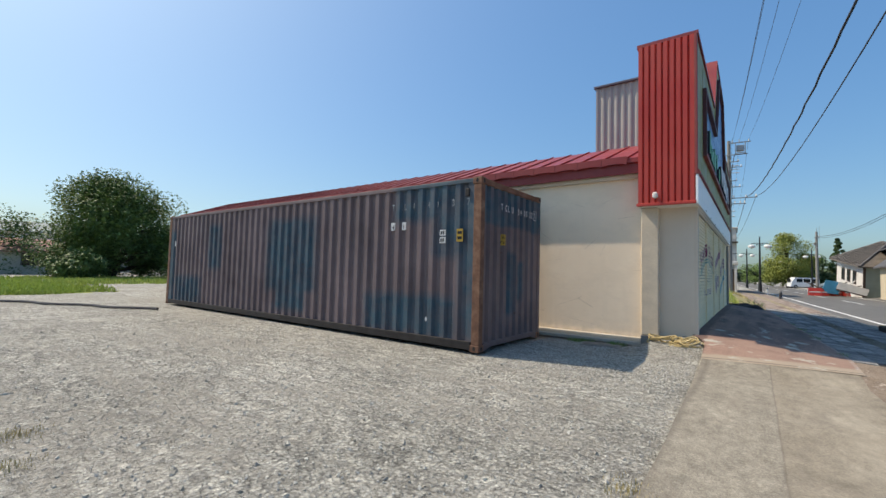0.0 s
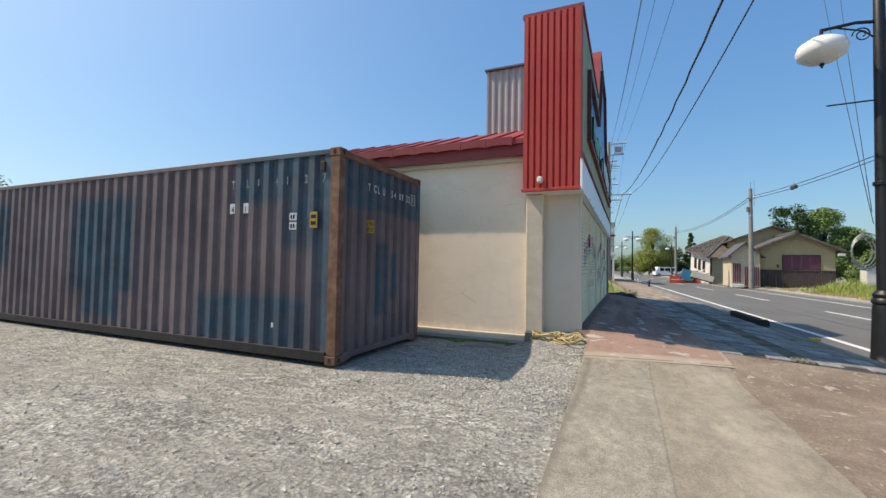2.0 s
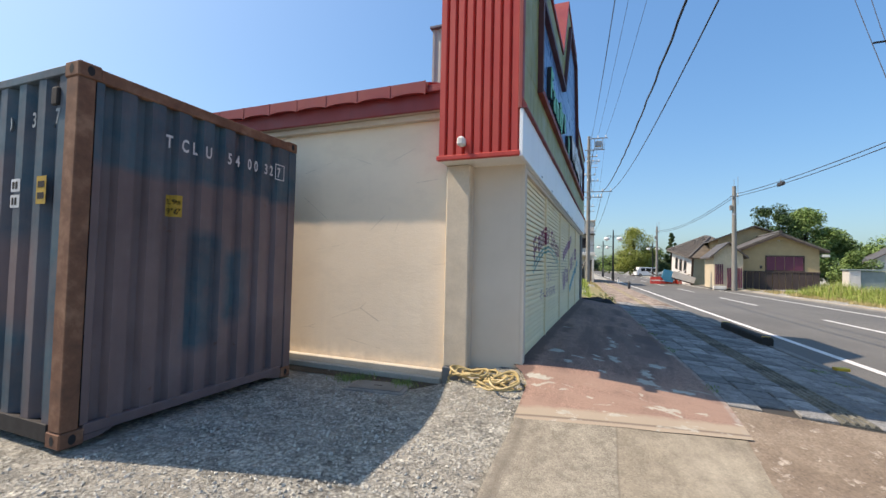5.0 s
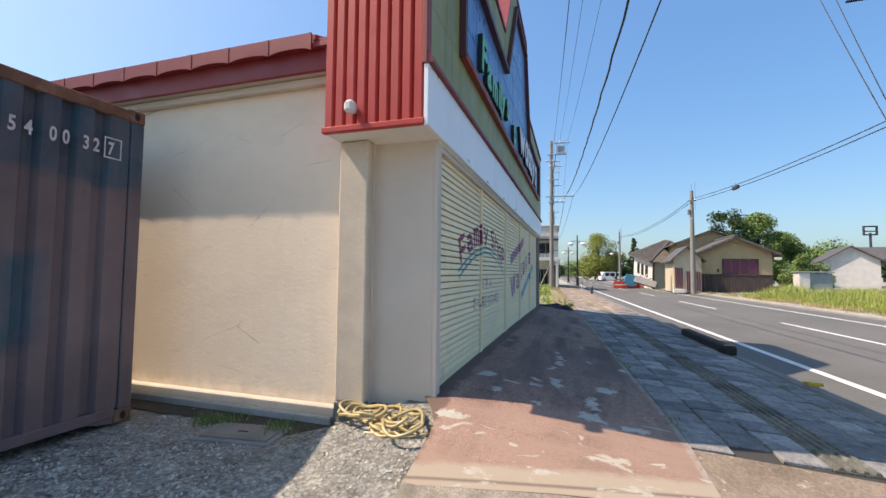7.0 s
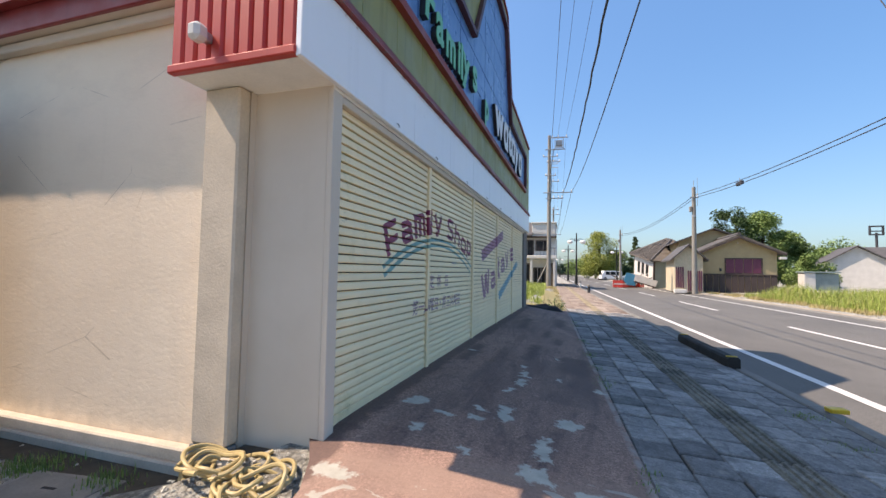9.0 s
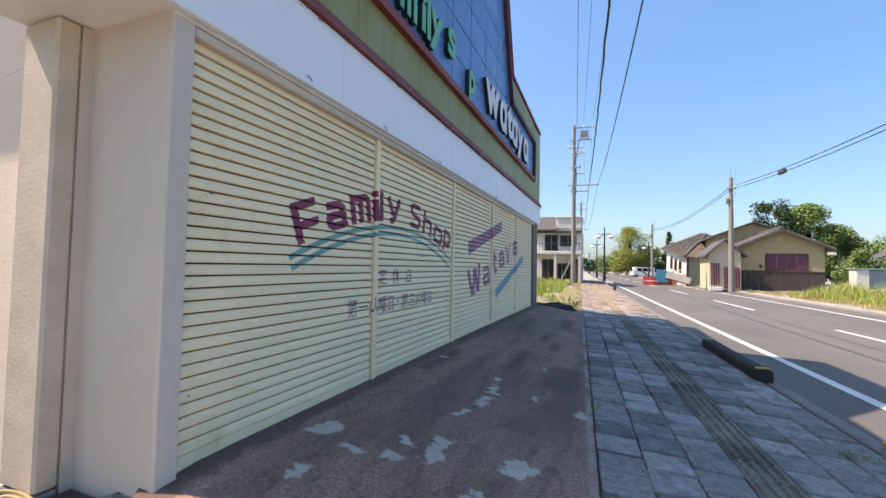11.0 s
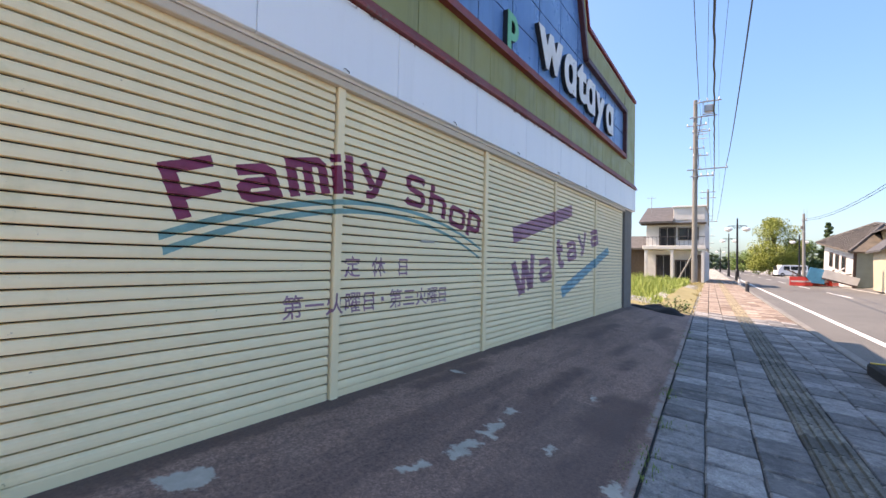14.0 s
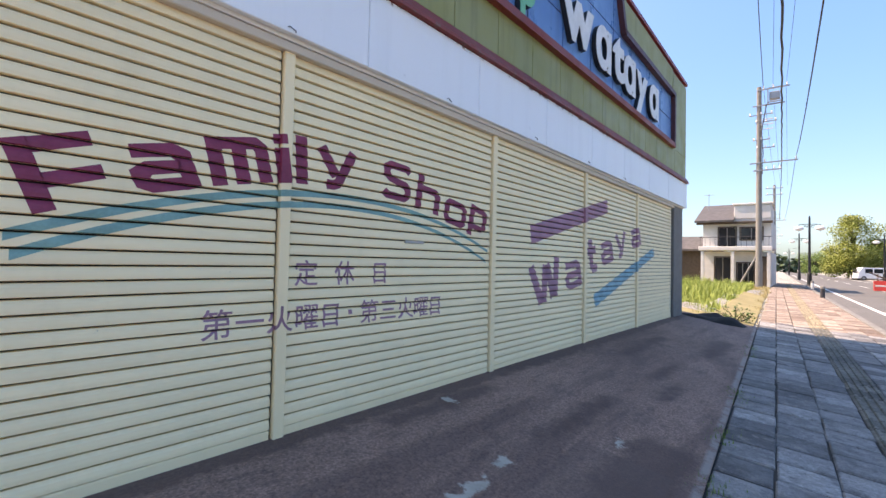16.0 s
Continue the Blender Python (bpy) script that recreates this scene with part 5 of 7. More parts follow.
def relief_at(pts, s):
    for (a, da), (b, db) in zip(pts[:-1], pts[1:]):
        if a <= s <= b:
            return da + (db - da) * (s - a) / max(b - a, 1e-9)
    return 0.0


def stencil(bm, s, z, face, material, name, label="", flat=False):
    """Lettering laid over the corrugation of the container; s metres along the wall, z above its foot."""
    pts = SIDE if face == "side" else END
    for p in bm.verts:
        p.co = (s + p.co.x, z + p.co.y, 0)
    lo, hi = min(p.co.x for p in bm.verts), max(p.co.x for p in bm.verts)
    cut(bm, 0, [a for a, _ in pts if lo < a < hi])
    bm.verts.index_update()
    verts = []
    for p in bm.verts:
        d = -0.0035 if flat else relief_at(pts, p.co.x) - 0.0025
        if face == "side":
            verts.append((-CL + 0.15 + p.co.x, 0.012 + d, p.co.y))
        else:
            verts.append((-0.012 - d, 0.13 + p.co.x, p.co.y))
    g = Geo().add(verts, [[p.index for p in f.verts] for f in bm.faces])
    bm.free()
    return part(name, g, material, container, label)


def oblong(w, h):
    return flat_shape([(0, 0), (w, 0), (w, h), (0, h)])


L = CL - 0.3
for ch, s in (("T", 0.60), ("C", 0.75), ("L", 0.86), ("U", 1.0), ("5", 1.26), ("4", 1.36), ("0", 1.52), ("0", 1.61), ("3", 1.76), ("2", 1.84), ("7", 1.96)):
    stencil(text_mesh(ch, 0.16, 0.66, 0.004), s - 0.04, 2.42, "end", M_DECALWHITE, "stencilled_letter", "", True)
for ch, s in (("T", 1.86), ("C", 1.70), ("L", 1.55), ("U", 1.38), ("5", 1.13), ("4", 0.98), ("0", 0.80), ("0", 0.65), ("3", 0.45), ("2", 0.30), ("7", 0.14)):
    stencil(text_mesh(ch, 0.165, 0.72, 0.004), L - s, 2.44, "side", M_DECALFADED, "stencilled_letter")
for dx, dz, w, h in ((0, 0, 0.15, 0.012), (0, 0.178, 0.15, 0.012), (0, 0.012, 0.012, 0.166), (0.138, 0.012, 0.012, 0.166)):
    bm = oblong(w, h)
    bmesh.ops.translate(bm, verts=bm.verts[:], vec=(dx, dz, 0))
    stencil(bm, 1.89, 2.385, "end", M_DECALWHITE, "stencilled_box", "", True)
stencil(oblong(0.42, 0.15), L - 1.9, 2.06, "side", M_DECALWHITE, "label_plate", "white label with a size code")
for ch, s in (("4", 1.84), ("5", 1.755), ("G", 1.66), ("1", 1.575)):
    stencil(text_mesh(ch, 0.125, 0.75, 0.002), L - s, 2.08, "side", M_SHADE, "label_letter").location.y = -0.002
for dz in (0.0, 0.13):
    stencil(oblong(0.13, 0.105), L - 0.70, 1.80 + dz, "side", M_DECALWHITE, "label_plate", "small white label", True)
    for dx in (0.02, 0.065):
        stencil(oblong(0.03, 0.06), L - 0.70 + dx, 1.822 + dz, "side", M_SHADE, "label_bar", "", True).location.y = -0.002
stencil(oblong(0.13, 0.22), L - 0.34, 1.82, "side", M_DECALYELLOW, "label_plate", "small yellow height label", True)
stencil(oblong(0.09, 0.05), L - 0.32, 1.95, "side", M_SHADE, "label_bar", "", True).location.y = -0.002
stencil(oblong(0.09, 0.05), L - 0.32, 1.86, "side", M_SHADE, "label_bar", "", True).location.y = -0.002
part("vent_cover", Geo().soft_box(-0.32, -0.24, -0.012, 0.02, 2.58, 2.72, 0.008), M_UNDER, container, "small dark vent cover")
stencil(oblong(0.10, 0.07), L - 0.98, 0.42, "side", M_DECALWHITE, "label_plate", "small white label")
stencil(oblong(0.11, 0.16), 0.30, 1.90, "side", M_DECALWHITE, "label_plate", "small white label")
stencil(oblong(0.12, 0.2), 0.62, 1.80, "end", M_DECALYELLOW, "label_plate", "small yellow height label")
stencil(text_mesh("2.9m", 0.065, 0.75, 0.002), 0.627, 1.915, "end", M_SHADE, "label_letter")
stencil(text_mesh("9'6\"", 0.075, 0.8, 0.002), 0.63, 1.825, "end", M_SHADE, "label_letter")


# ---- footway slabs ----
TILE = 0.3
U0 = -3.25
tile_rows = range(-20, 24)
COLS = [0, 1, 2, 4, 5, 6]
footway_bed = Geo()
footway_bed.add([(p.x, p.y, level(p.x, p.y) - 0.002) for v in [-6.6 + 0.6 * k for k in range(24)] for u in (-3.26, -2.2, -1.1) for p in (road(u, v),)],
                [(j * 3 + i, j * 3 + i + 1, j * 3 + i + 4, j * 3 + i + 3) for j in range(23) for i in range(2)])
footway = setting("footway", footway_bed, M_JOINT, "grey concrete slab footway with a ribbed tactile strip and sandy joints")


def slab_mesh(w, l, h=0.03, c=0.009):
    """One paving slab with a chamfered rim."""
    g = Geo()
    a, b = w / 2, l / 2
    g.add([(-a, -b, 0), (a, -b, 0), (a, b, 0), (-a, b, 0), (-a, -b, h - c), (a, -b, h - c), (a, b, h - c), (-a, b, h - c),
           (-a + c, -b + c, h), (a - c, -b + c, h), (a - c, b - c, h), (-a + c, b - c, h)],
          [(0, 1, 5, 4), (1, 2, 6, 5), (2, 3, 7, 6), (3, 0, 4, 7), (4, 5, 9, 8), (5, 6, 10, 9), (6, 7, 11, 10), (7, 4, 8, 11), (8, 9, 10, 11)])
    return g


def tactile_mesh():
    """A slab with four raised guiding bars."""
    g = slab_mesh(0.295, 0.297)
    for k in range(4):
        x = -0.108 + k * 0.072
        g.add([(x - 0.02, -0.146, 0.03), (x + 0.02, -0.146, 0.03), (x + 0.02, 0.146, 0.03), (x - 0.02, 0.146, 0.03),
               (x - 0.012, -0.143, 0.046), (x + 0.012, -0.143, 0.046), (x + 0.012, 0.143, 0.046), (x - 0.012, 0.143, 0.046)],
              [(0, 1, 5, 4), (1, 2, 6, 5), (2, 3, 7, 6), (3, 0, 4, 7), (4, 5, 6, 7)])
    return g


slab_me = slab_mesh(0.292, 0.278).mesh("slab", M_PAVER)
tactile_me = tactile_mesh().mesh("tactile_slab", M_TACTILE)
rng = random.Random(5)


def lay(me, name, u, v, parent, material, k=1.0):
    """Lay one slab on the ground, a little out of true; k scales how much."""
    p = road(u + rng.gauss(0, 0.004 * k), v + rng.gauss(0, 0.005 * k))
    e = 0.1
    dx = (level(p.x + e, p.y) - level(p.x - e, p.y)) / (2 * e)
    dy = (level(p.x, p.y + e) - level(p.x, p.y - e)) / (2 * e)
    ob = part(name, me, material, parent)
    ob.matrix_basis = Matrix.Translation((p.x, p.y, level(p.x, p.y) - 0.016 + k * rng.uniform(-0.006, 0.005))) @ Matrix.Rotation(-dx + rng.gauss(0, 0.010 * k), 4, "Y") @ Matrix.Rotation(dy + rng.gauss(0, 0.010 * k), 4, "X") @ Matrix.Rotation(HEAD + rng.gauss(0, 0.010 * k), 4, "Z")
    return ob


# ---- lamp post by the kerb ----
def street_lamp(x, y, z, rz, label):
    post = thing("street_lamp", pose(x, y, z, 0, 0, rz), label, "street lamp", "street lamps along the road")
    part("base", Geo().lathe([(0.24, 0), (0.24, 0.05), (0.2, 0.09), (0.19, 0.2), (0.165, 0.9), (0.155, 0.98), (0.175, 1.0), (0.175, 1.05), (0.15, 1.08), (0.16, 1.14), (0.12, 1.2)], 12), M_BLACK, post, smooth=True)
    part("shaft", Geo().lathe([(0.105, 1.2), (0.10, 2.5), (0.085, 5.0), (0.07, 6.3), (0.03, 6.42)], 12), M_BLACK, post, smooth=True)
    for s in (-1, 1):
        arm = part("arm", Geo().hose([(0, 0, 5.62), (s * 0.3, 0, 5.66), (s * 0.75, 0, 5.62)], 0.028, 8).tube((s * 0.75, 0, 5.64), (s * 0.75, 0, 5.48), 0.025, 0.03, 8), M_BLACK, post, smooth=True)
        scroll = []
        for k in range(26):
            a = k / 25 * 3.4 * math.pi
            r = 0.13 * (1 - k / 32)
            scroll.append((s * (0.22 + r * math.cos(a)), 0, 5.44 + r * math.sin(a)))
        part("scroll", Geo().hose(scroll, 0.011, 5), M_BLACK, arm)
        part("brace", Geo().hose([(0, 0, 5.3), (s * 0.2, 0, 5.5), (s * 0.55, 0, 5.62)], 0.014, 6), M_BLACK, arm)
        part("globe", Geo().lathe([(0.05, 0.21), (0.2, 0.19), (0.33, 0.1), (0.36, 0.0), (0.33, -0.1), (0.22, -0.18), (0.06, -0.22)], 20, (s * 0.75, 0, 5.27)), M_GLOBE, post, "white opal oval globe", smooth=True)
        part("finial", Geo().lathe([(0.02, 0), (0.04, -0.03), (0.02, -0.06), (0.012, -0.09)], 10, (s * 0.75, 0, 5.055)), M_BLACK, post, smooth=True)
    part("banner_rod", Geo().tube((-0.7, 0, 4.30), (0, 0, 4.32), 0.013), M_BLACK, post)
    return post


lamp_post = street_lamp(3.855, 10.72, 0.22, 0, "black iron street lamp with scrolled arms and white oval globes")
part("collar", Geo().lathe([(0.108, 0), (0.125, 0.01), (0.125, 0.06), (0.108, 0.07)], 12, (0, 0, 2.9)), M_BLACK, lamp_post)
coil = thing("cable_coil", pose(3.70, 10.72, 2.05), "coil of grey cable hung on the lamp post", "cable")
for k in range(4):
    r = 0.16 + 0.03 * k
    part("loop", Geo().hose([(-0.12 + 0.1 * k * 0.3 + r * math.cos(a) * 0.8, 0.03 * k, r * 1.25 * math.sin(a)) for a in (2 * math.pi * i / 20 for i in range(21))], 0.008, 5), M_GALV, coil)
for dist, u in ((46, -0.55), (70, -0.5), (74, 8.2), (100, 8.0), (128, -0.5)):
    p = road(u, dist)
    copy_thing(lamp_post, pose(p.x, p.y, 0.2, 0, 0, math.degrees(HEAD)))

# ---- hose on the ground ----
hose = thing("garden_hose", pose(-0.93, 8.86, 0.40), "heap of coiled ochre rubber hose on the gravel", "hose")
rng = random.Random(11)
for k in range(19):
    left = k % 2 == 0
    cx, cy = (rng.gauss(-0.16, 0.09), rng.gauss(0.02, 0.06)) if left else (rng.gauss(0.12, 0.12), rng.gauss(-0.03, 0.06))
    rx, ry = rng.uniform(0.13, 0.26), rng.uniform(0.09, 0.16)
    turn, tip, rise = rng.uniform(-0.7, 0.7), rng.uniform(-0.45, 0.45), 0.03 + 0.009 * k
    wob = [rng.uniform(0, 6.28) for _ in range(3)]
    sweep = rng.uniform(4.6, 6.6)
    pts = []
    for i in range(33):
        a = wob[0] + sweep * i / 32
        r = 1 + 0.12 * math.sin(2 * a + wob[1]) + 0.06 * math.sin(3 * a + wob[2])
        x, y = rx * r * math.cos(a), ry * r * math.sin(a)
        z = rise + tip * (x * 0.5 + y * 0.6) + 0.015 * math.sin(3 * a + wob[2])
        pts.append((cx + x * math.cos(turn) - y * math.sin(turn), cy + x * math.sin(turn) + y * math.cos(turn), max(z, 0.014)))
    part("loop", Geo().hose(pts, 0.0135, 7), M_HOSE, hose, smooth=True)
pts = [(-0.34 + 0.15 * math.cos(a), 0.06 + 0.13 * math.sin(a), 0.05 + 0.16 * max(0, math.sin(a / 2))) for a in (math.pi * 2 * i / 24 for i in range(25))]
pts += [(-0.19 + 0.03 * i, 0.06 + 0.03 * i, 0.06 + 0.022 * i) for i in range(1, 7)]
part("hose_end", Geo().hose(pts, 0.0135, 7), M_HOSE, hose, smooth=True)
pts = [(0.42 + 0.14 * math.cos(a), 0.06 + 0.08 * math.sin(a), 0.05 + 0.03 * math.sin(a + 1)) for a in (math.pi * 2 * i / 24 for i in range(22))]
part("loop", Geo().hose(pts, 0.0135, 7), M_HOSE, hose, smooth=True)

# drain cover beside the wall
drain = thing("drain_cover", pose(-2.2, 8.62, 0.337, 0, 0, 8), "grey concrete drain cover set in the gravel", "drain cover")
part("rim", Geo().soft_box(-0.36, 0.36, -0.2, 0.2, 0.0, 0.025, 0.008), M_ASHLAR, drain)
part("lid", Geo().soft_box(-0.31, 0.31, -0.155, 0.155, 0.022, 0.036, 0.006), M_KERB, drain)
part("grip", Geo().soft_box(-0.05, 0.05, -0.012, 0.012, 0.034, 0.038, 0.002), M_SHADE, drain)
tagged(new("door_mat", Geo().soft_box(-1.265, -0.98, 9.03, 9.212, 0.536, 0.545, 0.003).mesh("door_mat", M_WOOD)), "flat rusty brown mat on the step", "mat")

# kerb reflectors
for u, v, z in ((-1.12, -1.06, 0.498), (-1.12, 1.32, 0.498), (-0.97, -3.22, 0.352)):
    p = road(u, v)
    r = thing("kerb_reflector", pose(p.x, p.y, z, 0, 0, math.degrees(HEAD)), "yellow reflector strip on the kerb's end", "reflector", "kerb reflectors")
    part("plate", Geo().soft_box(-0.075, 0.075, -0.025, 0.025, -0.004, 0.008, 0.003) if v > -2 else Geo().soft_box(-0.07, 0.10, -0.06, 0.06, -0.004, 0.04, 0.008), M_YELLOW, r)

# the dark sheet lying at the apron's end
g = Geo()
verts, faces = [], []
for j in range(13):
    for i in range(17):
        a, b = i / 16 * 2 - 1, j / 12 * 2 - 1
        r = math.sqrt(a * a + b * b)
        h = 0.22 * max(0, 1 - r ** 4) * (0.85 + 0.5 * noise.noise((a * 2, b * 2, 4)))
        verts.append((a * 0.78 + 0.05 * noise.noise((a * 3, b * 3, 0)), b * 0.45, h))
faces = [(j * 17 + i, j * 17 + i + 1, (j + 1) * 17 + i + 1, (j + 1) * 17 + i) for j in range(12) for i in range(16)]
g.add(verts, faces)
heap = new("tarpaulin", g.mesh("tarpaulin", plain("dark_tarpaulin", (0.012, 0.0115, 0.0115), 0.85, vary=0.3, scale=4, bump=0.2), True))
heap.matrix_world = pose(-0.32, 20.55, 0.50, 0, 0, -8)
tagged(heap, "crumpled black tarpaulin lying humped on the apron", "tarpaulin")

# ---- poles and overhead wires ----
def utility_pole(x, y, z, h, label, arms):
    pole = thing("utility_pole", pose(x, y, z, 0, 0, math.degrees(HEAD)), label, "utility pole", "utility poles along the road")
    part("shaft", Geo().lathe([(0.19, 0), (0.17, h * 0.4), (0.13, h)], 14), M_POLE, pole, smooth=True)
    for az, x0, x1, pins in arms:
        arm = part("cross_arm", Geo().soft_box(x0, x1, -0.16, -0.09, az - 0.04, az + 0.04, 0.006), M_GALV, pole, "galvanised cross arm")
        for k in pins:
            part("insulator", Geo().lathe([(0.02, 0), (0.05, 0.03), (0.03, 0.07), (0.055, 0.1), (0.03, 0.14), (0.045, 0.2), (0.01, 0.22)], 8, (k, -0.125, az + 0.04)), M_GLOBE, arm)
    return pole


big = utility_pole(-1.62, 45.0, 0.35, 13.5, "tall grey concrete utility pole with transformer frame and cross arms",
                   [(13.25, -0.1, 1.6, (0.25, 0.75, 1.45)), (12.2, -0.35, 1.35, ()), (8.35, -0.5, 2.0, (0.3, 1.2, 1.9)), (7.85, -0.3, 1.2, (0.4, 0.8, 1.1))])
part("switch_frame", Geo().box(0.45, 0.5, -0.5, 0.1, 12.2, 13.2).box(1.15, 1.2, -0.5, 0.1, 12.2, 13.2).box(0.45, 1.2, -0.5, -0.45, 13.12, 13.2).box(0.45, 1.2, -0.5, -0.45, 12.2, 12.28), M_GALV, big)
part("transformer", Geo().soft_box(0.55, 1.1, -0.4, 0.0, 12.45, 12.95, 0.04), M_GALV, big)
for k in range(3):
    part("bracket", Geo().tube((0.0, -0.1, 10.6 + 0.32 * k), (0.75, -0.3, 10.55 + 0.32 * k), 0.025), M_GALV, big)
for k, (z, x0, x1) in enumerate(((11.6, -0.55, 0.75), (11.1, -0.2, 0.95), (9.9, -0.35, 0.6), (9.35, -0.15, 0.85))):
    arm = part("side_arm", Geo().soft_box(x0, x1, -0.12, -0.06, z - 0.03, z + 0.03, 0.006), M_GALV, big)
    for x in (x0 + 0.06, x1 - 0.08, (x0 + x1) / 2):
        part("insulator", Geo().lathe([(0.02, 0), (0.05, 0.03), (0.03, 0.07), (0.055, 0.1), (0.02, 0.15)], 8, (x, -0.09, z + 0.03)), M_GLOBE, arm)
part("riser_cable", Geo().hose([(0.17, -0.15, 7.6), (0.22, -0.18, 9.0), (0.14, -0.17, 10.5), (0.4, -0.3, 12.2)], 0.03, 5), M_WIRE, big)
part("brace", Geo().tube((-1.15, 0, 0.0), (0.0, 0, 2.4), 0.06), M_POLE, big)
part("sleeve", Geo().lathe([(0.2, 0.1), (0.2, 1.8)], 14), M_POLE, big)
far_pole = utility_pole(-3.1, 78, 0.3, 12.0, "distant concrete utility pole with cross arms", [(11.6, -0.9, 0.9, (-0.7, 0, 0.7)), (10.8, -0.9, 0.9, (-0.7, 0.7)), (7.5, -0.9, 1.2, (0.5, 1.0))])
for d in (33, 66, 100):
    p = Vector((-3.1, 78, 0.3)) + ALONG * d
    copy_thing(far_pole, pose(p.x, p.y, 0.3, 0, 0, math.degrees(HEAD)))
right_pole = utility_pole(9.32, 43.5, 0.25, 8.2, "grey concrete utility pole by the far verge", [(7.4, -0.3, 0.3, (0.2,)), ])
part("lightning_rod", Geo().tube((0, 0, 8.2), (0, 0, 8.75), 0.02), M_GALV, right_pole)
part("pole_band", Geo().lathe([(0.16, 5.9), (0.16, 6.05)], 12), M_GALV, right_pole)
part("service_box", Geo().soft_box(-0.32, -0.14, -0.14, 0.06, 6.3, 6.7, 0.02), M_POLE, right_pole)
part("aerial", Geo().tube((0.35, 0.3, 6.8), (0.35, 0.3, 9.0), 0.015), M_GALV, right_pole)
for d in (34.5, 70):
    p = Vector((9.32, 43.5, 0.25)) + ALONG * d
    copy_thing(right_pole, pose(p.x, p.y, 0.25, 0, 0, math.degrees(HEAD)))
p = Vector((9.32, 43.5, 0.25)) - ALONG * 36
copy_thing(right_pole, pose(p.x, p.y, 0.25, 0, 0, math.degrees(HEAD)))
p = Vector((-1.62, 45, 0.35)) - ALONG * 62
copy_thing(big, pose(p.x + 1.6, p.y, 0.35, 0, 0, math.degrees(HEAD)))


def wire(a, b, sag, r, label, n=28, twist=0.0):
    a, b = Vector(a), Vector(b)
    pts = []
    for i in range(n + 1):
        t = i / n
        p = a.lerp(b, t)
        p.z -= sag * 4 * t * (1 - t)
        if twist:
            p.x += twist * math.sin(i * 2.1)
            p.z += twist * math.cos(i * 1.7)
        pts.append(p)
    ob = new("overhead_wire", Geo().hose(pts, r * 0.8, 5).mesh("overhead_wire", M_WIRE))
    return tagged(ob, label, "wire", "overhead wires")


THIN, THICK = "thin black overhead wire between utility poles", "thick black twisted overhead cable between utility poles"
for x, z, sag, r in ((-1.38, 13.75, 0.9, 0.014), (-0.88, 13.75, 0.9, 0.011), (-0.2, 13.75, 0.9, 0.011)):
    wire((x, 44.9, z), (x + 4.5, -16, z), sag + 0.9, r, THIN)
    wire((x, 45, z), (x - 1.6, 78, z - 1.6), 0.5, r, THIN)
wire((-0.43, 44.9, 8.75), (3.15, -16, 8.75), 2.3, 0.030, THICK, 90, 0.012)
wire((0.25, 44.9, 8.75), (3.62, -16, 8.75), 2.2, 0.02, THIN)
wire((-1.4, 44.9, 13.72), (3.15, -16, 13.6), 1.9, 0.011, THIN)
wire((-0.43, 45, 8.7), (-2.6, 78, 7.9), 0.5, 0.03, THICK)
wire((0.25, 45, 8.7), (-2.1, 78, 7.9), 0.5, 0.02, THIN)
for dz in (0.0, 0.2):
    q = Vector((9.32, 43.4, 7.6 + dz))
    for k in (-1, 0, 1):
        a = q - ALONG * (36 * (1 - k)) if k < 1 else q
        b = a + ALONG * (36 if k < 1 else 34.5)
        if k == -1:
            continue
        wire(a, b, 0.75, 0.026, "black overhead cable on the far side of the road")
box_p = Vector((9.32, 43.4, 7.35)) - ALONG * 8
cb = thing("cable_box", pose(box_p.x, box_p.y, box_p.z - 0.25, 0, 0, math.degrees(HEAD)), "black splice box hung on the overhead cable", "cable box")
part("case", Geo().soft_box(-0.09, 0.09, -0.35, 0.35, -0.1, 0.12, 0.03), M_WIRE, cb)
part("clamp", Geo().tube((0, 0, 0.1), (0, 0, 0.32), 0.02), M_GALV, cb)
wire((3.72, 10.70, 2.5), (5.2, 16.8, 9.6), 0.1, 0.008, THIN)
wire((3.72, 10.74, 2.7), (5.6, 16.9, 9.6), 0.1, 0.008, THIN)


# ---- vegetation ----
def leaves(rng, centres, per, size, spread, squash=0.8):
    """Small bent leaf clumps scattered round centres; returns vertices and faces."""
    verts, faces = [], []
    for c, r in centres:
        for _ in range(int(per)):
            d = Vector((rng.gauss(0, 1), rng.gauss(0, 1), rng.gauss(0, 1))).normalized() * r * (rng.random() ** 0.45)
            d.z *= squash
            p = Vector(c) + d
            s = size * rng.uniform(0.6, 1.4)
            q = Euler((rng.uniform(-0.9, 0.9), rng.uniform(-0.9, 0.9), rng.uniform(0, 6.28))).to_matrix()
            k = len(verts)
            for a in ((-0.5, -0.1, 0), (0.0, -0.42, 0.12), (0.5, 0.0, 0), (0.05, 0.4, 0.1), (0, 0, 0.16)):
                verts.append(p + q @ (Vector(a) * s))
            faces += [(k, k + 1, k + 4), (k + 1, k + 2, k + 4), (k + 2, k + 3, k + 4), (k + 3, k, k + 4)]
    return verts, faces


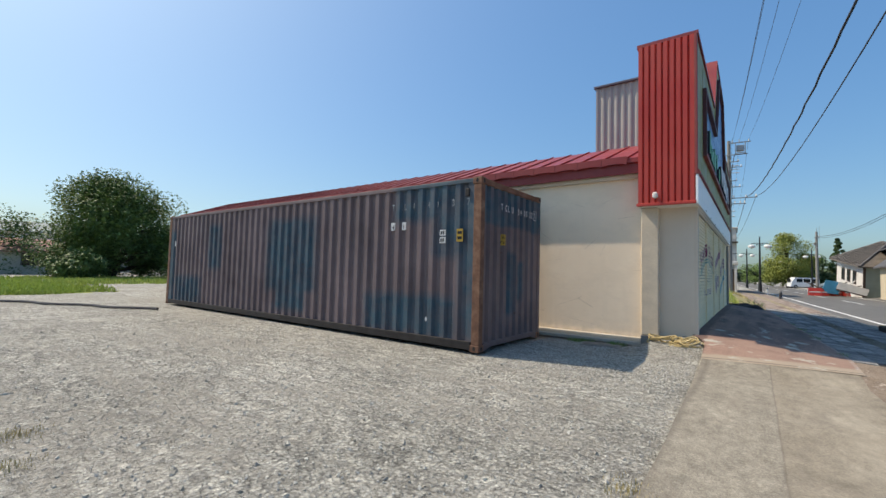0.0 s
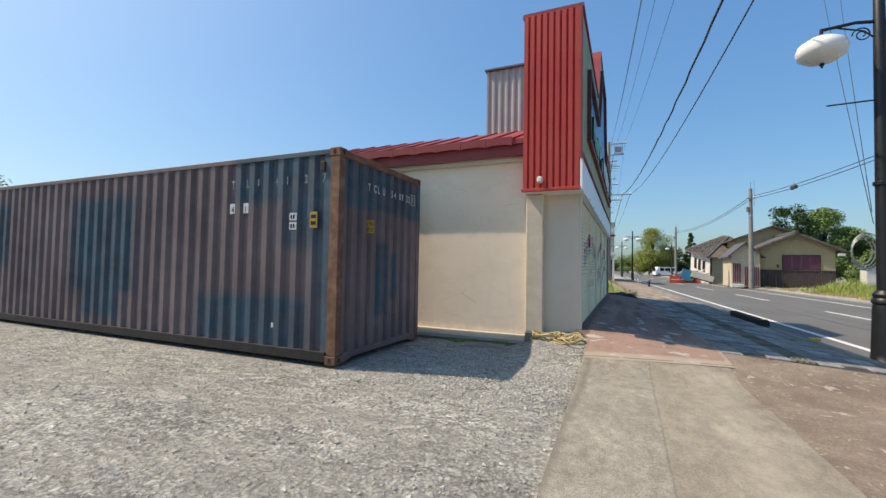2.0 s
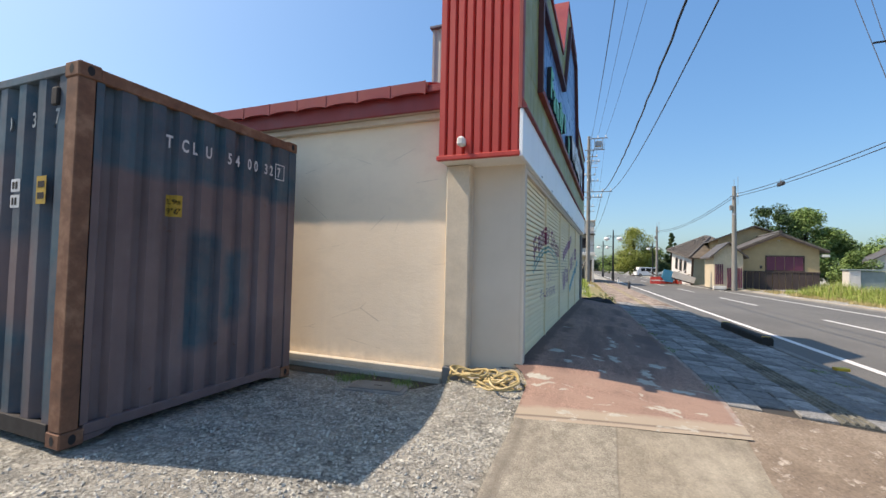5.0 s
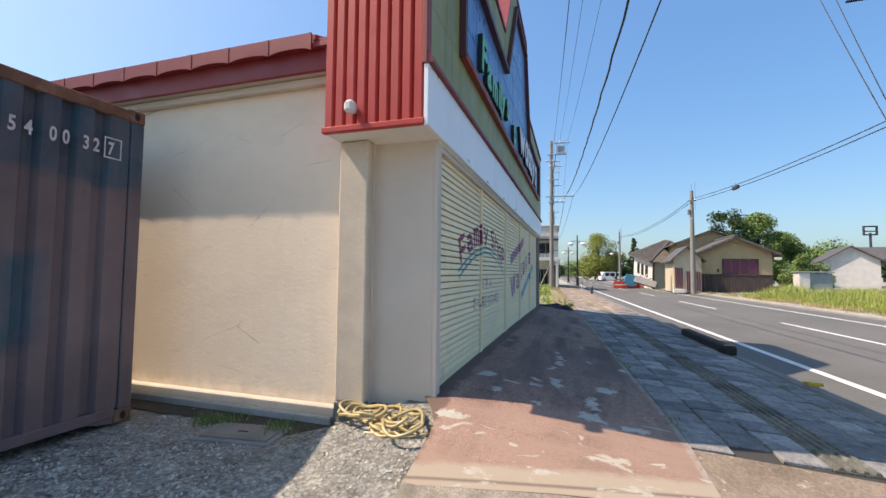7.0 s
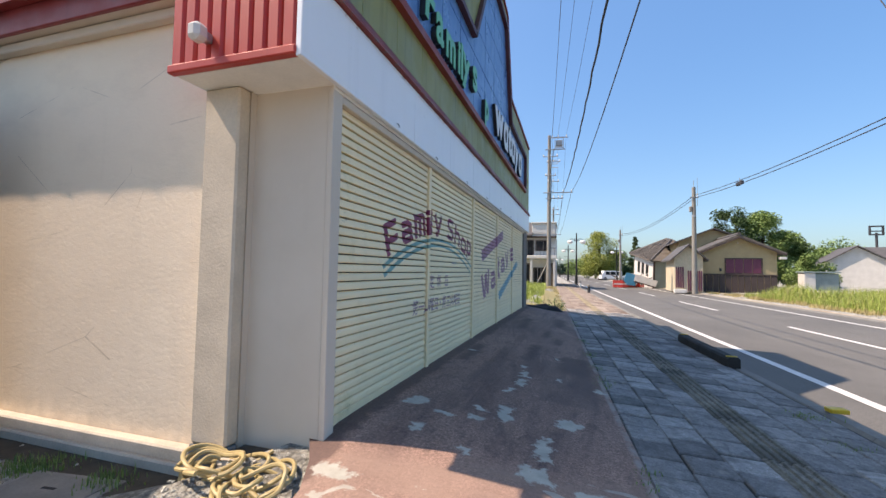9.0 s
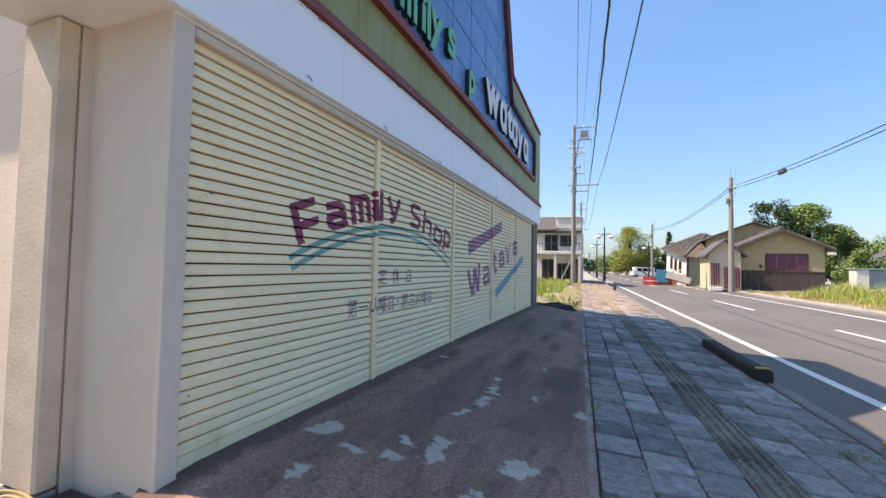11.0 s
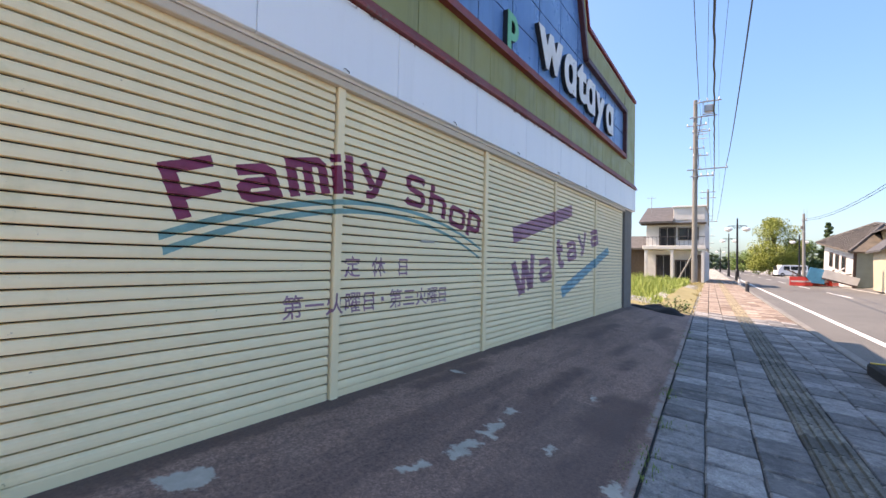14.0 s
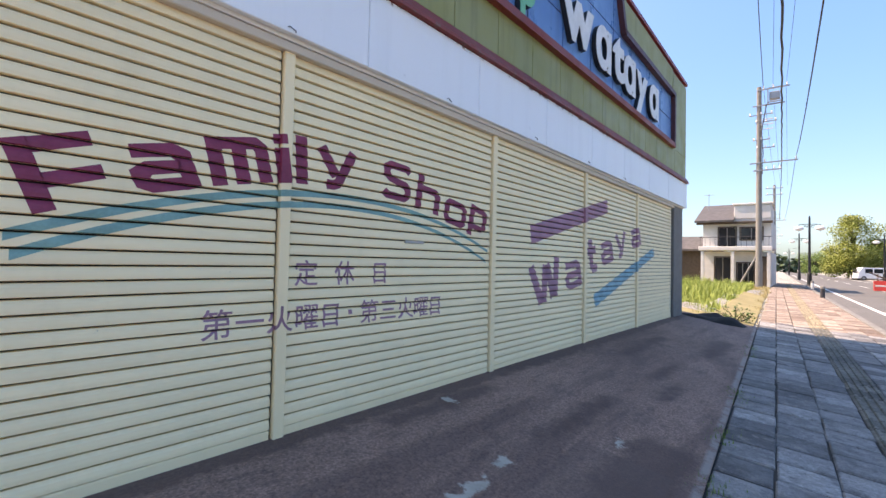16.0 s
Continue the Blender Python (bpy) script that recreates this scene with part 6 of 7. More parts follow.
def tree(name, x, y, z, height, width, material, label, seed, trunk=0.3, bare=0.25, blobs=26, per=170, size=0.4, shape="round"):
    rng = random.Random(seed)
    ob = thing(name, pose(x, y, z), label, "tree")
    g = Geo()
    g.hose([(0, 0, -0.3), (0.05, 0, height * bare * 0.6), (0.1 * trunk, 0.1, height * bare), (0.3 * trunk, 0, height * 0.72)], [trunk, trunk * 0.8, trunk * 0.7, trunk * 0.25], 8)
    centres = []
    for i in range(blobs):
        a = rng.uniform(0, 6.28)
        if shape == "cone":
            f = i / blobs
            h = height * (bare + (1 - bare) * f)
            r = width / 2 * (1 - f) * rng.uniform(0.5, 1.0)
            br = max(0.35, width * 0.16 * (1.1 - f))
        else:
            f = rng.random()
            h = height * (bare + (0.93 - bare) * f)
            r = width / 2 * math.sqrt(max(0.0, 1 - (2 * f - 0.75) ** 2 / 1.7)) * rng.uniform(0.25, 0.92)
            br = width * rng.uniform(0.14, 0.25)
        c = Vector((r * math.cos(a), r * math.sin(a), h))
        centres.append((c, br))
        if i % 2 == 0:
            g.hose([(0, 0, max(height * bare * 0.8, h * 0.5)), (c.x * 0.5, c.y * 0.5, h * 0.85), tuple(c)], [trunk * 0.4, trunk * 0.22, trunk * 0.06], 5)
    part("trunk", g, M_BARK, ob, smooth=True)
    v, f = leaves(rng, centres, per * 3.2, size * 0.53, 1.0)
    part("crown", raw_mesh("crown", v, f, material), material, ob)
    return ob


tree("camphor_tree", -46, 13.1, 0.2, 8.5, 10.2, M_LEAFDARK, "broad dense dark green tree at the edge of the grass", 3, 0.5, 0.1, 60, 330, 0.36)
tree("pine_tree", 17.0, 62, 0.2, 9.2, 5.0, M_LEAFPINE, "dark pine behind the ochre house", 4, 0.25, 0.2, 26, 150, 0.38)
tree("broadleaf_tree", 20.5, 63, 0.2, 8.7, 6.5, M_LEAF, "green tree behind the ochre house", 5, 0.25, 0.15, 30, 170, 0.36)
tree("broadleaf_tree", 24.0, 66, 0.2, 7.0, 5.5, M_LEAFDARK, "rounded green tree beside the vacant plot", 6, 0.25, 0.12, 28, 170, 0.36)
tree("broadleaf_tree", 22.5, 57, 0.2, 3.6, 4.0, M_LEAF, "bushy green tree beside the ochre house", 7, 0.15, 0.1, 22, 150, 0.3)
tree("broadleaf_tree", 34, 76, 0.2, 6.0, 9.0, M_LEAF, "distant green tree behind the white house", 8, 0.2, 0.1, 22, 130, 0.45)
tree("willow_tree", 5.2, 108, 0.2, 10.6, 9.0, M_LEAFWILLOW, "yellow-green willow by the road's far end", 9, 0.35, 0.12, 40, 190, 0.42)
tree("broadleaf_tree", 9.5, 114, 0.2, 6.5, 8.0, M_LEAFDARK, "dark green tree behind the willow", 10, 0.25, 0.1, 22, 150, 0.45)
tree("fir_tree", 12.9, 110, 0.2, 9.7, 5.5, M_LEAFPINE, "dark conical fir behind the leaning house", 12, 0.2, 0.12, 34, 120, 0.4, "cone")
tree("broadleaf_tree", 0.0, 150, 0.2, 6.0, 9.0, M_LEAF, "distant green tree beyond the road", 13, 0.25, 0.1, 18, 120, 0.5)
for i, (x, y, h, w) in enumerate(((-52, -2, 6.0, 11), (-58, 6, 6.5, 10), (-44, 20.5, 4.2, 5), (-60, 22, 6.5, 12), (-38, 16.5, 2.6, 4.0), (-36.5, 18.8, 2.2, 3.6), (-41, 9.5, 2.4, 3.2))):
    tree("broadleaf_tree" if h > 3 else "shrub", x, y, 0.2, h, w, M_LEAFDARK, "dark green tree beyond the grass" if h > 3 else "low green shrub at the edge of the grass", 20 + i, 0.2, 0.05, 18, 130, 0.4)


def ridge(name, spots, label, seed):
    """A far wooded skyline of leaf clumps."""
    rng = random.Random(seed)
    v, f = [], []
    for (x0, y0), (x1, y1), h in spots:
        n = 40
        centres = []
        for i in range(n):
            t = i / n
            hh = h * (0.7 + 0.5 * noise.noise((x0 * 0.1 + t * 4, y0, seed)))
            for k in (0.3, 0.75):
                centres.append((Vector((x0 + (x1 - x0) * t, y0 + (y1 - y0) * t, hh * k)), h * 0.34))
        a, b = leaves(rng, centres, 26, h * 0.22, 1.0, 0.9)
        m = len(v)
        v += a
        f += [tuple(i + m for i in q) for q in b]
    ob = new(name, raw_mesh(name, v, f, M_HILL))
    return tagged(ob, label, kind="stuff")


ridge("distant_woods", [((-150, -60), (-140, 90), 13), ((-90, -50), (-85, 5), 8), ((-140, 90), (-20, 230), 12), ((-30, 230), (40, 240), 9), ((40, 150), (160, 90), 9), ((70, 60), (120, 10), 8), ((14, 130), (40, 140), 6)], "hazy green woods along the skyline", 2)


def grass(name, count, pick, h0, h1, w, material, label, seed):
    """Bent blades of grass rooted in the ground."""
    rng = random.Random(seed)
    verts, faces = [], []
    for _ in range(count):
        spot = pick(rng)
        if spot is None:
            continue
        x, y, z, k = spot
        for _ in range(3):
            h = rng.uniform(h0, h1) * k
            a = rng.uniform(0, 6.28)
            lean = rng.uniform(0.05, 0.45) * h
            bx, by = x + rng.gauss(0, 0.06), y + rng.gauss(0, 0.06)
            dx, dy = math.cos(a), math.sin(a)
            s = w * rng.uniform(0.7, 1.3)
            n = len(verts)
            verts += [(bx - dy * s, by + dx * s, z), (bx + dy * s, by - dx * s, z), (bx - dy * s * 0.7 + dx * lean * 0.35, by + dx * s * 0.7 + dy * lean * 0.35, z + h * 0.6),
                      (bx + dy * s * 0.7 + dx * lean * 0.35, by - dx * s * 0.7 + dy * lean * 0.35, z + h * 0.6), (bx + dx * lean, by + dy * lean, z + h)]
            faces += [(n, n + 1, n + 3, n + 2), (n + 2, n + 3, n + 4)]
    ob = new(name, raw_mesh(name, verts, faces, material))
    return tagged(ob, label, kind="stuff")


def clumpy(x, y, s=0.35):
    return 0.65 + 0.7 * noise.noise((x * s, y * s, 9))


def plot_right(rng):
    y = rng.uniform(16, 44)
    v = (y - ORIGIN.y)
    edge = road(9.0, v).x + 0.6 * noise.noise((y * 0.5, 0, 0))
    x = edge + 26 * rng.random() ** 1.8
    if y > 40.5 and x < 17.5:
        return None
    return x, y, 0.28, clumpy(x, y) * (0.45 + 0.55 * min((x - edge) / 1.5, 1))


grass("tall_grass", 27000, plot_right, 0.25, 1.25, 0.010, M_GRASS, "tall fresh green grass over the vacant plot", 31)
grass("dry_stalks", 5000, plot_right, 0.3, 1.15, 0.009, M_DRYGRASS, "pale dry stalks among the tall grass", 38)


def verge_spot(rng):
    v = rng.uniform(-10, 40)
    p = road(8.2 + 0.9 * rng.random(), v)
    return (p.x, p.y, 0.27, clumpy(p.x, p.y, 0.8)) if noise.noise((p.x, p.y * 0.5, 2)) > -0.1 else None


grass("dry_verge_grass", 3500, verge_spot, 0.10, 0.3, 0.012, M_DRYGRASS, "straw-coloured cut grass along the verge", 32)


def plot_left(rng):
    y = rng.uniform(21.2, 44)
    edge = road(-3.3, (y - ORIGIN.y)).x
    x = edge - 0.9 - 9 * rng.random() ** 1.3
    return x, y, 0.36, clumpy(x, y, 0.5)


g = Geo()
rows_y = [20.6, 22, 24, 27, 30, 34, 38, 42, 46, 50]
for y in rows_y:
    e = road(-3.32, y - ORIGIN.y).x
    g.v += [(e - d, y, level(e - d, y) + 0.004) for d in (0.02, 0.8, 1.8, 5, 12)]
g.f += [(j * 5 + i, j * 5 + 5 + i, j * 5 + 6 + i, j * 5 + i + 1) for j in range(len(rows_y) - 1) for i in range(4)]
setting("lot_soil", g, plain("dry_lot_soil", (0.34, 0.29, 0.13), 0.95, vary=0.35, scale=0.9, fine=25, space="World"), "dry straw-strewn soil of the plot beside the shop")
grass("lot_grass", 15000, plot_left, 0.25, 0.8, 0.014, M_GRASS, "lush green weeds on the plot beside the shop", 33)


def lot_edge(rng):
    y = rng.uniform(21.2, 46)
    edge = road(-3.3, (y - ORIGIN.y)).x
    x = edge - 1.6 * rng.random()
    return x, y, 0.38, clumpy(x, y, 0.9)


grass("dry_lot_grass", 3200, lot_edge, 0.06, 0.22, 0.011, M_DRYGRASS, "short dry grass beside the footway", 34)


def meadow(rng):
    x = -22.0 - 22 * rng.random() ** 1.3
    y = rng.uniform(-14, 9.5) if x > -31 else rng.uniform(-14, 24)
    if x > -22.9 + 1.3 * noise.noise((y * 0.4, 0, 5)):
        return None
    if x > -31 and y > 7.0 + 1.5 * noise.noise((x * 0.5, 3, 1)):
        return None
    return x, y, 0.31, 0.4 + clumpy(x, y, 0.3)


g = Geo()
g.add([(x + 0.8 * noise.noise((y * 0.4, x, 5)), y, 0.325) for y in (-30, -14, -6, -1, 2, 4.5, 7, 9, 14, 24, 40) for x in (-90, -45, -34, -29 if y > 7.5 else -28, -31 if y > 7.5 else -23.0)],
      [(j * 5 + i, j * 5 + i + 1, j * 5 + i + 6, j * 5 + i + 5) for j in range(10) for i in range(4)])
setting("meadow", g, plain("meadow_turf", (0.30, 0.36, 0.07), 0.95, vary=0.4, scale=0.8, space="World"), "mown green turf at the back of the lot")
grass("meadow_grass", 22000, meadow, 0.06, 0.26, 0.03, M_MEADOW, "bright green grass at the back of the gravel lot", 35)


def weeds(rng):
    c = rng.choice(((-2.75, 8.74, 0.36), (-1.98, 8.78, 0.37), (-2.6, 8.82, 0.36), (3.0, 11.2, 0.33), (3.05, 10.4, 0.3), (3.02, 12.0, 0.34), (1.02, 12.9, 0.46)))
    if rng.random() < 0.6:
        p = road(-3.28 + rng.gauss(0, 0.02), -6.2 + 10 * rng.random())
        return (p.x, p.y, level(p.x, p.y), 0.6) if noise.noise((0, p.y * 1.7, 3)) > 0.1 else None
    return c[0] + rng.gauss(0, 0.07), c[1] + rng.gauss(0, 0.05), c[2] - 0.02, 1


grass("weeds", 1500, weeds, 0.02, 0.08, 0.004, M_LEAF, "small weeds in the joints and along the wall", 36)



def dry_tufts(rng):
    c = rng.choice(((-4.5, 1.0, 0.34), (-4.4, 1.05, 0.34), (-3.75, 0.87, 0.34), (-0.49, 3.2, 0.345), (-0.46, 3.16, 0.345)))
    return c[0] + rng.gauss(0, 0.05), c[1] + rng.gauss(0, 0.05), c[2] - 0.02, 1


grass("dry_tufts", 150, dry_tufts, 0.01, 0.045, 0.003, M_DRYGRASS, "small dry tufts of grass in the gravel", 37)

# weed bush at the corner of the plot
bush = thing("weed_bush", pose(0.12, 21.5, 0.36), "leggy green weed with small leaves beside the footway", "plant")
rng = random.Random(8)
g = Geo()
cs = []
for k in range(14):
    a, h, r = rng.uniform(0, 6.28), rng.uniform(0.2, 0.5), rng.uniform(0.1, 0.42)
    tip = (r * math.cos(a), r * math.sin(a) * 0.6, h)
    g.hose([(0, 0, 0), (tip[0] * 0.4, tip[1] * 0.4, h * 0.6), tip], [0.012, 0.008, 0.003], 4)
    cs += [(Vector(tip) * q, 0.09) for q in (0.6, 0.8, 1.0)]
part("stems", g, M_BARK, bush)
v, f = leaves(rng, cs, 6, 0.055, 1)
part("foliage", raw_mesh("foliage", v, f, M_LEAFDARK), M_LEAFDARK, bush)


# ---- houses ----
def gable_roof(g, x0, x1, y0, y1, eave, apex, over=0.5, t=0.12, along="y"):
    """Two roof slabs; the ridge runs along y or x."""
    if along == "y":
        m = (x0 + x1) / 2
        k = (apex - eave) / (m - x0)
        for s, e in ((-1, x0 - over), (1, x1 + over)):
            ze = eave - k * over
            g.prism([(e, ze), (m, apex), (m, apex + t), (e, ze + t)] if s < 0 else [(e, ze), (e, ze + t), (m, apex + t), (m, apex)], y0 - over, y1 + over, "y")
    else:
        m = (y0 + y1) / 2
        k = (apex - eave) / (m - y0)
        for s, e in ((-1, y0 - over), (1, y1 + over)):
            ze = eave - k * over
            g.prism([(e, ze), (m, apex), (m, apex + t), (e, ze + t)] if s < 0 else [(e, ze), (e, ze + t), (m, apex + t), (m, apex)], x0 - over, x1 + over, "x")
    return g


def roof_courses(g, x0, x1, y0, y1, eave, apex, over=0.5, t=0.12, step=0.34, along="y"):
    """Rounded tile rows running down both slopes."""
    if along == "y":
        m = (x0 + x1) / 2
        k = (apex - eave) / (m - x0)
        y = y0 - over + 0.1
        while y < y1 + over:
            for e in (x0 - over, x1 + over):
                g.tube((e, y, eave - k * over + t), (m, y, apex + t), 0.055, n=5)
            y += step
        g.tube((m, y0 - over - 0.05, apex + t + 0.06), (m, y1 + over + 0.05, apex + t + 0.06), 0.14, n=7)
    else:
        m = (y0 + y1) / 2
        k = (apex - eave) / (m - y0)
        x = x0 - over + 0.1
        while x < x1 + over:
            for e in (y0 - over, y1 + over):
                g.tube((x, e, eave - k * over + t), (x, m, apex + t), 0.055, n=5)
            x += step
        g.tube((x0 - over - 0.05, m, apex + t + 0.06), (x1 + over + 0.05, m, apex + t + 0.06), 0.14, n=7)
    return g


def window(parent, x0, x1, z0, z1, y, frame_m, pane_m, n, depth=0.06, name="window"):
    """A framed window on a wall that faces -y, with n panes."""
    w = part(name, Geo().box(x0 - 0.07, x1 + 0.07, y - depth, y, z1, z1 + 0.08).box(x0 - 0.07, x1 + 0.07, y - depth, y, z0 - 0.08, z0).box(x0 - 0.07, x0, y - depth, y, z0, z1).box(x1, x1 + 0.07, y - depth, y, z0, z1), frame_m, parent)
    s = (x1 - x0) / n
    for i in range(n):
        part("pane", Geo().soft_box(x0 + i * s + 0.02, x0 + (i + 1) * s - 0.02, y - depth * 0.6, y - 0.004, z0 + 0.01, z1 - 0.01, 0.01), pane_m, w)
    return w


def ochre_house():
    h = thing("ochre_house", pose(10.55, 47, 0.28, 0, 0, -2), "single-storey ochre plaster house with dark boarding and tiled roofs", "house")
    W, D = 5.3, 8.0
    eave, apex = 3.33, 4.55
    g = Geo().prism([(0, 0), (W, 0), (W, eave), (W / 2, apex), (0, eave)], 0, D, "y")
    part("wall", g, M_CREAMWALL, h)
    n = 12
    for i in range(n):
        part("board", Geo().soft_box(i * W / n + 0.02, (i + 1) * W / n - 0.02, -0.05, -0.004, 0.0, 1.42, 0.008), M_WAINSCOT, h)
    part("rail", Geo().soft_box(-0.05, W + 0.05, -0.08, -0.004, 1.43, 1.54, 0.01), M_WAINSCOT, h)
    window(h, 1.81, 4.27, 1.62, 2.76, -0.004, M_WAINSCOT, M_PLUM, 4)
    r = part("roof", gable_roof(Geo(), 0, W, 0, D, eave, apex + 0.05, 0.5), M_TILE, h, "grey-brown tiled roof")
    part("roof_tiling", roof_courses(Geo(), 0, W, 0, D, eave, apex + 0.05, 0.5), M_TILEDARK, r)["kind"] = "stuff"
    part("verge_board", Geo().prism([(-0.5, eave - 0.33), (W / 2, apex - 0.09), (W + 0.5, eave - 0.33), (W + 0.5, eave - 0.2), (W / 2, apex + 0.04), (-0.5, eave - 0.2)], -0.53, -0.503, "y"), M_WAINSCOT, h)
    part("vent", Geo().lathe([(0.09, 0), (0.09, 0.05)], 8, (W / 2, -0.06, 4.05)), M_WHITEWALL, h)
    part("gutter_box", Geo().soft_box(W + 0.05, W + 0.5, -0.5, -0.1, 2.75, 2.95, 0.02), M_WHITEWALL, h)
    part("meter", Geo().soft_box(1.35, 1.5, -0.15, -0.06, 1.75, 2.0, 0.02), M_WIRE, h)
    # porch with its own small gable
    p = part("porch", Geo().prism([(-2.1, 0), (-0.05, 0), (-0.05, 2.85), (-1.07, 3.75), (-2.1, 2.85)], -1.2, 3.4, "y"), M_CREAMTRIM, h, "cream porch with plum slatted doors")
    part("porch_roof", gable_roof(Geo(), -2.1, -0.05, -1.2, 3.4, 2.85, 3.80, 0.35), M_TILEDARK, p)
    for x0, x1 in ((-2.0, -1.35), (-1.15, -0.12)):
        z1 = 2.05 if x0 < -1.5 else 1.75
        k = x0
        while k < x1 - 0.05:
            part("door_slat", Geo().soft_box(k, k + 0.085, -1.28, -1.21, 0.12 if x0 > -1.5 else 0.35, z1, 0.008), M_PLUM, p)
            k += 0.155
    part("porch_step", Geo().soft_box(-2.2, -1.3, -1.8, -1.22, -0.05, 0.22, 0.02), M_WHITEWALL, h)
    # taller wing behind
    b = part("rear_wing", Geo().prism([(-0.6, 0), (5.2, 0), (5.2, 4.62), (2.3, 5.75), (-0.6, 4.62)], D - 2.0, D + 5, "y"), M_CREAMWALL, h)
    part("rear_roof", gable_roof(Geo(), -0.6, 5.2, D - 2.0, D + 5, 4.62, 5.78, 0.5), M_TILEDARK, b)
    return h


ochre_house()


def leaning_house():
    h = thing("leaning_house", pose(8.5, 57, 0.25, 7.6, 0, 8), "collapsed white house leaning forward, grey-green end wall", "house")
    W, D = 5.2, 7.6
    part("wall", Geo().box(0, W, 0, D, -1.2, 3.0), M_WHITEWALL, h)
    part("end_sheet", Geo().soft_box(0.1, W + 0.02, -0.08, -0.005, -0.2, 2.9, 0.01), M_TEALWALL, h, "grey-green metal sheet wall")
    part("corner_board", Geo().soft_box(-0.1, 0.09, -0.1, -0.002, -0.2, 3.0, 0.01), M_WAINSCOT, h)
    for y in (1.9, 3.5, 5.1):
        w = part("window", Geo().soft_box(-0.05, -0.004, y, y + 0.9, 0.9, 2.25, 0.01), M_WAINSCOT, h)
        part("pane", Geo().soft_box(-0.07, -0.045, y + 0.1, y + 0.8, 1.0, 2.15, 0.008), M_GLASS, w)
    o = 0.5
    ring = [(-o, -o, 2.95), (W + o, -o, 2.95), (W + o, D + o, 2.95), (-o, D + o, 2.95)]
    under = [(x, y, 2.82) for x, y, _ in ring]
    ridge_ends = [(W / 2, 3.0, 4.95), (W / 2, D - 3.0, 4.95)]
    g = Geo().add(ring + under + ridge_ends, [(0, 1, 8), (1, 2, 9, 8), (2, 3, 9), (3, 0, 8, 9), (0, 4, 5, 1), (1, 5, 6, 2), (2, 6, 7, 3), (3, 7, 4, 0), (4, 7, 6, 5)])
    r = part("roof", g, M_TILE, h, "grey-brown tiled hip roof")
    g = Geo()
    for a, b in ((0, 8), (1, 8), (2, 9), (3, 9), (8, 9)):
        pts = ring + under + ridge_ends
        g.tube(pts[a], pts[b], 0.13, n=6)
    for k in range(22):
        y = -o + (D + 2 * o) * (k + 0.5) / 22
        t = min(1.0, (y + o) / (3.0 + o), (D + o - y) / (3.0 + o))
        for e in (-o, W + o):
            g.tube((e, y, 2.97), (e + (W / 2 - e) * t, y, 2.97 + 2.0 * t), 0.05, n=5)
    part("roof_tiling", g, M_TILEDARK, r)["kind"] = "stuff"
    return h


leaning_house()
heap2 = thing("debris_heap", pose(6.3, 57.3, 0.2), "heap of torn boards and a blue sheet beside the leaning house", "debris")
rng = random.Random(3)
part("blue_sheet", Geo().prism([(-0.9, 0.3), (0.35, 0.2), (0.55, 1.35), (-0.5, 1.6)], -0.9, -0.5, "y"), M_BLUETARP, heap2)
part("wall_slab", Geo().prism([(0.2, 0.75), (2.3, 0.15), (2.5, 0.75), (0.4, 1.45)], -1.1, -0.95, "y"), M_WHITEWALL, heap2, "fallen white wall slab")
part("slab_edge", Geo().prism([(0.2, 0.62), (2.28, 0.02), (2.3, 0.14), (0.2, 0.74)], -1.12, -0.93, "y"), M_WAINSCOT, heap2)
for k in range(16):
    x, y, L = rng.uniform(-1.6, 1.4), rng.uniform(-0.6, 1.2), rng.uniform(0.7, 1.8)
    a, b = rng.uniform(0, 6.28), rng.uniform(-0.1, 0.8)
    part("board", Geo().tube((x, y, rng.uniform(0.05, 0.7)), (x + L * math.cos(a) * math.cos(b), y + L * math.sin(a) * math.cos(b), 0.2 + abs(L * math.sin(b)) + 0.3), 0.06, 0.05, 4), M_WHITEWALL if k % 3 == 0 else M_WOOD, heap2)
barrier = thing("road_barrier", pose(4.9, 56.0, 0.2, 0, 0, 4), "red plastic road barrier by the far verge", "barrier", "barriers by the debris")
part("body", Geo().prism([(-0.25, 0), (0.25, 0), (0.12, 0.75), (-0.12, 0.75)], -0.5, 0.5, "x"), M_REDPLASTIC, barrier)
part("band", Geo().soft_box(-0.45, 0.45, -0.205, -0.18, 0.3, 0.42, 0.01), M_WHITEWALL, barrier)
for k in range(1, 6):
    copy_thing(barrier, pose(4.9 + 0.5 * k * (1 if k % 2 else 0.9), 56.0 + 0.5 * k, 0.2, 0, 0, 4 + 11 * k))


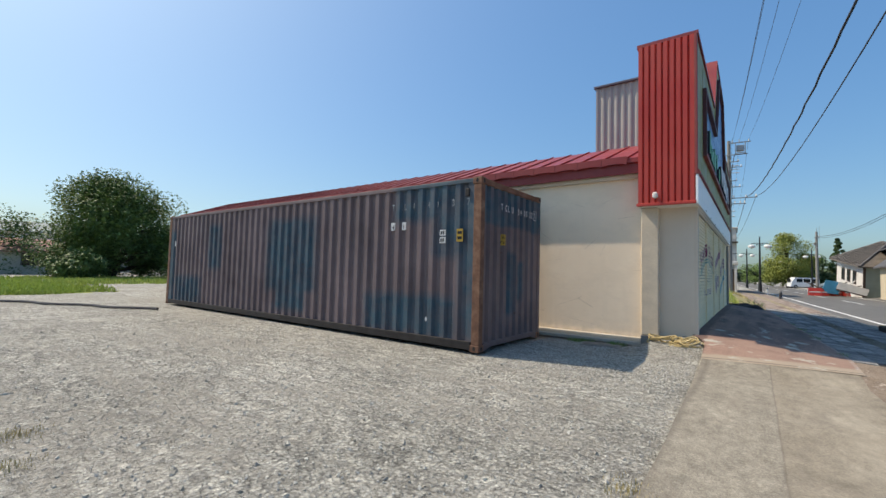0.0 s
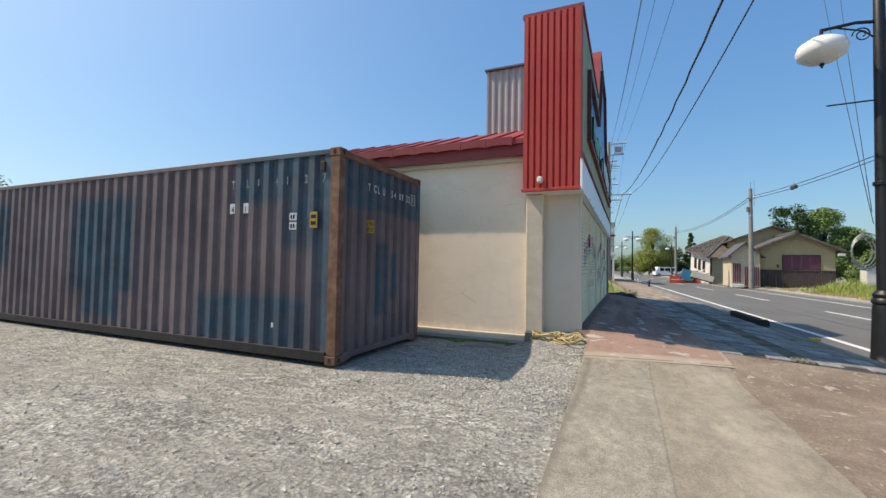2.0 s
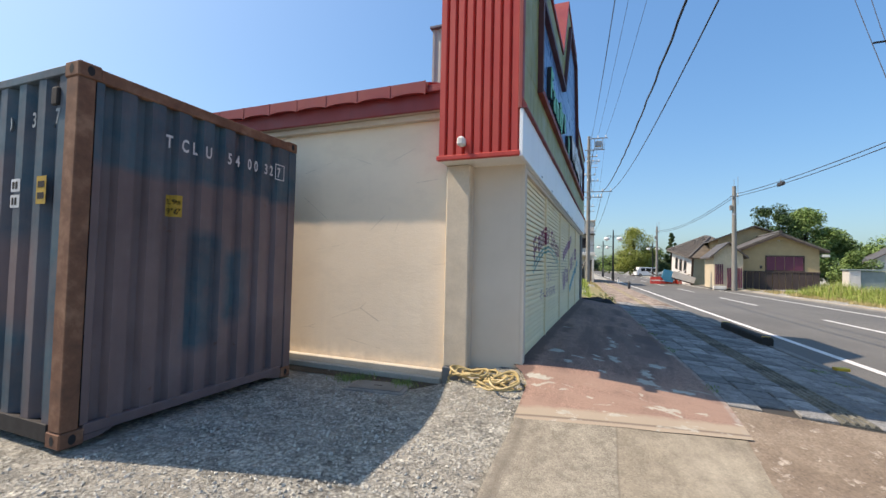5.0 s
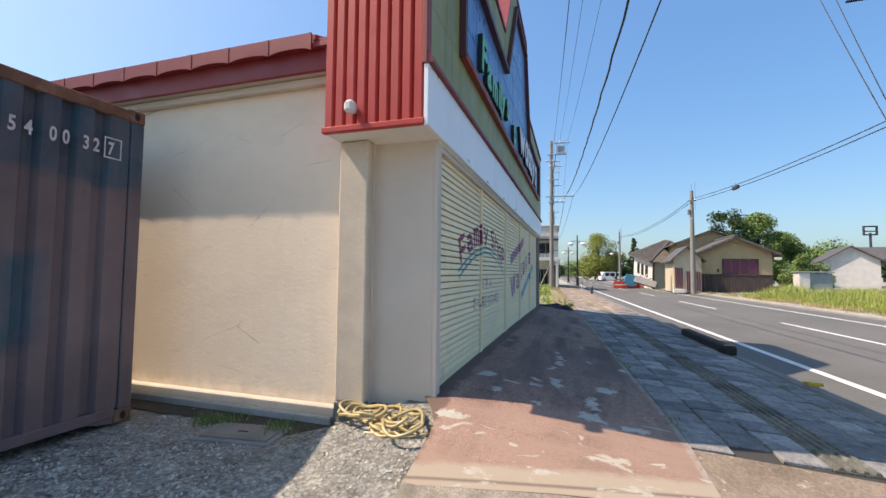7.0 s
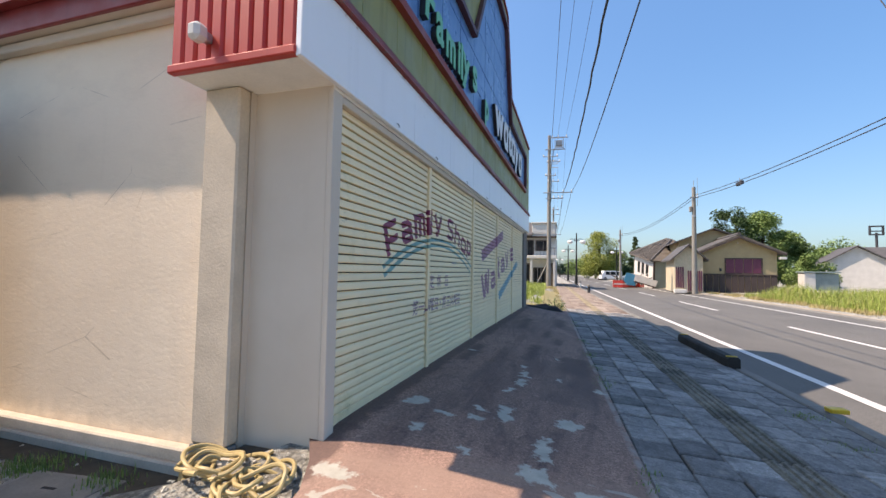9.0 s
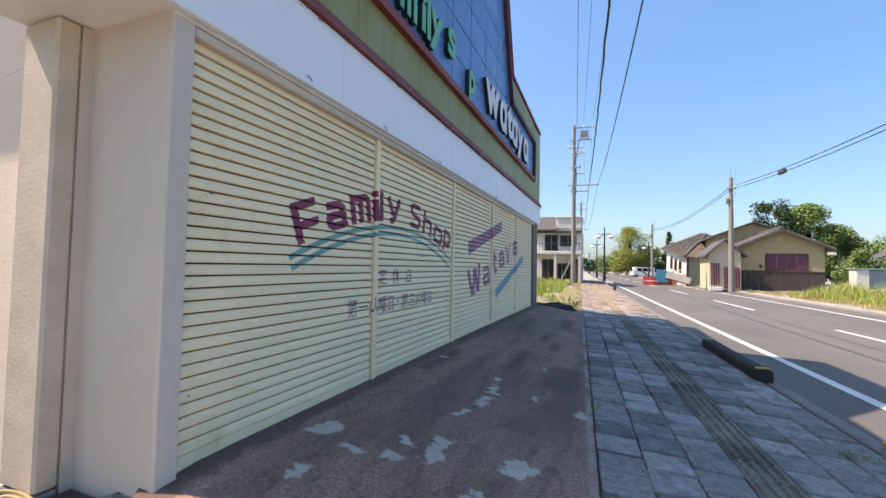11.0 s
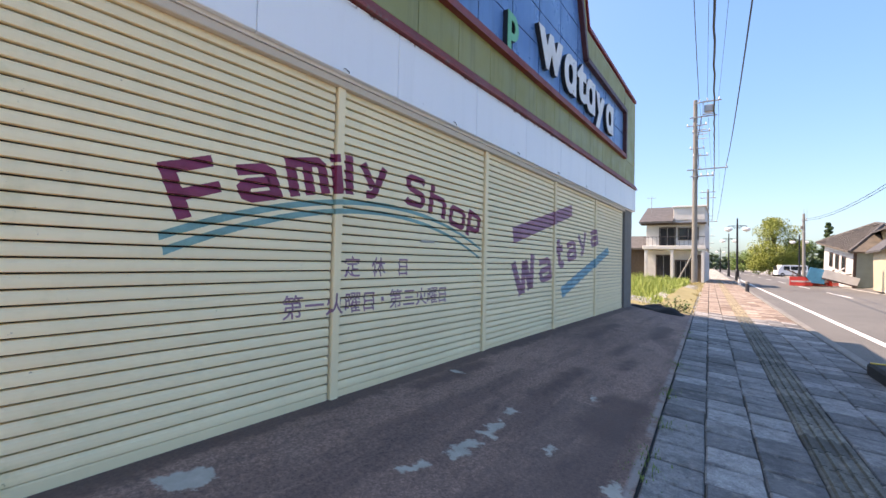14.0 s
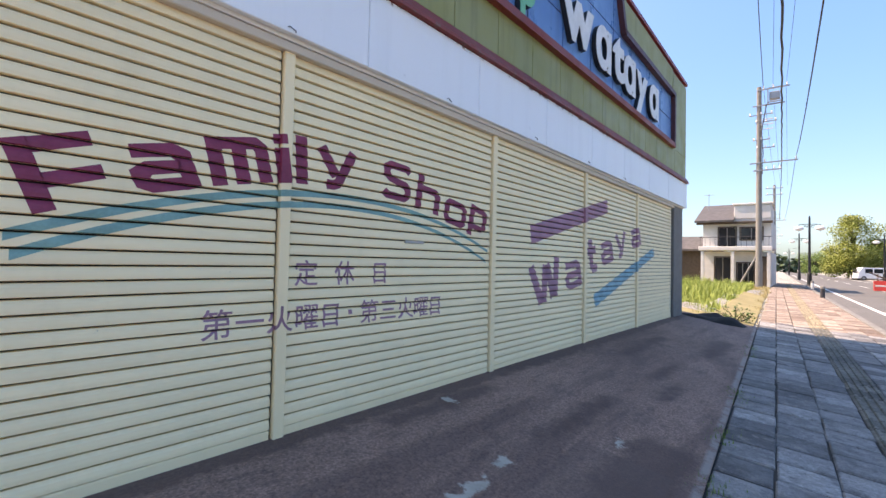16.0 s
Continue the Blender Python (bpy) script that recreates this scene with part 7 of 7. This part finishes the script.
def two_storey_house():
    h = thing("two_storey_house", pose(-6.7, 48, 0.35, 0, 0, 2), "white two-storey house with a long balcony and grey tiled roof", "house")
    W, D = 5.5, 9.0
    g = Geo().box(1.3, W, 0, D, 0, 2.55).box(1.3, W, 0, D, 2.9, 5.0)
    part("wall", g, M_WHITEWALL, h)
    part("balcony", Geo().soft_box(1.15, W + 0.1, -1.0, 0.1, 2.6, 2.9, 0.03), M_WHITEWALL, h)
    rail = part("balcony_rail", Geo().tube((1.2, -0.9, 3.6), (W + 0.05, -0.9, 3.6), 0.025), M_WIRE, h)
    k = 1.25
    while k < W + 0.05:
        part("baluster", Geo().tube((k, -0.9, 2.9), (k, -0.9, 3.6), 0.014, n=5), M_WIRE, rail)
        k += 0.32
    part("roof", Geo().prism([(-0.9, 4.72), (3.6, 6.35), (D + 0.6, 4.75), (D + 0.6, 4.9), (3.6, 6.52), (-0.9, 4.87)], 0.85, 3.35, "x"), M_TILEDARK, h, "dark grey-brown tiled roof")
    part("tower", Geo().soft_box(3.3, W, -0.05, 5.0, 4.98, 6.0, 0.03), M_WHITEWALL, h)
    part("tower_cap", Geo().soft_box(3.2, W + 0.1, -0.15, 5.1, 6.0, 6.12, 0.02), M_WHITEWALL, h)
    part("eave_board", Geo().soft_box(0.9, W + 0.1, -0.5, 0.0, 4.62, 4.76, 0.02), M_WOOD, h)
    window(h, 2.33, 3.4, 2.92, 4.35, -0.005, M_WOOD, M_SHADE, 2)
    window(h, 3.7, 5.0, 3.45, 4.3, -0.005, M_WOOD, M_GLASS, 2)
    window(h, 2.1, 3.1, 0.1, 2.1, -0.005, M_WOOD, M_SHADE, 2)
    window(h, 3.5, 4.5, 0.3, 1.7, -0.005, M_WOOD, M_SHADE, 3)
    part("fence", Geo().soft_box(W - 0.75, W - 0.05, -0.75, -0.1, 0.0, 2.2, 0.02), M_WOOD, h)
    for x in (1.4, 3.3, W - 0.1):
        part("column", Geo().soft_box(x - 0.1, x + 0.1, -0.95, -0.75, 0, 2.55, 0.01), M_WHITEWALL, h)
    part("aerial", Geo().tube((1.4, 2, 5.5), (1.4, 2, 7.3), 0.02).tube((1.05, 2, 7.2), (1.75, 2, 7.2), 0.015), M_GALV, h)
    return h


two_storey_house()
shed = thing("tiled_shed", pose(-9.7, 50, 0.3), "low grey tiled outbuilding beside the white house", "shed")
part("wall", Geo().box(0, 4.2, 0, 5, 0, 2.75), M_WOOD, shed)
part("roof", Geo().prism([(-0.6, 2.7), (2.5, 3.9), (5.6, 2.7), (5.6, 2.85), (2.5, 4.05), (-0.6, 2.85)], -0.4, 4.6, "x"), M_TILEDARK, shed)


def plain_house(name, x, y, rz, W, D, eave, apex, wall_m, roof_m, label, along="y", z=0.3):
    h = thing(name, pose(x, y, z, 0, 0, rz), label, "house")
    if along == "y":
        g = Geo().prism([(0, 0), (W, 0), (W, eave), (W / 2, apex), (0, eave)], 0, D, "y")
    else:
        g = Geo().prism([(0, 0), (D, 0), (D, eave), (D / 2, apex), (0, eave)], 0, W, "x")
    part("wall", g, wall_m, h)
    r = part("roof", gable_roof(Geo(), 0, W, 0, D, eave, apex + 0.05, 0.45, along=along), roof_m, h)
    if name != "white_house":
        window(h, W * 0.2, W * 0.45, 1.0, 2.0, -0.005, M_WOOD, M_GLASS, 2)
        window(h, W * 0.6, W * 0.85, 0.3, 2.0, -0.005, M_WOOD, M_GLASS, 2)
    else:
        part("side_roof", Geo().prism([(0.5, 3.3), (4.0, 4.85), (7.5, 3.3), (7.5, 3.45), (4.0, 5.0), (0.5, 3.45)], W * 0.5, W + 4, "x"), M_TILEDARK, h)
    return h


plain_house("white_house", 28.4, 67, -14, 4.9, 8, 3.3, 4.85, M_WHITEWALL, M_TILEDARK, "damaged white house with a stained gable beyond the grass")
tank = thing("storage_box", pose(20.4, 53.5, 0.3), "white storage box with a green lid in tall grass", "storage box")
part("body", Geo().soft_box(0, 0.85, 0, 1.2, 0, 1.75, 0.03), M_WHITEWALL, tank)
part("annex", Geo().soft_box(0.87, 2.6, 0.1, 1.3, 0, 1.7, 0.03), M_TEALWALL, tank)
part("lid", Geo().soft_box(-0.1, 2.7, -0.1, 1.4, 1.755, 1.88, 0.02), M_TEALWALL, tank)
mast = thing("sign_mast", pose(54.6, 108, 0.2), "distant steel mast with a square frame on top", "mast")
part("shaft", Geo().tube((0, 0, 0), (0, 0, 10.0), 0.25, 0.2), M_WIRE, mast)
part("frame", Geo().box(-1.1, 1.1, -0.2, 0.2, 9.5, 9.75).box(-1.1, 1.1, -0.2, 0.2, 11.1, 11.35).box(-1.1, -0.9, -0.2, 0.2, 9.75, 11.1).box(0.9, 1.1, -0.2, 0.2, 9.75, 11.1).box(-0.9, 0.9, -0.1, 0.1, 10.2, 10.4), M_WIRE, mast)
plain_house("roadside_house", 13.5, 80, -3, 8, 8, 3.6, 5.4, M_TEALWALL, M_TILEDARK, "grey house with dark tiled roof beyond the leaning house", "x")
plain_house("pink_roof_house", -56, 7.0, 80, 9, 6, 2.3, 3.4, M_WHITEWALL, M_PINKROOF, "low white house with a faded pink roof beyond the meadow", "x", 0.25)
plain_house("grey_house", -72, 8.0, 80, 14, 7, 5.0, 6.2, M_WHITEWALL, M_TEALWALL, "distant pale house among trees", "x", 0.25)
hut = thing("field_shelter", pose(-43, 3.6, 0.3, 0, 0, 80), "small brown field shelter with a pale roof in the grass", "shelter")
part("body", Geo().soft_box(-0.9, 0.9, -0.6, 0.6, 0, 1.35, 0.02), M_WOOD, hut)
part("roof", Geo().soft_box(-1.3, 1.3, -0.9, 0.9, 1.352, 1.55, 0.03), M_CREAMTRIM, hut)


# ---- cars far down the road ----
def vehicle(name, x, y, rz, profile, width, paint, label, glass):
    c = thing(name, pose(x, y, 0.2, 0, 0, rz), label, "car", "cars parked down the road")
    me = Geo().prism(profile, -width / 2, width / 2, "y").mesh("body", paint)
    b2 = bmesh.new()
    b2.from_mesh(me)
    bmesh.ops.bevel(b2, geom=b2.edges[:], offset=0.06, segments=2, affect="EDGES")
    b2.to_mesh(me)
    b2.free()
    body = part("body", me, paint, c)
    for x0, x1, z0, z1 in glass:
        for s in (-1, 1):
            part("side_window", Geo().soft_box(x0, x1, s * width / 2 - 0.012, s * width / 2 + 0.012, z0, z1, 0.01), M_GLASS, body)
    xs = [p[0] for p in profile]
    lo, hi = min(xs), max(xs)
    part("windscreen", Geo().soft_box(lo - 0.012, lo + 0.03, -width * 0.38, width * 0.38, glass[0][2], glass[0][3], 0.01), M_GLASS, body)
    for s in (-1, 1):
        part("headlight", Geo().soft_box(lo - 0.02, lo + 0.05, s * width * 0.36 - 0.14, s * width * 0.36 + 0.14, 0.62, 0.78, 0.02), M_GLOBE, body)
        for xw in (lo + 0.75, hi - 0.75):
            w = part("wheel", Geo().tube((xw, s * (width / 2 - 0.1), 0.31), (xw, s * (width / 2 + 0.03), 0.31), 0.31, n=16), M_TYRE, c)
            part("rim", Geo().tube((xw, s * (width / 2 + 0.025), 0.31), (xw, s * (width / 2 + 0.04), 0.31), 0.18, n=12), M_GALV, w)
    return c


vehicle("van", 7.2, 103, 20, [(-2.2, 0.25), (2.2, 0.25), (2.2, 1.85), (2.0, 1.95), (-1.55, 1.95), (-2.1, 1.1)], 1.7, M_CARWHITE, "white van parked beyond the road's far side", ((-1.3, -0.4, 1.1, 1.75), (-0.25, 0.8, 1.1, 1.75), (0.95, 1.95, 1.1, 1.75)))
vehicle("car", 10.2, 95, 10, [(-2.0, 0.25), (2.0, 0.25), (2.05, 0.9), (1.7, 1.4), (0.2, 1.48), (-0.9, 1.0), (-2.0, 0.8)], 1.65, M_CARSILVER, "pale silver car parked at the roadside", ((-0.55, 0.35, 0.98, 1.36), (0.45, 1.45, 0.98, 1.36)))

# small roadside posts
for x, y, m, lab in ((1.55, 37.5, M_WIRE, "short dark bollard on the footway's edge"), (1.0, 48.5, M_GLOBE, "short white post at the footway's edge")):
    b = thing("bollard", pose(x, y, 0.33), lab, "bollard", "roadside posts")
    part("stem", Geo().lathe([(0.09, 0), (0.09, 0.45), (0.06, 0.5)], 10), m, b)
    part("cap", Geo().lathe([(0.1, 0.45), (0.1, 0.56), (0.03, 0.6)], 10), M_POLE, b)

# dark streak like a wire's shadow, shaped as a thin tube over the gravel
pts = []
for i in range(40):
    t = i / 39
    x, y = -21 + 7.2 * t, 2.0 + 3.2 * t + 0.12 * math.sin(t * 21)
    pts.append((x, y, level(x, y) + 0.02))
tagged(new("ground_cable", Geo().hose(pts, 0.04, 6).mesh("ground_cable", M_WIRE)), "dark streak like a wire's shadow across the gravel", "cable")

# ---- loose stones ----
def stones(name, count, pick, s0, s1, label, seed):
    rng = random.Random(seed)
    octa = [Vector(p) for p in ((1, 0, 0), (0, 1, 0), (-1, 0, 0), (0, -1, 0), (0, 0, 1), (0, 0, -1))]
    tris = [(0, 1, 4), (1, 2, 4), (2, 3, 4), (3, 0, 4), (1, 0, 5), (2, 1, 5), (3, 2, 5), (0, 3, 5)]
    verts, faces = [], []
    for _ in range(count):
        spot = pick(rng)
        if spot is None:
            continue
        x, y = spot
        s = s0 + (s1 - s0) * rng.random() ** 2.5
        q = Euler((rng.uniform(0, 6), rng.uniform(0, 6), rng.uniform(0, 6))).to_matrix()
        z = level(x, y) - 0.03 + s * 0.2
        k = len(verts)
        sx, sy, sz = rng.uniform(0.7, 1.3), rng.uniform(0.6, 1.1), rng.uniform(0.45, 0.8)
        for p in octa:
            w = q @ Vector((p.x * sx * rng.uniform(0.8, 1.2), p.y * sy * rng.uniform(0.8, 1.2), p.z * sz))
            verts.append((x + w.x * s, y + w.y * s, z + w.z * s * 0.75))
        faces += [tuple(i + k for i in t) for t in tris]
    return tagged(new(name, raw_mesh(name, verts, faces, M_STONE)), label, kind="stuff")


def on_lot(rng):
    r = 1.2 + 11 * rng.random() ** 1.5
    a = rng.uniform(1.45, 3.3)
    x, y = 0.6 + r * math.cos(a), 1.0 + r * math.sin(a)
    if x > -0.5 or (y > 6.1 and x < -3.3) or y > 9.0:
        return None
    return x, y


stones("loose_gravel", 16000, on_lot, 0.005, 0.015, "loose pale crushed stones over the lot", 41)


stones("gravel_clods", 4500, on_lot, 0.010, 0.027, "half-buried pale lumps of crushed stone", 44)


def near_wall(rng):
    x, y = rng.uniform(-3.3, -0.55), rng.uniform(5.8, 8.8)
    return x, y


stones("loose_chippings", 8000, near_wall, 0.005, 0.021, "loose pale chippings by the wall", 42)


def on_drive(rng):
    y = rng.uniform(0, 9)
    return (-0.5 + abs(rng.gauss(0, 0.35)), y) if rng.random() < 0.6 else (rng.uniform(1.4, 3.0), y)


stones("drive_grit", 1500, on_drive, 0.004, 0.011, "scattered grit on the drive", 43)

# ---- slabs of the footway, one by one ----
rng = random.Random(17)
count = 0
for r in tile_rows:
    for c in COLS:
        u, v = U0 + (c + 0.5) * TILE, r * TILE + (0.15 if c % 2 else 0.0)
        if count < 264:
            lay(slab_me, "slab", u, v, footway, M_PAVER)
            count += 1
    lay(tactile_me, "tactile_slab", U0 + 3.5 * TILE, r * TILE, footway, M_TACTILE, 0.2)


def joined_slabs(name, r0, r1, material, label, columns=(0, 1, 2, 4, 5, 6), base=None):
    """Slabs further off, joined into one mesh."""
    rng = random.Random(7)
    verts, faces = [], []
    base = base or slab_mesh(0.286, 0.286)
    for r in range(r0, r1):
        for c in columns:
            p = road(U0 + (c + 0.5) * TILE, r * TILE + (0.15 if c % 2 else 0.0))
            z = level(p.x, p.y) - 0.016 + rng.uniform(-0.004, 0.004)
            k = len(verts)
            for a, b, h in base.v:
                w = ACROSS * a + ALONG * b
                verts.append((p.x + w.x, p.y + w.y, z + h))
            faces += [tuple(i + k for i in f) for f in base.f]
    return tagged(new(name, raw_mesh(name, verts, faces, material)), label, kind="stuff")


joined_slabs("far_footway_slabs", 24, 150, M_PAVERWARM, "sunlit reddish and sandy footway slabs")
joined_slabs("far_tactile_slabs", 24, 150, M_TACTILEFAR, "sandy ribbed tactile strip along the footway", (3,), tactile_mesh())
